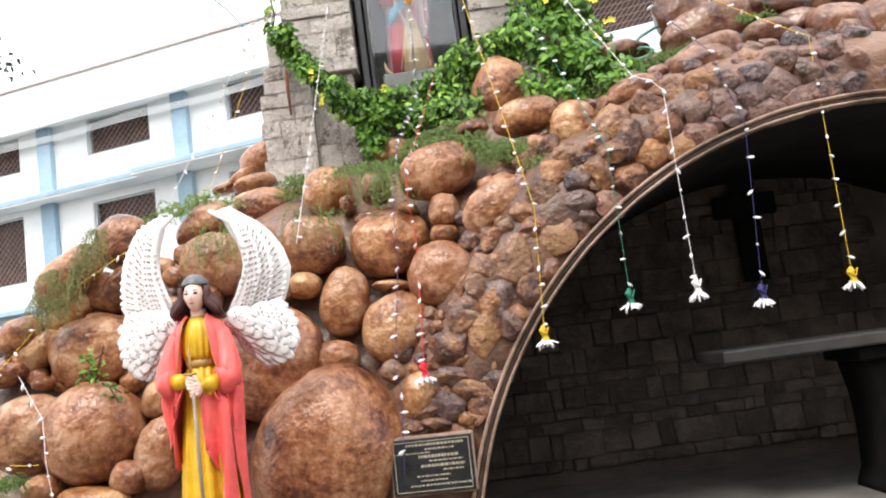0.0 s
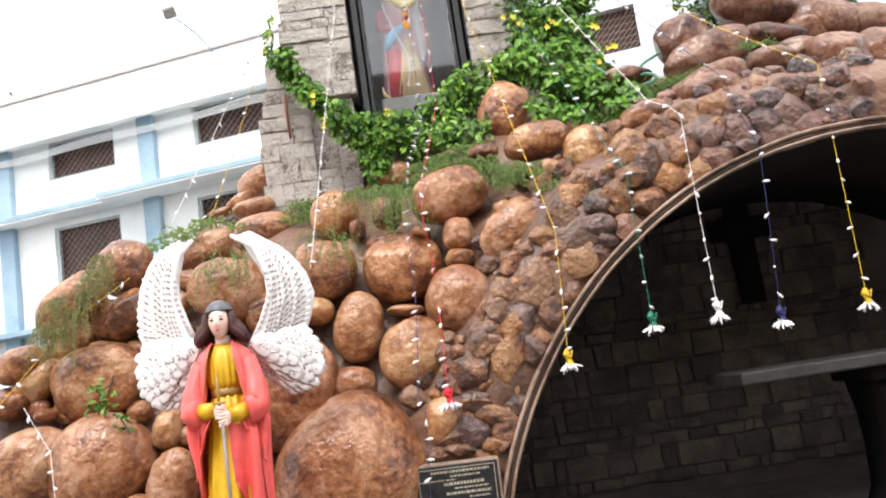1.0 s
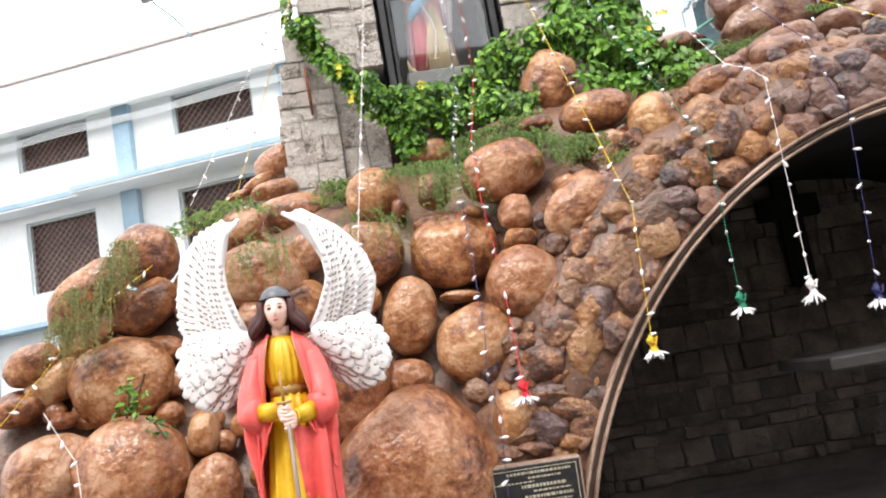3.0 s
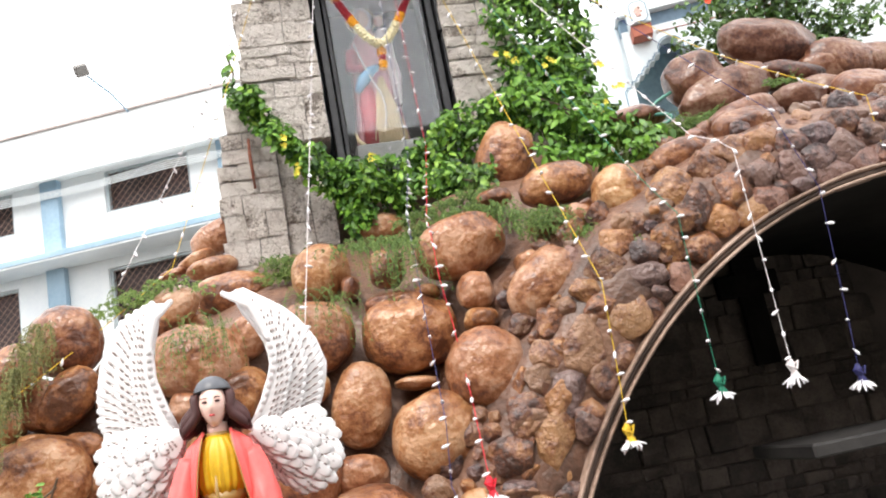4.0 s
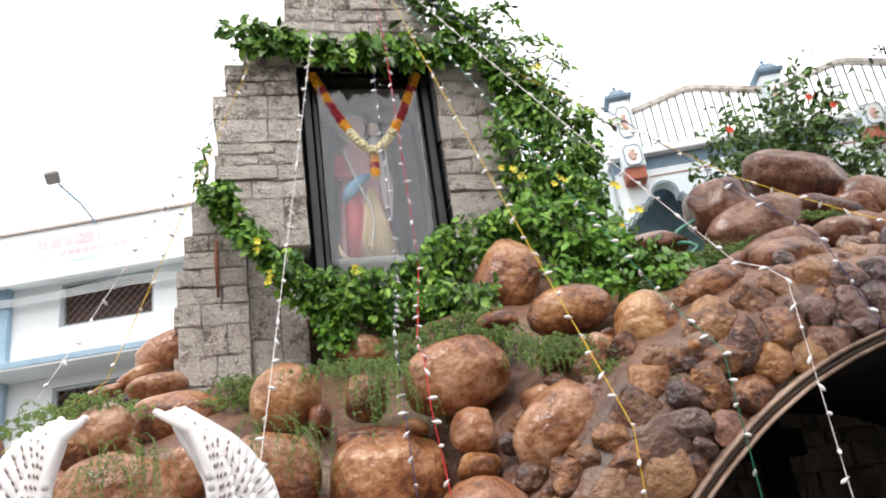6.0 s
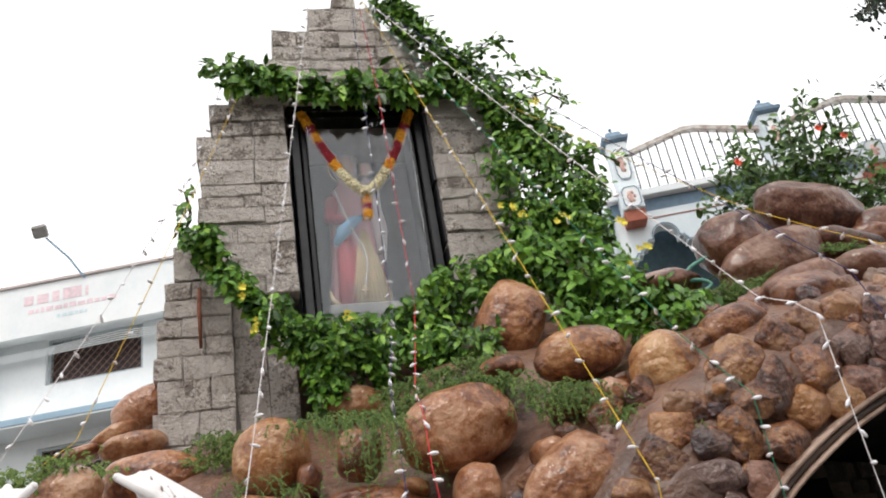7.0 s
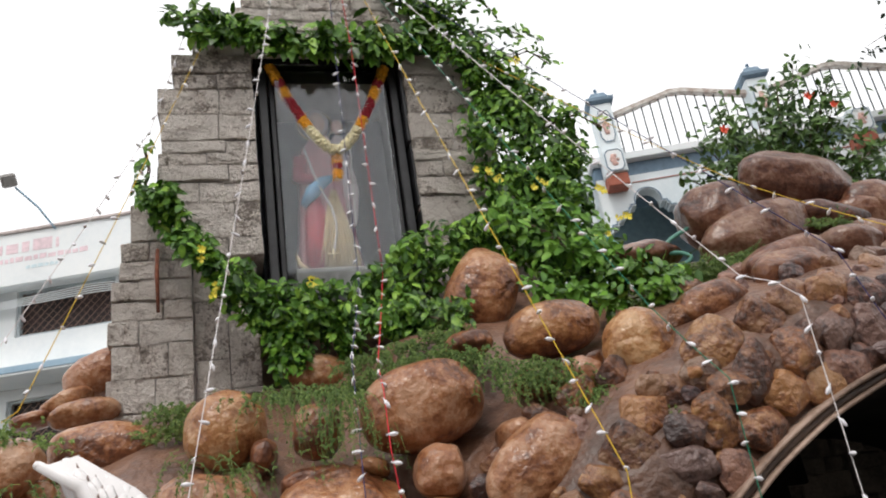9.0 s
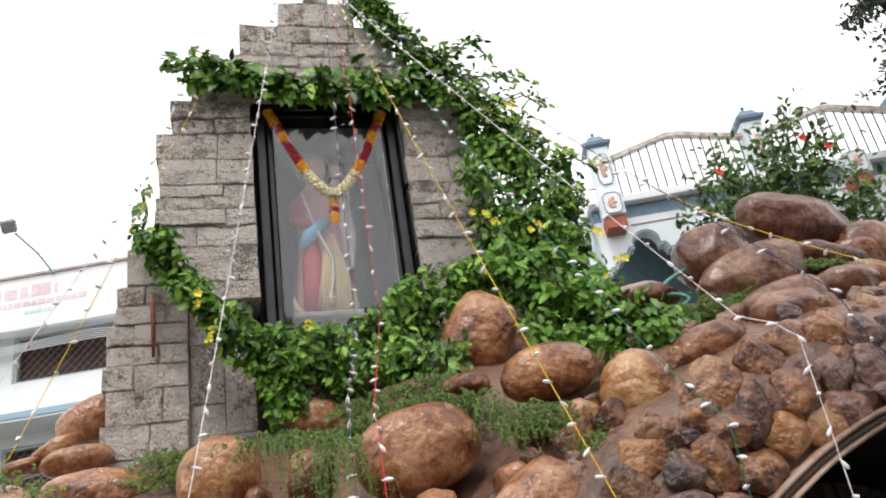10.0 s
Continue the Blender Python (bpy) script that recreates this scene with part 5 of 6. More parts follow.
# cables slung along the hall
for k in range(5):
    bm = bmesh.new()
    pts = [BM @ Vector((-16 + 18.0 * i / 24, -0.22 - 0.02 * k, 8.06 + 0.035 * k - 0.10 * math.sin(math.pi * ((i / 24 * 4.6) % 1)) * (0.5 + 0.12 * k))) for i in range(25)]
    tube(bm, pts, 0.011, 5)
    tagged(link("overhead_cable", bm, M_WHITE), "thin white cable slung along the building", "cable", "cables along the building")

# ---- pale blue building with a roof balustrade ----
RM = frame_matrix((4.63, 11.7, 0.0), 0.3043)
M_PALE = mottled("pale_blue_wash", [(0.62, 0.70, 0.74), (0.70, 0.77, 0.80), (0.75, 0.81, 0.83)], 1.2, 16, 0.8, 0.1, 0.004)
M_CAP = plain("slate_blue_paint", (0.16, 0.24, 0.32), 0.6)
M_BRICKRED = plain("brick_red_paint", (0.34, 0.10, 0.06), 0.7)
M_IRON = plain("dark_iron_paint", (0.05, 0.055, 0.065), 0.5)
M_RAIL = mottled("worn_rail_paint", [(0.34, 0.26, 0.22), (0.55, 0.5, 0.46), (0.68, 0.66, 0.63)], 8.0, 30, 0.8, 0.1, 0.003)
# teal darkened to hold the shade of the recess behind the arches
M_TEAL = plain("teal_recess_shade", (0.22, 0.32, 0.36), 0.7)
M_MEDAL = plain("medallion_pink", (0.62, 0.40, 0.35), 0.7, 0.3, 30)
manor = empty("balustrade_building", (6.5, 13.0, 0), "pale blue building with scalloped arches and iron balustrade", "building")


def foil(cx, top, half, base):
    """Half of a stepped, scalloped arch head, as points from the crown outwards."""
    pts = []
    r = 0.18
    for k in range(9):
        a = math.pi / 2 * (1 - k / 8)
        pts.append((cx + r * math.cos(a), top - r + r * math.sin(a)))
    x, z = cx + r, top - r
    while x < cx + half:
        pts += [(x, z - 0.05), (x + 0.07, z - 0.05), (x + 0.07, z - 0.09), (x + 0.10, z - 0.09)]
        x, z = x + 0.10, z - 0.09
    pts.append((x, base))
    return pts


def scalloped_wall(u0, u1, z0, z1, cx, top, half):
    """One bay of wall with a scalloped opening cut right through it."""
    bm = bmesh.new()
    right = foil(cx, top, half, z0)
    left = [(2 * cx - p[0], p[1]) for p in right]
    edge = list(reversed(left)) + right[1:]
    edge[0] = (edge[0][0], z0)
    front, back = [], []
    for y, lst in ((0.0, front), (0.22, back)):
        for p in edge:
            lst.append((bm.verts.new(RM @ Vector((p[0], y, p[1]))), bm.verts.new(RM @ Vector((min(u1, max(u0, cx + (p[0] - cx) * (u1 - u0) / (2 * half + 0.2))), y, z1)))))
    for lst, flip in ((front, False), (back, True)):
        for a, b in zip(lst, lst[1:]):
            q = (a[0], b[0], b[1], a[1])
            bm.faces.new(q if not flip else tuple(reversed(q)))
        for i, u in ((0, u0), (-1, u1)):
            low = bm.verts.new(RM @ Vector((u, 0.0 if lst is front else 0.22, z0)))
            hi = bm.verts.new(RM @ Vector((u, 0.0 if lst is front else 0.22, z1)))
            bm.faces.new((lst[i][0], lst[i][1], hi, low))
    for a, b in zip(range(len(edge)), range(1, len(edge))):
        bm.faces.new((front[a][0], back[a][0], back[b][0], front[b][0]))
    part("wall", bm, M_PALE, manor)
    bm = bmesh.new()
    for off, rad in ((0.025, 0.010),):
        pts = [RM @ Vector((p[0] + (p[0] - cx) * 0.05, -0.006, p[1] + off)) for p in edge]
        for a, b in zip(pts, pts[1:]):
            if (b - a).length > 0.002:
                tube(bm, [a, b], rad, 4)
    part("arch_outline", bm, M_CAP, manor)


scalloped_wall(-0.3, 1.9, 3.0, 7.2, 0.36, 6.95, 0.72)
scalloped_wall(1.9, 6.6, 3.0, 7.2, 4.35, 6.95, 1.2)
bm = bmesh.new()
holed_wall(bm, -6.0, -0.3, 0.0, 7.6, [(-2.12, -0.98, 6.27, 7.0)], RM, 0.25, 0.25)
part("wall", bm, M_PALE, manor)
# wall seen through the arches, its shade mixed into the teal
bm = bmesh.new()
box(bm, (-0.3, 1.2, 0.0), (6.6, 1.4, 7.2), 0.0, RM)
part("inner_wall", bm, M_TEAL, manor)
bm = bmesh.new()
box(bm, (-2.15, 0.42, 6.25), (-0.95, 0.46, 7.02), 0.0, RM)
win = part("window", bm, M_SHUTTER, manor)
bm = bmesh.new()
for k in range(-6, 20):
    u = -2.12 + k * 0.09
    lo, hi = max(-2.12, u), min(-0.98, u + 0.73)
    if hi > lo:
        tube(bm, [RM @ Vector((lo, 0.36, 6.27 + (lo - u))), RM @ Vector((hi, 0.36, 6.27 + (hi - u)))], 0.008, 4, False)
for k in range(7):
    tube(bm, [RM @ Vector((-2.12, 0.35, 6.3 + k * 0.11)), RM @ Vector((-0.98, 0.35, 6.3 + k * 0.11))], 0.006, 4, False)
part("grille", bm, M_GRILLE, win)
bm = bmesh.new()
box(bm, (-0.3, 0.0, 7.2), (6.6, 1.4, 7.4), 0.0, RM)
part("band", bm, M_CAP, manor)
bm = bmesh.new()
box(bm, (-0.35, -0.14, 7.404), (6.7, 1.5, 7.52), 0.01, RM)
part("ledge", bm, M_WHITE, manor)
bm = bmesh.new()
tube(bm, [RM @ Vector((0.2, -0.008, 7.08)), RM @ Vector((6.5, -0.008, 7.08))], 0.008, 4)
part("string_line", bm, M_BRICKRED, manor)


def panel(u, z, w, h, mat, ring_mat, y, parent):
    """An eight-sided raised panel with an outline and a small rosette."""
    oct8 = [(-0.5, -0.32), (-0.3, -0.5), (0.3, -0.5), (0.5, -0.32), (0.5, 0.32), (0.3, 0.5), (-0.3, 0.5), (-0.5, 0.32)]
    bm = bmesh.new()
    a = [bm.verts.new(RM @ Vector((u + p[0] * w, y, z + p[1] * h))) for p in oct8]
    b = [bm.verts.new(RM @ Vector((u + p[0] * w, y - 0.012, z + p[1] * h))) for p in oct8]
    loft(bm, [a, b], 0)
    part("panel", bm, mat, parent)
    bm = bmesh.new()
    pts = [RM @ Vector((u + p[0] * w * 1.02, y - 0.014, z + p[1] * h * 1.02)) for p in oct8]
    tube(bm, pts + pts[:1], 0.008, 4)
    part("panel_outline", bm, ring_mat, parent)
    bm = bmesh.new()
    ball(bm, RM @ Vector((u, y - 0.012, z)), (0.27 * w, 0.010, 0.30 * h), 0, 2)
    for k in range(6):
        ball(bm, RM @ Vector((u + 0.2 * w * math.cos(k * math.pi / 3), y - 0.016, z + 0.24 * h * math.sin(k * math.pi / 3))), (0.10 * w, 0.010, 0.09 * h), 0, 1)
    part("rosette", bm, M_MEDAL, parent)


for u in (0.0, 2.3, 4.6):
    bm = bmesh.new()
    box(bm, (u - 0.15, -0.16, 7.524), (u + 0.15, 0.14, 8.36), 0.01, RM)
    post = part("post", bm, M_PALE, manor)
    bm = bmesh.new()
    rings = []
    for z, w in ((8.362, 0.16), (8.40, 0.20), (8.45, 0.205), (8.455, 0.16), (8.53, 0.12), (8.58, 0.10), (8.60, 0.03), (8.66, 0.012)):
        rings.append([bm.verts.new(RM @ Vector((u + dx * w, -0.01 + dy * w, z))) for dx, dy in ((-1, -1), (1, -1), (1, 1), (-1, 1))])
    loft(bm, rings, 0)
    for f in bm.faces:
        f.smooth = False
    ball(bm, RM @ Vector((u, -0.01, 8.68)), (0.03, 0.03, 0.03), 0, 2)
    part("post_cap", bm, M_CAP, post)
    panel(u, 7.97, 0.2, 0.5, M_WHITE, M_CAP, -0.163, post)
for u in (-0.03, 3.47):
    bm = bmesh.new()
    box(bm, (u - 0.16, -0.30, 7.15), (u + 0.16, -0.004, 7.52), 0.012, RM)
    bracket = part("bracket", bm, M_PALE, manor)
    panel(u, 7.335, 0.24, 0.32, M_WHITE, M_CAP, -0.302, bracket)
    bm = bmesh.new()
    box(bm, (u - 0.15, -0.27, 6.96), (u + 0.15, -0.004, 7.146), 0.012, RM)
    part("bracket_foot", bm, M_BRICKRED, bracket)
for u0 in (0.15, 2.45):
    span = 2.0
    for k in range(15):
        u = u0 + 0.06 + k * (span - 0.12) / 14
        t = (u - u0) / span
        top = 8.17 + 0.24 * min(1.0, t / 0.45) if t < 0.45 else 8.41 - 0.20 * (t - 0.45) / 0.55
        bm = bmesh.new()
        tube(bm, [RM @ Vector((u, 0.0, 7.524)), RM @ Vector((u, 0.0, top))], 0.012, 5)
        part("baluster", bm, M_IRON, manor)
    bm = bmesh.new()
    pts = [(u0, 8.17), (u0 + 0.45 * span, 8.41), (u0 + 0.55 * span, 8.40), (u0 + span, 8.17)]
    rings = []
    for u, z in pts:
        rings.append([bm.verts.new(RM @ Vector((u, dy, z + dz))) for dy, dz in ((-0.06, 0.0), (0.06, 0.0), (0.06, 0.07), (-0.06, 0.07))])
    loft(bm, rings, 0)
    for f in bm.faces:
        f.smooth = False
    part("top_rail", bm, M_RAIL, manor)

# ---- plants ----
def leaf_material(name, stops, rough=0.45):
    m = mottled(name, stops, 3.0, 30, rough, 0.1, 0.002, 0.25, "island")
    b = m.node_tree.nodes["Principled BSDF"]
    b.inputs["Specular IOR Level"].default_value = 0.3
    return m


M_LEAF = leaf_material("vine_leaf", [(0.013, 0.042, 0.005), (0.043, 0.120, 0.012), (0.105, 0.24, 0.022), (0.25, 0.43, 0.055)])
M_LEAF_ONE = mottled("vine_leaf_single", [(0.02, 0.06, 0.007), (0.075, 0.19, 0.017), (0.23, 0.40, 0.05)], 3.0, 30, 0.45, 0.1, 0.002, 0.25, "object")
M_LEAF_FRESH = leaf_material("fresh_vine_leaf", [(0.035, 0.10, 0.010), (0.085, 0.21, 0.018), (0.18, 0.37, 0.04)], 0.5)
M_LEAF_LIGHT = leaf_material("pale_vine_leaf", [(0.10, 0.22, 0.04), (0.18, 0.36, 0.06), (0.28, 0.46, 0.10)])
M_GRASS = leaf_material("creeper_green", [(0.035, 0.075, 0.014), (0.085, 0.15, 0.028), (0.18, 0.25, 0.055)], 0.6)
M_LAWN = leaf_material("light_grass", [(0.07, 0.13, 0.025), (0.15, 0.235, 0.05), (0.26, 0.34, 0.09)], 0.6)
M_OLIVE = leaf_material("olive_creeper", [(0.07, 0.075, 0.022), (0.14, 0.14, 0.04), (0.22, 0.22, 0.07)], 0.65)
M_DARKLEAF = leaf_material("hibiscus_leaf", [(0.028, 0.062, 0.016), (0.07, 0.14, 0.032), (0.15, 0.26, 0.06)], 0.45)
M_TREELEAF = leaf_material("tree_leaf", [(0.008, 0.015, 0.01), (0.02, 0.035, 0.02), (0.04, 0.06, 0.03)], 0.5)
M_STEM = mottled("woody_stem", [(0.05, 0.035, 0.02), (0.12, 0.08, 0.05)], 8.0, 40, 0.8, 0.3, 0.004)
M_BLOSSOM = plain("yellow_petals", (0.78, 0.66, 0.06), 0.6, 0.2, 40)
M_HIBISCUS = plain("orange_red_petals", (0.78, 0.10, 0.04), 0.5, 0.2, 40)

LEAF_V = [(0, 0, 0), (0.22, 0.30, 0.05), (0.20, 0.68, 0.03), (0, 1.0, -0.10), (-0.20, 0.68, 0.03), (-0.22, 0.30, 0.05), (0, 0.35, -0.015), (0, 0.70, -0.04)]
LEAF_F = [(0, 1, 6), (1, 2, 7, 6), (2, 3, 7), (3, 4, 7), (4, 5, 6, 7), (5, 0, 6)]


def leaf_pose(rnd, p, size, droop=0.5, face=Vector((0, -1, 0.4))):
    d = Vector((rnd.gauss(0, 0.7), rnd.gauss(-0.35, 0.5), rnd.gauss(-droop, 0.5))).normalized()
    n = (face + Vector((rnd.gauss(0, 0.45), rnd.gauss(0, 0.35), rnd.gauss(0, 0.45)))).normalized()
    s = d.cross(n)
    s = s.normalized() if s.length > 1e-3 else d.orthogonal().normalized()
    n = s.cross(d)
    w = size * rnd.uniform(0.75, 1.15)
    return Matrix(((s.x * w, d.x * size, n.x * size, p.x), (s.y * w, d.y * size, n.y * size, p.y), (s.z * w, d.z * size, n.z * size, p.z), (0, 0, 0, 1)))


def leaves(name, poses, mat, parent):
    """Many leaves joined into one mesh."""
    base = [Vector(v) for v in LEAF_V]
    vs, fs = [], []
    for m in poses:
        k = len(vs)
        vs += [tuple(m @ v) for v in base]
        fs += [tuple(i + k for i in f) for f in LEAF_F]
    me = bpy.data.meshes.new(name)
    me.from_pydata(vs, [], fs)
    me.materials.append(mat)
    me.shade_smooth()
    ob = new(name, me)
    if parent is not None:
        under(ob, parent)
    ob["kind"] = "stuff"
    return ob


single = bpy.data.meshes.new("leaf")
single.from_pydata(LEAF_V, [], LEAF_F)
single.materials.append(M_LEAF_ONE)
single.shade_smooth()


def creeping(plant, runs, seed, size, per_metre, singles, mat=None, droop=0.5):
    """Runs: (points, radius). Stems along each run, leaves round it; the first singles leaves are parts of their own."""
    rnd = random.Random(seed)
    poses = []
    for pts, rad in runs:
        pts = [Vector(p) for p in pts]
        for i in range(2):
            bm = bmesh.new()
            wob = [p + Vector((rnd.gauss(0, rad * 0.3), rnd.gauss(0.03, 0.02), rnd.gauss(0, rad * 0.3))) for p in pts]
            tube(bm, wob, 0.006, 5)
            part("stem", bm, M_STEM, plant)
        for a, b in zip(pts, pts[1:]):
            for _ in range(int((b - a).length * per_metre)):
                r = rad * math.sqrt(rnd.random())
                an = rnd.uniform(0, 2 * math.pi)
                c = a.lerp(b, rnd.random())
                lump = 1 + 0.45 * noise.noise(c * 3.0)
                p = c + Vector((r * math.cos(an) * lump, -abs(rnd.gauss(0, rad * 0.45)), r * math.sin(an) * lump))
                clump = noise.noise(p * 5.5)
                if clump < -0.12 and rnd.random() < 0.72:
                    continue
                p.y -= 0.10 * clump
                poses.append(leaf_pose(rnd, p, size * rnd.uniform(0.7, 1.45), droop + 0.25))
    rnd.shuffle(poses)
    poses.sort(key=lambda m: m.translation.y + rnd.uniform(0, 0.12))
    for m in poses[:singles]:
        shared("leaf", single, plant, m)
    leaves("foliage", poses[singles:], mat or M_LEAF, plant)
    return poses


vine = empty("climbing_vine", (0.9, 6.5, 3.4), "leafy green climbing vine hanging round the shrine niche", "vine")
creeping(vine, [
    ([(-1.23, 6.68, 4.56), (-1.13, 6.66, 4.38), (-0.97, 6.64, 4.13), (-0.81, 6.62, 3.92)], 0.09),
    ([(-0.81, 6.62, 3.92), (-0.60, 6.6, 3.70), (-0.31, 6.6, 3.62), (-0.04, 6.6, 3.66), (0.27, 6.6, 3.84), (0.51, 6.6, 3.98), (0.84, 6.6, 4.10)], 0.17),
    ([(-0.60, 6.58, 3.68), (-0.46, 6.56, 3.42), (-0.48, 6.54, 3.30)], 0.10),
    ([(-0.20, 6.58, 3.58), (-0.16, 6.56, 3.36)], 0.10),
    ([(0.10, 6.58, 3.66), (0.30, 6.55, 3.55), (0.36, 6.52, 3.42)], 0.13),
    ([(-0.02, 6.3, 3.50), (0.16, 6.12, 3.40), (0.36, 6.0, 3.36)], 0.10),
], 31, 0.064, 1750, 150)
flank = empty("climbing_vine", (1.2, 6.4, 3.4), "dense green vine covering the shrine flank and rocks", "vine")
creeping(flank, [
    ([(0.24, 6.8, 6.60), (0.40, 6.78, 6.34), (0.56, 6.78, 6.14), (0.76, 6.78, 5.94)], 0.12),
    ([(0.76, 6.78, 5.92), (0.94, 6.75, 5.55), (1.10, 6.72, 5.16), (1.12, 6.7, 4.84)], 0.17),
    ([(1.10, 6.75, 5.35), (1.30, 6.7, 5.0), (1.40, 6.66, 4.70), (1.36, 6.6, 4.4)], 0.20),
    ([(0.95, 6.7, 4.95), (1.02, 6.66, 4.5), (1.05, 6.55, 4.15)], 0.24),
    ([(1.25, 6.6, 4.45), (1.27, 6.45, 4.1), (1.32, 6.4, 3.85), (1.44, 6.35, 3.66)], 0.19),
    ([(0.84, 6.5, 4.08), (1.05, 6.4, 3.9), (1.15, 6.3, 3.68)], 0.18),
    ([(1.45, 6.25, 3.62), (1.70, 6.15, 3.50), (2.03, 6.0, 3.56), (2.29, 5.95, 3.62)], 0.06),
    ([(1.10, 6.62, 4.5), (1.28, 6.52, 4.1), (1.32, 6.4, 3.8), (1.28, 6.3, 3.6)], 0.15),
], 32, 0.066, 1900, 150)
creeping(flank, [([(0.92, 6.3, 4.05), (1.06, 6.2, 3.86), (1.22, 6.1, 3.72), (1.42, 6.05, 3.58), (1.60, 6.0, 3.50)], 0.13), ([(1.15, 6.35, 4.12), (1.35, 6.25, 3.92)], 0.12)], 35, 0.082, 420, 60, M_LEAF_FRESH)
creeping(flank, [([(0.82, 6.00, 3.54), (0.93, 5.85, 3.38), (1.12, 5.75, 3.31), (1.35, 5.75, 3.32), (1.56, 5.75, 3.40)], 0.085)], 36, 0.07, 420, 40, M_LEAF_FRESH)
lintel = empty("ivy", (-0.1, 6.75, 5.8), "broad-leaved ivy trailing along the niche lintel", "vine")
creeping(lintel, [([(-0.92, 6.78, 5.84), (-0.76, 6.76, 5.78), (-0.53, 6.76, 5.72), (-0.20, 6.77, 5.69), (0.13, 6.77, 5.69), (0.47, 6.77, 5.68), (0.70, 6.75, 5.80)], 0.12)], 33, 0.105, 700, 120)
tuft = empty("ivy", (-1.05, 6.75, 5.8), "pale green ivy shoots on the shrine step", "vine")
creeping(tuft, [([(-0.95, 6.76, 5.92), (-1.06, 6.72, 5.88), (-1.13, 6.7, 5.80)], 0.05), ([(-1.26, 6.74, 4.9), (-1.24, 6.72, 4.7), (-1.27, 6.72, 4.55)], 0.045)], 34, 0.075, 160, 40, M_LEAF_LIGHT)
for pts in ([(0.8, 6.7, 5.95), (1.05, 6.6, 6.02), (1.15, 6.55, 5.85)], [(1.1, 6.7, 5.5), (1.35, 6.6, 5.55), (1.5, 6.55, 5.4)], [(1.35, 6.6, 4.9), (1.6, 6.5, 4.95), (1.72, 6.45, 4.8)], [(0.95, 6.7, 5.75), (1.22, 6.6, 5.72), (1.3, 6.55, 5.6)]):
    creeping(flank, [(pts, 0.06)], int(pts[0][0] * 100), 0.065, 150, 0)

# yellow blossoms in the vine
rnd = random.Random(8)
for p in [(-0.95, 6.5, 4.02), (-0.88, 6.5, 3.80), (0.80, 6.4, 4.45), (0.86, 6.4, 4.36), (1.12, 6.35, 4.28), (-0.30, 6.42, 3.76), (1.35, 6.15, 3.86), (1.52, 6.15, 3.98), (1.4, 6.15, 4.15), (1.18, 6.45, 5.35)]:
    bloom = bmesh.new()
    hub = Vector(p)
    for k in range(15):
        if k % 5 == 0:
            p = hub + Vector((rnd.gauss(0, 0.025), rnd.gauss(0, 0.01), rnd.gauss(0, 0.025)))
        a = k * 2 * math.pi / 5 + rnd.random()
        d = Vector((math.cos(a), -0.35, math.sin(a))).normalized()
        s = d.cross(Vector((0, 1, 0))).normalized()
        c = Vector(p)
        q = [bloom.verts.new(c), bloom.verts.new(c + d * 0.017 + s * 0.011), bloom.verts.new(c + d * 0.029), bloom.verts.new(c + d * 0.017 - s * 0.011)]
        bloom.faces.new(q)
    part("blossom", bloom, M_BLOSSOM, flank if p[0] > 0.4 else vine, "small yellow flower")


def creeper(name, label, patches, seed, length, hang, width=0.003, mat=None, category="creeper"):
    """Wiry trailing strands with tiny leaves; patches: (x, y, z, spread, count)."""
    rnd = random.Random(seed)
    vs, fs = [], []

    def ribbon(pts, w):
        k = len(vs)
        for i, p in enumerate(pts):
            d = (pts[min(i + 1, len(pts) - 1)] - pts[max(i - 1, 0)]).normalized()
            s = d.cross(Vector((rnd.uniform(-0.4, 0.4), -1, 0.2))).normalized() * w * (1 - 0.7 * i / len(pts))
            vs.extend((tuple(p - s), tuple(p + s)))
        for i in range(len(pts) - 1):
            fs.append((k + 2 * i, k + 2 * i + 1, k + 2 * i + 3, k + 2 * i + 2))
    for x, y, z, spread, count in patches:
        for _ in range(count):
            p = Vector((x + rnd.gauss(0, spread), y + rnd.gauss(0, spread * 0.35) - 0.03, z + rnd.gauss(0, spread * 0.3)))
            v = Vector((rnd.gauss(0, 0.5), rnd.uniform(-0.9, -0.1), rnd.uniform(-0.1, 0.7))).normalized()
            ln = length * rnd.uniform(0.4, 1.25)
            pts = [p.copy()]
            for i in range(7):
                v = (v + Vector((rnd.gauss(0, 0.12), -0.04, -hang * 0.34))).normalized()
                p = p + v * ln / 7
                pts.append(p.copy())
            ribbon(pts, width * 0.55)
            for i in range(1, 8):
                for _ in range(2):
                    d = Vector((rnd.gauss(0, 1), rnd.gauss(-0.3, 0.6), rnd.gauss(0, 0.8))).normalized()
                    ribbon([pts[i], pts[i] + d * 0.007, pts[i] + d * 0.013 + Vector((0, 0, -0.004))], width)
    me = bpy.data.meshes.new(name)
    me.from_pydata(vs, [], fs)
    me.materials.append(mat or M_GRASS)
    ob = new(name, me)
    return tagged(ob, label, category, kind="stuff")


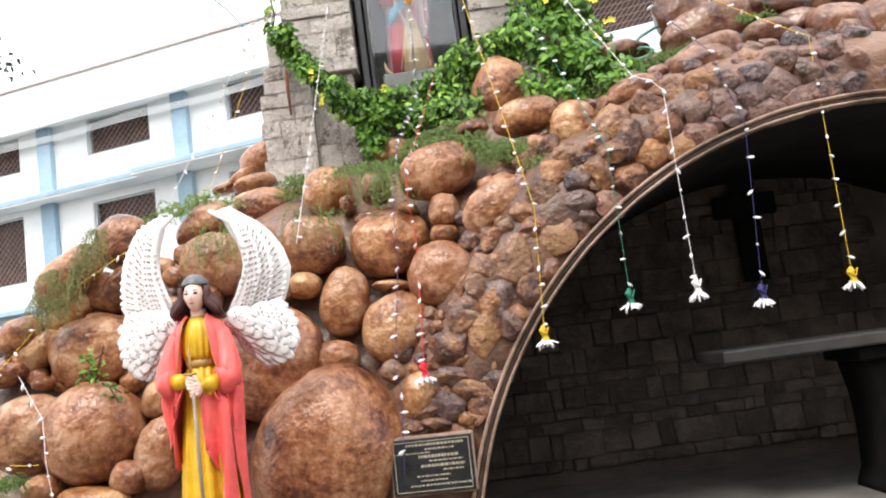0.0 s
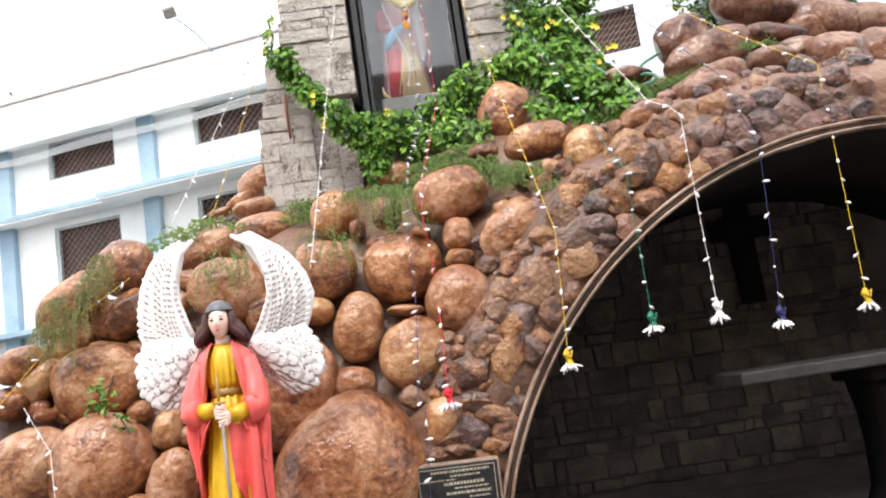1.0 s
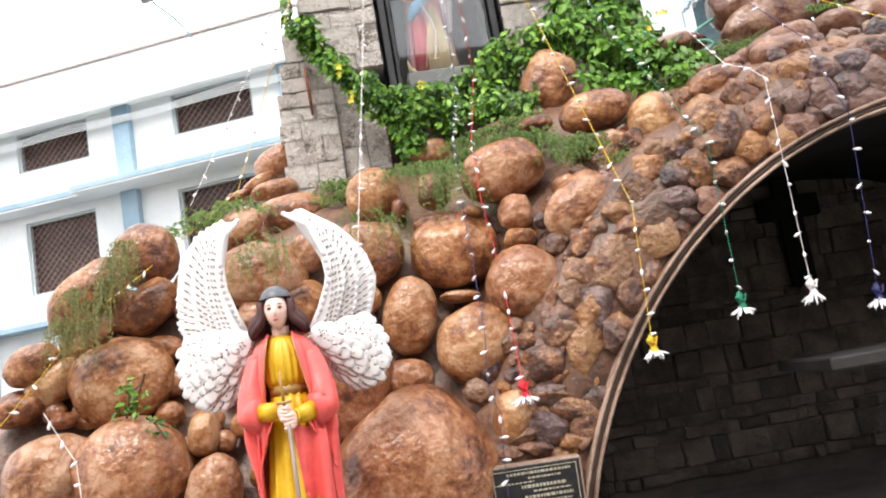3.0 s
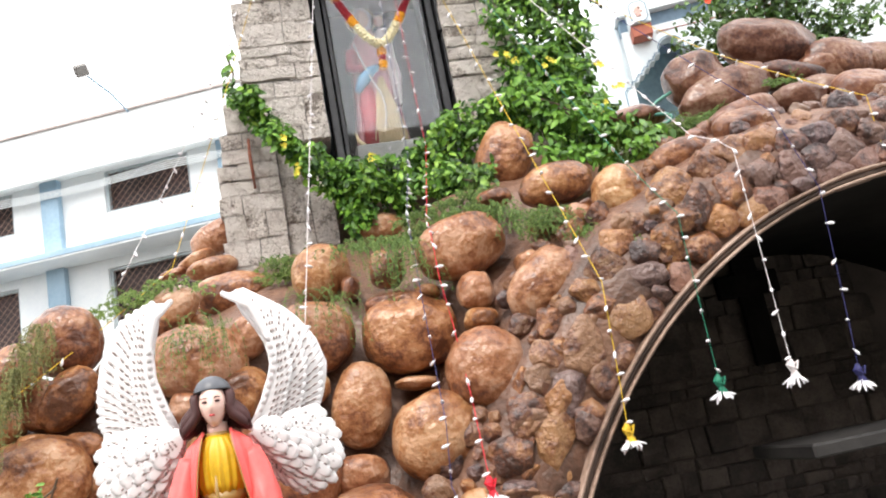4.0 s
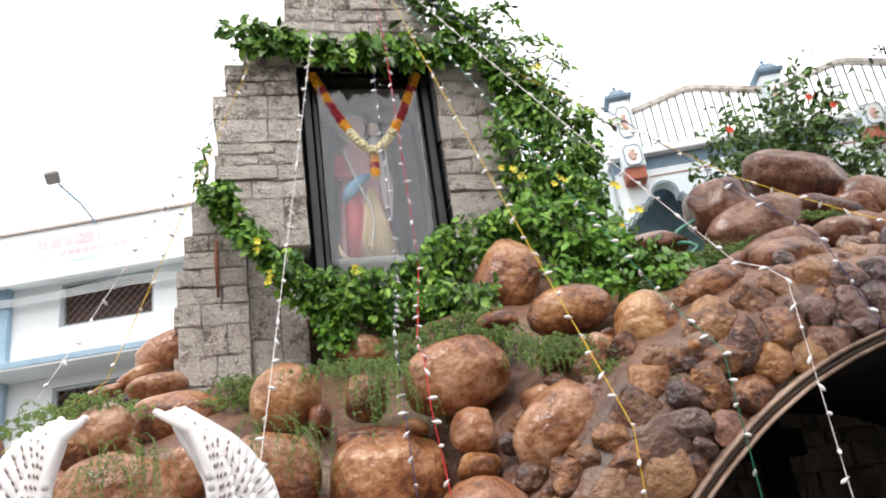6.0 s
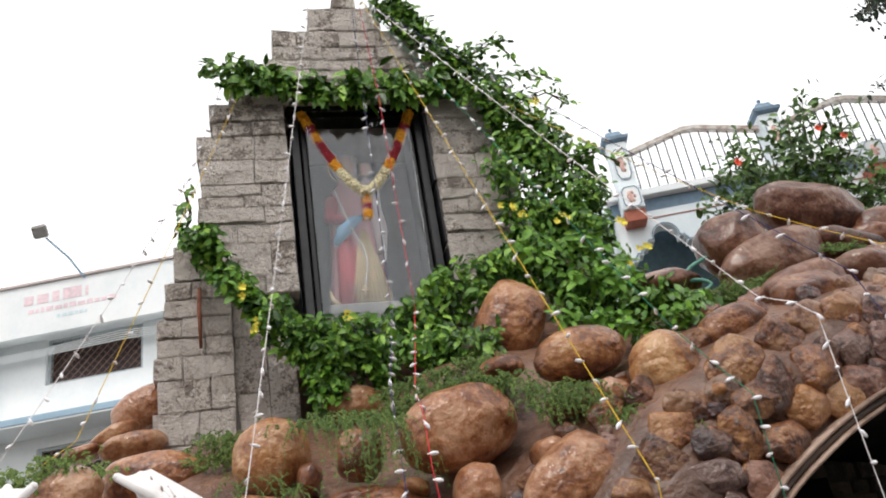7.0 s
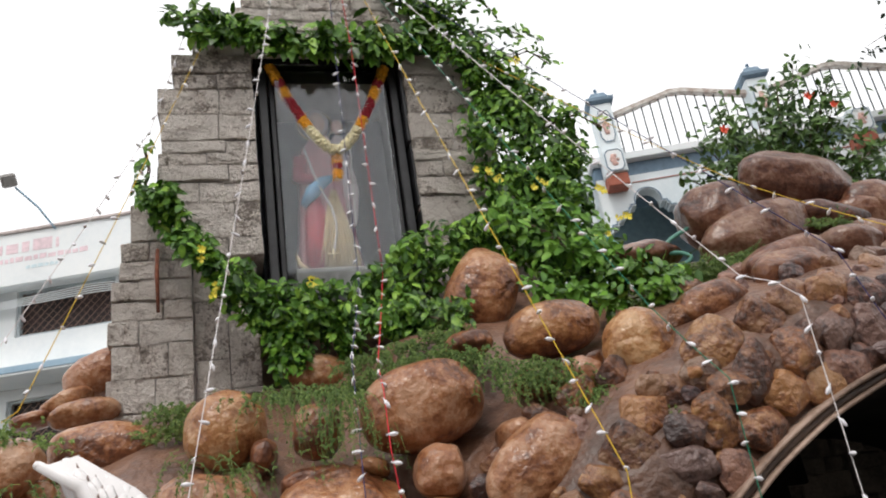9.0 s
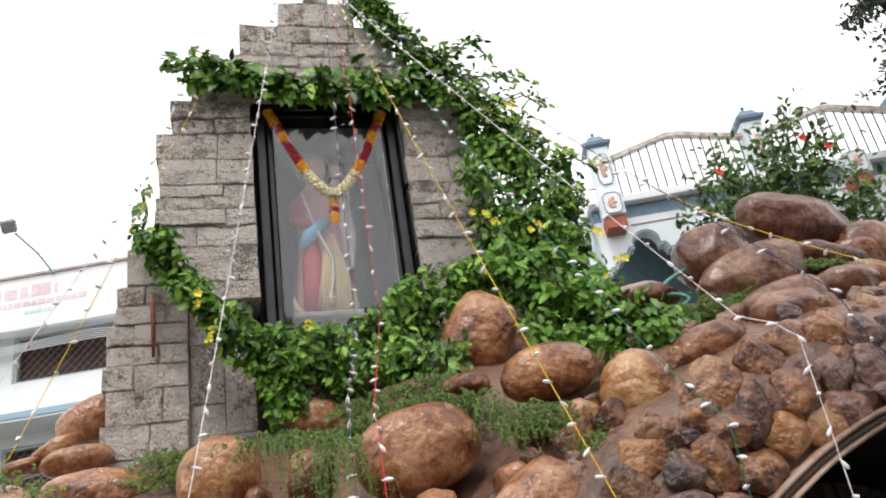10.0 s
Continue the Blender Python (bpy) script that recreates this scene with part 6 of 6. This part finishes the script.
creeper("creeping_grass", "wiry green creeper on the ledge below the shrine", [(-1.02, 6.16, 3.02, 0.08, 80), (-0.63, 5.82, 2.98, 0.05, 40), (-0.50, 5.80, 2.98, 0.05, 24), (-0.38, 5.78, 2.97, 0.06, 30), (-0.27, 5.76, 2.97, 0.06, 70), (-0.13, 5.72, 3.01, 0.05, 70), (0.01, 5.70, 3.05, 0.05, 60), (0.16, 5.66, 3.06, 0.05, 60), (0.30, 5.60, 3.03, 0.05, 50), (-0.98, 6.3, 3.06, 0.12, 30), (-0.15, 6.39, 3.25, 0.05, 55), (-0.05, 6.11, 3.21, 0.05, 55), (0.06, 5.90, 3.19, 0.05, 55), (0.20, 5.87, 3.22, 0.05, 55), (0.30, 5.83, 3.18, 0.05, 55)], 41, 0.08, 1.1)
creeper("creeping_grass", "long creeper strands hanging between the boulders", [(-0.61, 5.66, 2.94, 0.02, 12), (-0.54, 5.60, 2.92, 0.03, 8), (-0.41, 5.58, 2.92, 0.03, 9), (-0.33, 5.60, 2.90, 0.02, 36), (-0.28, 5.56, 2.88, 0.02, 34)], 42, 0.36, 1.9, 0.0026)
creeper("creeping_grass", "green creeper trailing over the ledge beside the arch rubble", [(0.34, 5.44, 2.93, 0.04, 34), (0.47, 5.42, 2.91, 0.06, 44), (0.58, 5.40, 2.88, 0.06, 44), (0.67, 5.38, 2.84, 0.05, 30), (0.42, 5.38, 2.84, 0.06, 30), (0.69, 5.28, 2.74, 0.03, 26), (0.78, 5.14, 2.60, 0.03, 18), (0.84, 5.10, 2.64, 0.03, 14)], 43, 0.15, 1.3)
creeper("creeping_grass", "wispy creeper spilling over a round boulder", [(-0.89, 5.46, 2.66, 0.08, 18), (-0.73, 5.44, 2.60, 0.04, 16)], 44, 0.32, 1.9, 0.0024)
creeper("creeping_grass", "wispy creeper spilling over a mossy boulder", [(-1.57, 5.44, 2.60, 0.08, 22), (-1.44, 5.44, 2.58, 0.04, 14), (-1.68, 5.46, 2.52, 0.04, 12)], 45, 0.32, 1.9, 0.0024)
creeper("grass", "short green grass along the mound crest", [(-1.71, 6.2, 2.93, 0.07, 60), (-1.10, 6.2, 2.94, 0.07, 60), (-0.97, 6.2, 2.96, 0.06, 60), (-1.77, 5.94, 2.92, 0.09, 80), (-1.98, 5.90, 2.86, 0.09, 80), (-2.19, 5.86, 2.80, 0.08, 70)], 46, 0.075, 0.5, mat=M_LAWN, category="grass")
creeper("creeping_grass", "olive creeper hanging down the end of the mound", [(-2.32, 5.38, 2.68, 0.03, 40), (-2.36, 5.32, 2.58, 0.03, 44), (-2.42, 5.28, 2.46, 0.03, 44), (-2.48, 5.26, 2.34, 0.03, 40), (-2.57, 5.24, 2.22, 0.03, 34), (-2.60, 5.26, 2.42, 0.04, 40), (-2.67, 5.24, 2.26, 0.03, 34)], 47, 0.26, 2.2, 0.003, M_OLIVE)
creeper("grass", "patch of green grass among the upper boulders", [(1.74, 5.78, 3.44, 0.09, 240), (1.96, 5.76, 3.46, 0.09, 200), (1.53, 5.78, 3.34, 0.08, 160), (1.35, 5.85, 3.30, 0.07, 110), (2.36, 5.66, 3.62, 0.03, 30), (2.52, 5.66, 3.62, 0.03, 30)], 48, 0.09, 0.4, category="grass")
creeper("grass", "tuft of grass between low boulders", [(-2.80, 4.92, 1.12, 0.06, 50), (-2.9, 4.94, 1.0, 0.06, 40)], 49, 0.11, 0.6, category="grass")
herb = empty("leafy_herb", (-2.28, 5.2, 1.7), "small broad-leaved herb growing between boulders", "plant")
creeping(herb, [([(-2.34, 5.10, 1.66), (-2.28, 5.02, 1.76), (-2.22, 5.0, 1.84)], 0.07), ([(-2.2, 5.0, 1.62), (-2.12, 4.98, 1.56)], 0.06)], 51, 0.05, 480, 30, None, 0.2)

# hibiscus bush behind the upper boulders
shrub = empty("hibiscus_bush", (3.1, 6.6, 3.8), "dark green hibiscus bush with orange-red flowers", "bush")
rnd = random.Random(61)
poses = []
root = Vector((3.15, 6.75, 3.8))
tips = [(2.30, 6.5, 4.50), (2.42, 6.4, 4.72), (2.60, 6.4, 4.95), (2.75, 6.5, 5.02), (3.0, 6.5, 5.0), (3.25, 6.5, 5.22), (3.47, 6.5, 5.44), (3.35, 6.6, 5.3), (3.65, 6.5, 5.2), (3.8, 6.5, 4.95), (3.95, 6.4, 4.75), (4.07, 6.4, 4.58), (3.7, 6.3, 4.6), (2.9, 6.35, 4.65), (3.3, 6.35, 4.8), (2.5, 6.35, 4.5), (3.5, 6.3, 4.95), (3.9, 6.35, 4.45), (3.55, 6.35, 5.15), (2.65, 6.4, 4.75), (3.15, 6.4, 5.1)]
for tip in tips:
    tip = Vector(tip) + Vector((-0.05, 0, -0.09))
    mid = root.lerp(tip, 0.5) + Vector((0, 0, 0.12))
    bm = bmesh.new()
    pts = [root, mid, tip]
    tube(bm, pts, [0.014, 0.009, 0.003], 5)
    part("branch", bm, M_STEM, shrub)
    for _ in range(175):
        t = rnd.uniform(0.3, 1.03)
        c = root.lerp(mid, t * 2) if t < 0.5 else mid.lerp(tip, t * 2 - 1)
        c = c + Vector((rnd.gauss(0, 0.055), rnd.gauss(0, 0.07), rnd.gauss(0, 0.055)))
        poses.append(leaf_pose(rnd, c, rnd.uniform(0.05, 0.088), 0.1))
leaves("foliage", poses, M_DARKLEAF, shrub)
for p in ((3.22, 6.27, 4.90), (3.41, 6.27, 4.83), (2.48, 6.28, 4.64)):
    bm = bmesh.new()
    for k in range(5):
        a = k * 2 * math.pi / 5
        d = Vector((math.cos(a), -0.5, math.sin(a))).normalized()
        s = d.cross(Vector((0, 1, 0))).normalized()
        c = Vector(p)
        q = [bm.verts.new(v) for v in (c, c + d * 0.015 + s * 0.014, c + d * 0.032 + s * 0.010, c + d * 0.037, c + d * 0.032 - s * 0.010, c + d * 0.015 - s * 0.014)]
        bm.faces.new(q)
    tube(bm, [p, (p[0] + 0.01, p[1] - 0.07, p[2] - 0.01)], 0.004, 5)
    part("flower", bm, M_HIBISCUS, shrub, "orange-red hibiscus flower")


# trees whose branches hang into the view
def tree(name, label, base, height, limbs, seed, per, size):
    rnd = random.Random(seed)
    t = empty(name, base, label, "tree")
    b = Vector(base)
    bm = bmesh.new()
    top = b + Vector((0, 0, height))
    tube(bm, [b, b + Vector((0.1, 0, height * 0.4)), top], [0.26, 0.2, 0.12], 10)
    part("trunk", bm, M_STEM, t)
    poses = []
    for end in limbs:
        end = Vector(end)
        mid = top.lerp(end, 0.55) + Vector((0, 0, 0.35))
        bm = bmesh.new()
        tube(bm, [top, mid, end], [0.09, 0.05, 0.015], 7)
        part("limb", bm, M_STEM, t)
        for _ in range(7):
            f = rnd.uniform(0.35, 1.0)
            a = top.lerp(mid, f * 2) if f < 0.5 else mid.lerp(end, f * 2 - 1)
            e = a + Vector((rnd.gauss(0, 0.4), rnd.gauss(0, 0.4), rnd.gauss(-0.15, 0.35)))
            bm = bmesh.new()
            tube(bm, [a, a.lerp(e, 0.5) + Vector((0, 0, 0.08)), e], [0.014, 0.009, 0.004], 5)
            part("twig", bm, M_STEM, t)
            for _ in range(per):
                p = a.lerp(e, rnd.uniform(0.2, 1.05)) + Vector((rnd.gauss(0, 0.10), rnd.gauss(0, 0.10), rnd.gauss(-0.03, 0.10)))
                poses.append(leaf_pose(rnd, p, size * rnd.uniform(0.6, 1.2), 0.7))
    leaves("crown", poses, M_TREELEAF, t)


tree("tree", "tall dark-leaved tree overhanging the forecourt", (10.5, 9.5, 0), 8.6, [(6.9, 9, 9.75), (7.3, 9, 9.5), (7.6, 9, 9.0), (7.9, 9, 8.6), (7.5, 9, 8.1), (7.62, 9, 7.7), (8.3, 9.3, 9.6), (8.2, 8.8, 10.2)], 71, 70, 0.11)
tree("tree", "dark-leaved tree beside the white building", (-8.0, 10.0, 0), 6.2, [(-5.12, 9, 5.78), (-4.99, 9, 5.60), (-5.03, 9, 5.50), (-6.1, 9.2, 6.4)], 72, 30, 0.09)

# garden hose on the rocks
bm = bmesh.new()
ctrl = [(1.32, 6.05, 3.80), (1.36, 6.03, 3.75), (1.47, 6.01, 3.64), (1.61, 5.99, 3.57), (1.72, 5.97, 3.57), (1.77, 5.95, 3.60), (1.73, 5.97, 3.64), (1.63, 5.99, 3.66), (1.70, 6.01, 3.74), (1.79, 6.03, 3.79), (1.87, 6.05, 3.83)]
pts = []
for i in range(len(ctrl) - 1):
    p0, p1, p2, p3 = (Vector(ctrl[max(0, min(len(ctrl) - 1, i + k))]) for k in (-1, 0, 1, 2))
    for s in range(5):
        u = s / 5
        pts.append(0.5 * ((2 * p1) + (p2 - p0) * u + (2 * p0 - 5 * p1 + 4 * p2 - p3) * u * u + (3 * p1 - p0 - 3 * p2 + p3) * u ** 3))
tube(bm, pts, 0.013, 8)
tagged(link("garden_hose", bm, plain("green_hose", (0.10, 0.28, 0.22), 0.4)), "green rubber garden hose looped over the rocks", "hose")

# rusty iron rod on the shrine's flank
bm = bmesh.new()
tube(bm, [(-1.19, 6.79, 4.18), (-1.195, 6.785, 4.03), (-1.19, 6.79, 3.78)], [0.012, 0.014, 0.010], 6)
tagged(link("iron_rod", bm, plain("rust", (0.24, 0.085, 0.05), 0.9, 0.3, 30)), "rusty iron rod fixed to the granite shrine", "rod")

# ---- strings of fairy lights with tassels ----
M_BULB = plain("white_bulb_plastic", (0.82, 0.80, 0.84), 0.3, 0.05)
THREADS = {"white": plain("white_thread", (0.75, 0.70, 0.70), 0.7), "yellow": plain("yellow_thread", (0.65, 0.42, 0.02), 0.7), "green": plain("green_thread", (0.01, 0.16, 0.09), 0.7), "red": plain("red_thread", (0.62, 0.012, 0.03), 0.7), "blue": plain("dark_blue_thread", (0.02, 0.02, 0.10), 0.7)}
bm = bmesh.new()
g = bmesh.ops.create_uvsphere(bm, u_segments=8, v_segments=6, radius=1.0)
for v in bm.verts:
    v.co = Vector((v.co.x * 0.0095, v.co.y * 0.0095, v.co.z * 0.021 - 0.017))
tube(bm, [(0, 0, 0.0), (0, 0, 0.012)], 0.003, 5)
BULB = bpy.data.meshes.new("bulb")
bm.to_mesh(BULB)
bm.free()
BULB.materials.append(M_BULB)
BULB.shade_smooth()


def light_string(colour, pts, seed, tassel=False, gap=0.14, sag=0.03):
    rnd = random.Random(seed)
    pts = [Vector(p) for p in pts]
    label = "%s string of fairy lights%s hung from the shrine" % (colour, " with a tassel" if tassel else "")
    thing = empty("light_string", pts[-1], label, "fairy lights", "fairy light strings")
    path = []
    for a, b in zip(pts, pts[1:]):
        n = max(2, int((b - a).length / 0.12))
        for i in range(n):
            t = i / n
            path.append(a.lerp(b, t) + Vector((0, 0, -sag * 4 * t * (1 - t) * min(1.0, (b - a).length / 2))))
    path.append(pts[-1])
    bm = bmesh.new()
    tube(bm, path, 0.0025, 5)
    part("wire", bm, THREADS[colour], thing)
    walked, nxt = 0.0, gap * 0.5
    for a, b in zip(path, path[1:]):
        ln = (b - a).length
        while walked + ln > nxt:
            p = a.lerp(b, (nxt - walked) / ln)
            shared("bulb", BULB, thing, Matrix.Translation(p) @ pose(0, 0, 0, rnd.uniform(-100, 100), rnd.uniform(-80, 80), rnd.uniform(0, 360)))
            nxt += gap * rnd.uniform(0.75, 1.25)
        walked += ln
    if tassel:
        e = pts[-1]
        bm = bmesh.new()
        tube(bm, [e + Vector((0, 0, 0.045)), e + Vector((-0.008, 0, 0.015)), e + Vector((0.002, 0, -0.02)), e + Vector((0.006, 0, -0.055))], [0.010, 0.024, 0.016, 0.026], 10)
        tube(bm, [e + Vector((0.015, -0.008, 0.02)), e + Vector((0.026, -0.022, 0.03)), e + Vector((0.012, -0.024, -0.01)), e + Vector((-0.024, -0.02, 0.012))], 0.006, 6)
        part("knot", bm, THREADS[colour], thing)
        for k in range(20):
            a = 2 * math.pi * k / 20 + rnd.uniform(-0.2, 0.2)
            tilt = rnd.uniform(5, 70)
            m = Matrix.Translation(e + Vector((0.026 * math.cos(a), 0.026 * math.sin(a), -0.052))) @ pose(0, 0, 0, tilt * math.sin(a), -tilt * math.cos(a), 0)
            shared("bulb", BULB, thing, m @ Matrix.Diagonal((0.7, 0.7, rnd.uniform(1.1, 1.6), 1)))
    return thing


APEX = (0.08, 6.74, 6.57)
light_string("white", [(-0.33, 6.76, 6.51), (-0.97, 5.3, 2.40)], 1)
light_string("yellow", [APEX, (0.60, 4.90, 2.36), (0.545, 4.87, 1.58)], 2, True)
light_string("white", [(0.12, 6.74, 6.55), (1.35, 4.98, 3.12), (1.43, 4.87, 3.04), (1.48, 4.81, 2.95), (1.485, 4.84, 1.74)], 3, True)
light_string("green", [(0.10, 6.74, 6.53), (1.02, 5.2, 3.08), (1.10, 4.88, 2.66), (1.09, 4.88, 1.73)], 4, True)
light_string("blue", [(0.14, 6.74, 6.5), (1.85, 4.95, 3.20), (1.95, 4.86, 2.68), (1.875, 4.88, 1.65)], 5, True, 0.17)
light_string("yellow", [(0.9, 6.70, 5.60), (2.05, 5.75, 3.98), (2.47, 4.93, 3.20), (2.42, 4.88, 1.68)], 6, True, 0.17)
light_string("red", [(0.06, 6.72, 6.5), (0.09, 6.62, 5.55), (0.08, 6.42, 3.80), (-0.12, 5.75, 3.08), (-0.18, 5.33, 2.85), (-0.19, 5.26, 2.59), (-0.17, 5.22, 2.31), (-0.18, 5.02, 1.90), (-0.20, 4.84, 1.46)], 7, True)
light_string("blue", [(0.0, 6.72, 6.4), (-0.06, 6.45, 3.75), (-0.24, 5.75, 3.12), (-0.28, 5.45, 2.74), (-0.30, 5.32, 2.53), (-0.31, 5.22, 2.13), (-0.34, 4.98, 1.79), (-0.38, 4.90, 1.49), (-0.35, 4.85, 1.36), (-0.39, 4.80, 0.87)], 8, False, 0.12)
light_string("yellow", [(-0.82, 6.76, 5.83), (-1.75, 6.15, 3.10), (-2.55, 5.25, 2.26), (-3.1, 5.0, 1.6)], 9, False, 0.18)
light_string("white", [(-0.99, 6.76, 5.80), (-1.22, 6.70, 4.95), (-2.1, 6.2, 3.05)], 10)
light_string("white", [(-2.72, 4.95, 1.75), (-2.56, 4.90, 1.47), (-2.53, 4.85, 1.2), (-2.47, 4.85, 0.75)], 11, False, 0.13)
light_string("yellow", [(-3.1, 4.95, 0.95), (-2.75, 4.85, 1.22), (-2.58, 4.86, 1.20)], 12, False, 0.12)
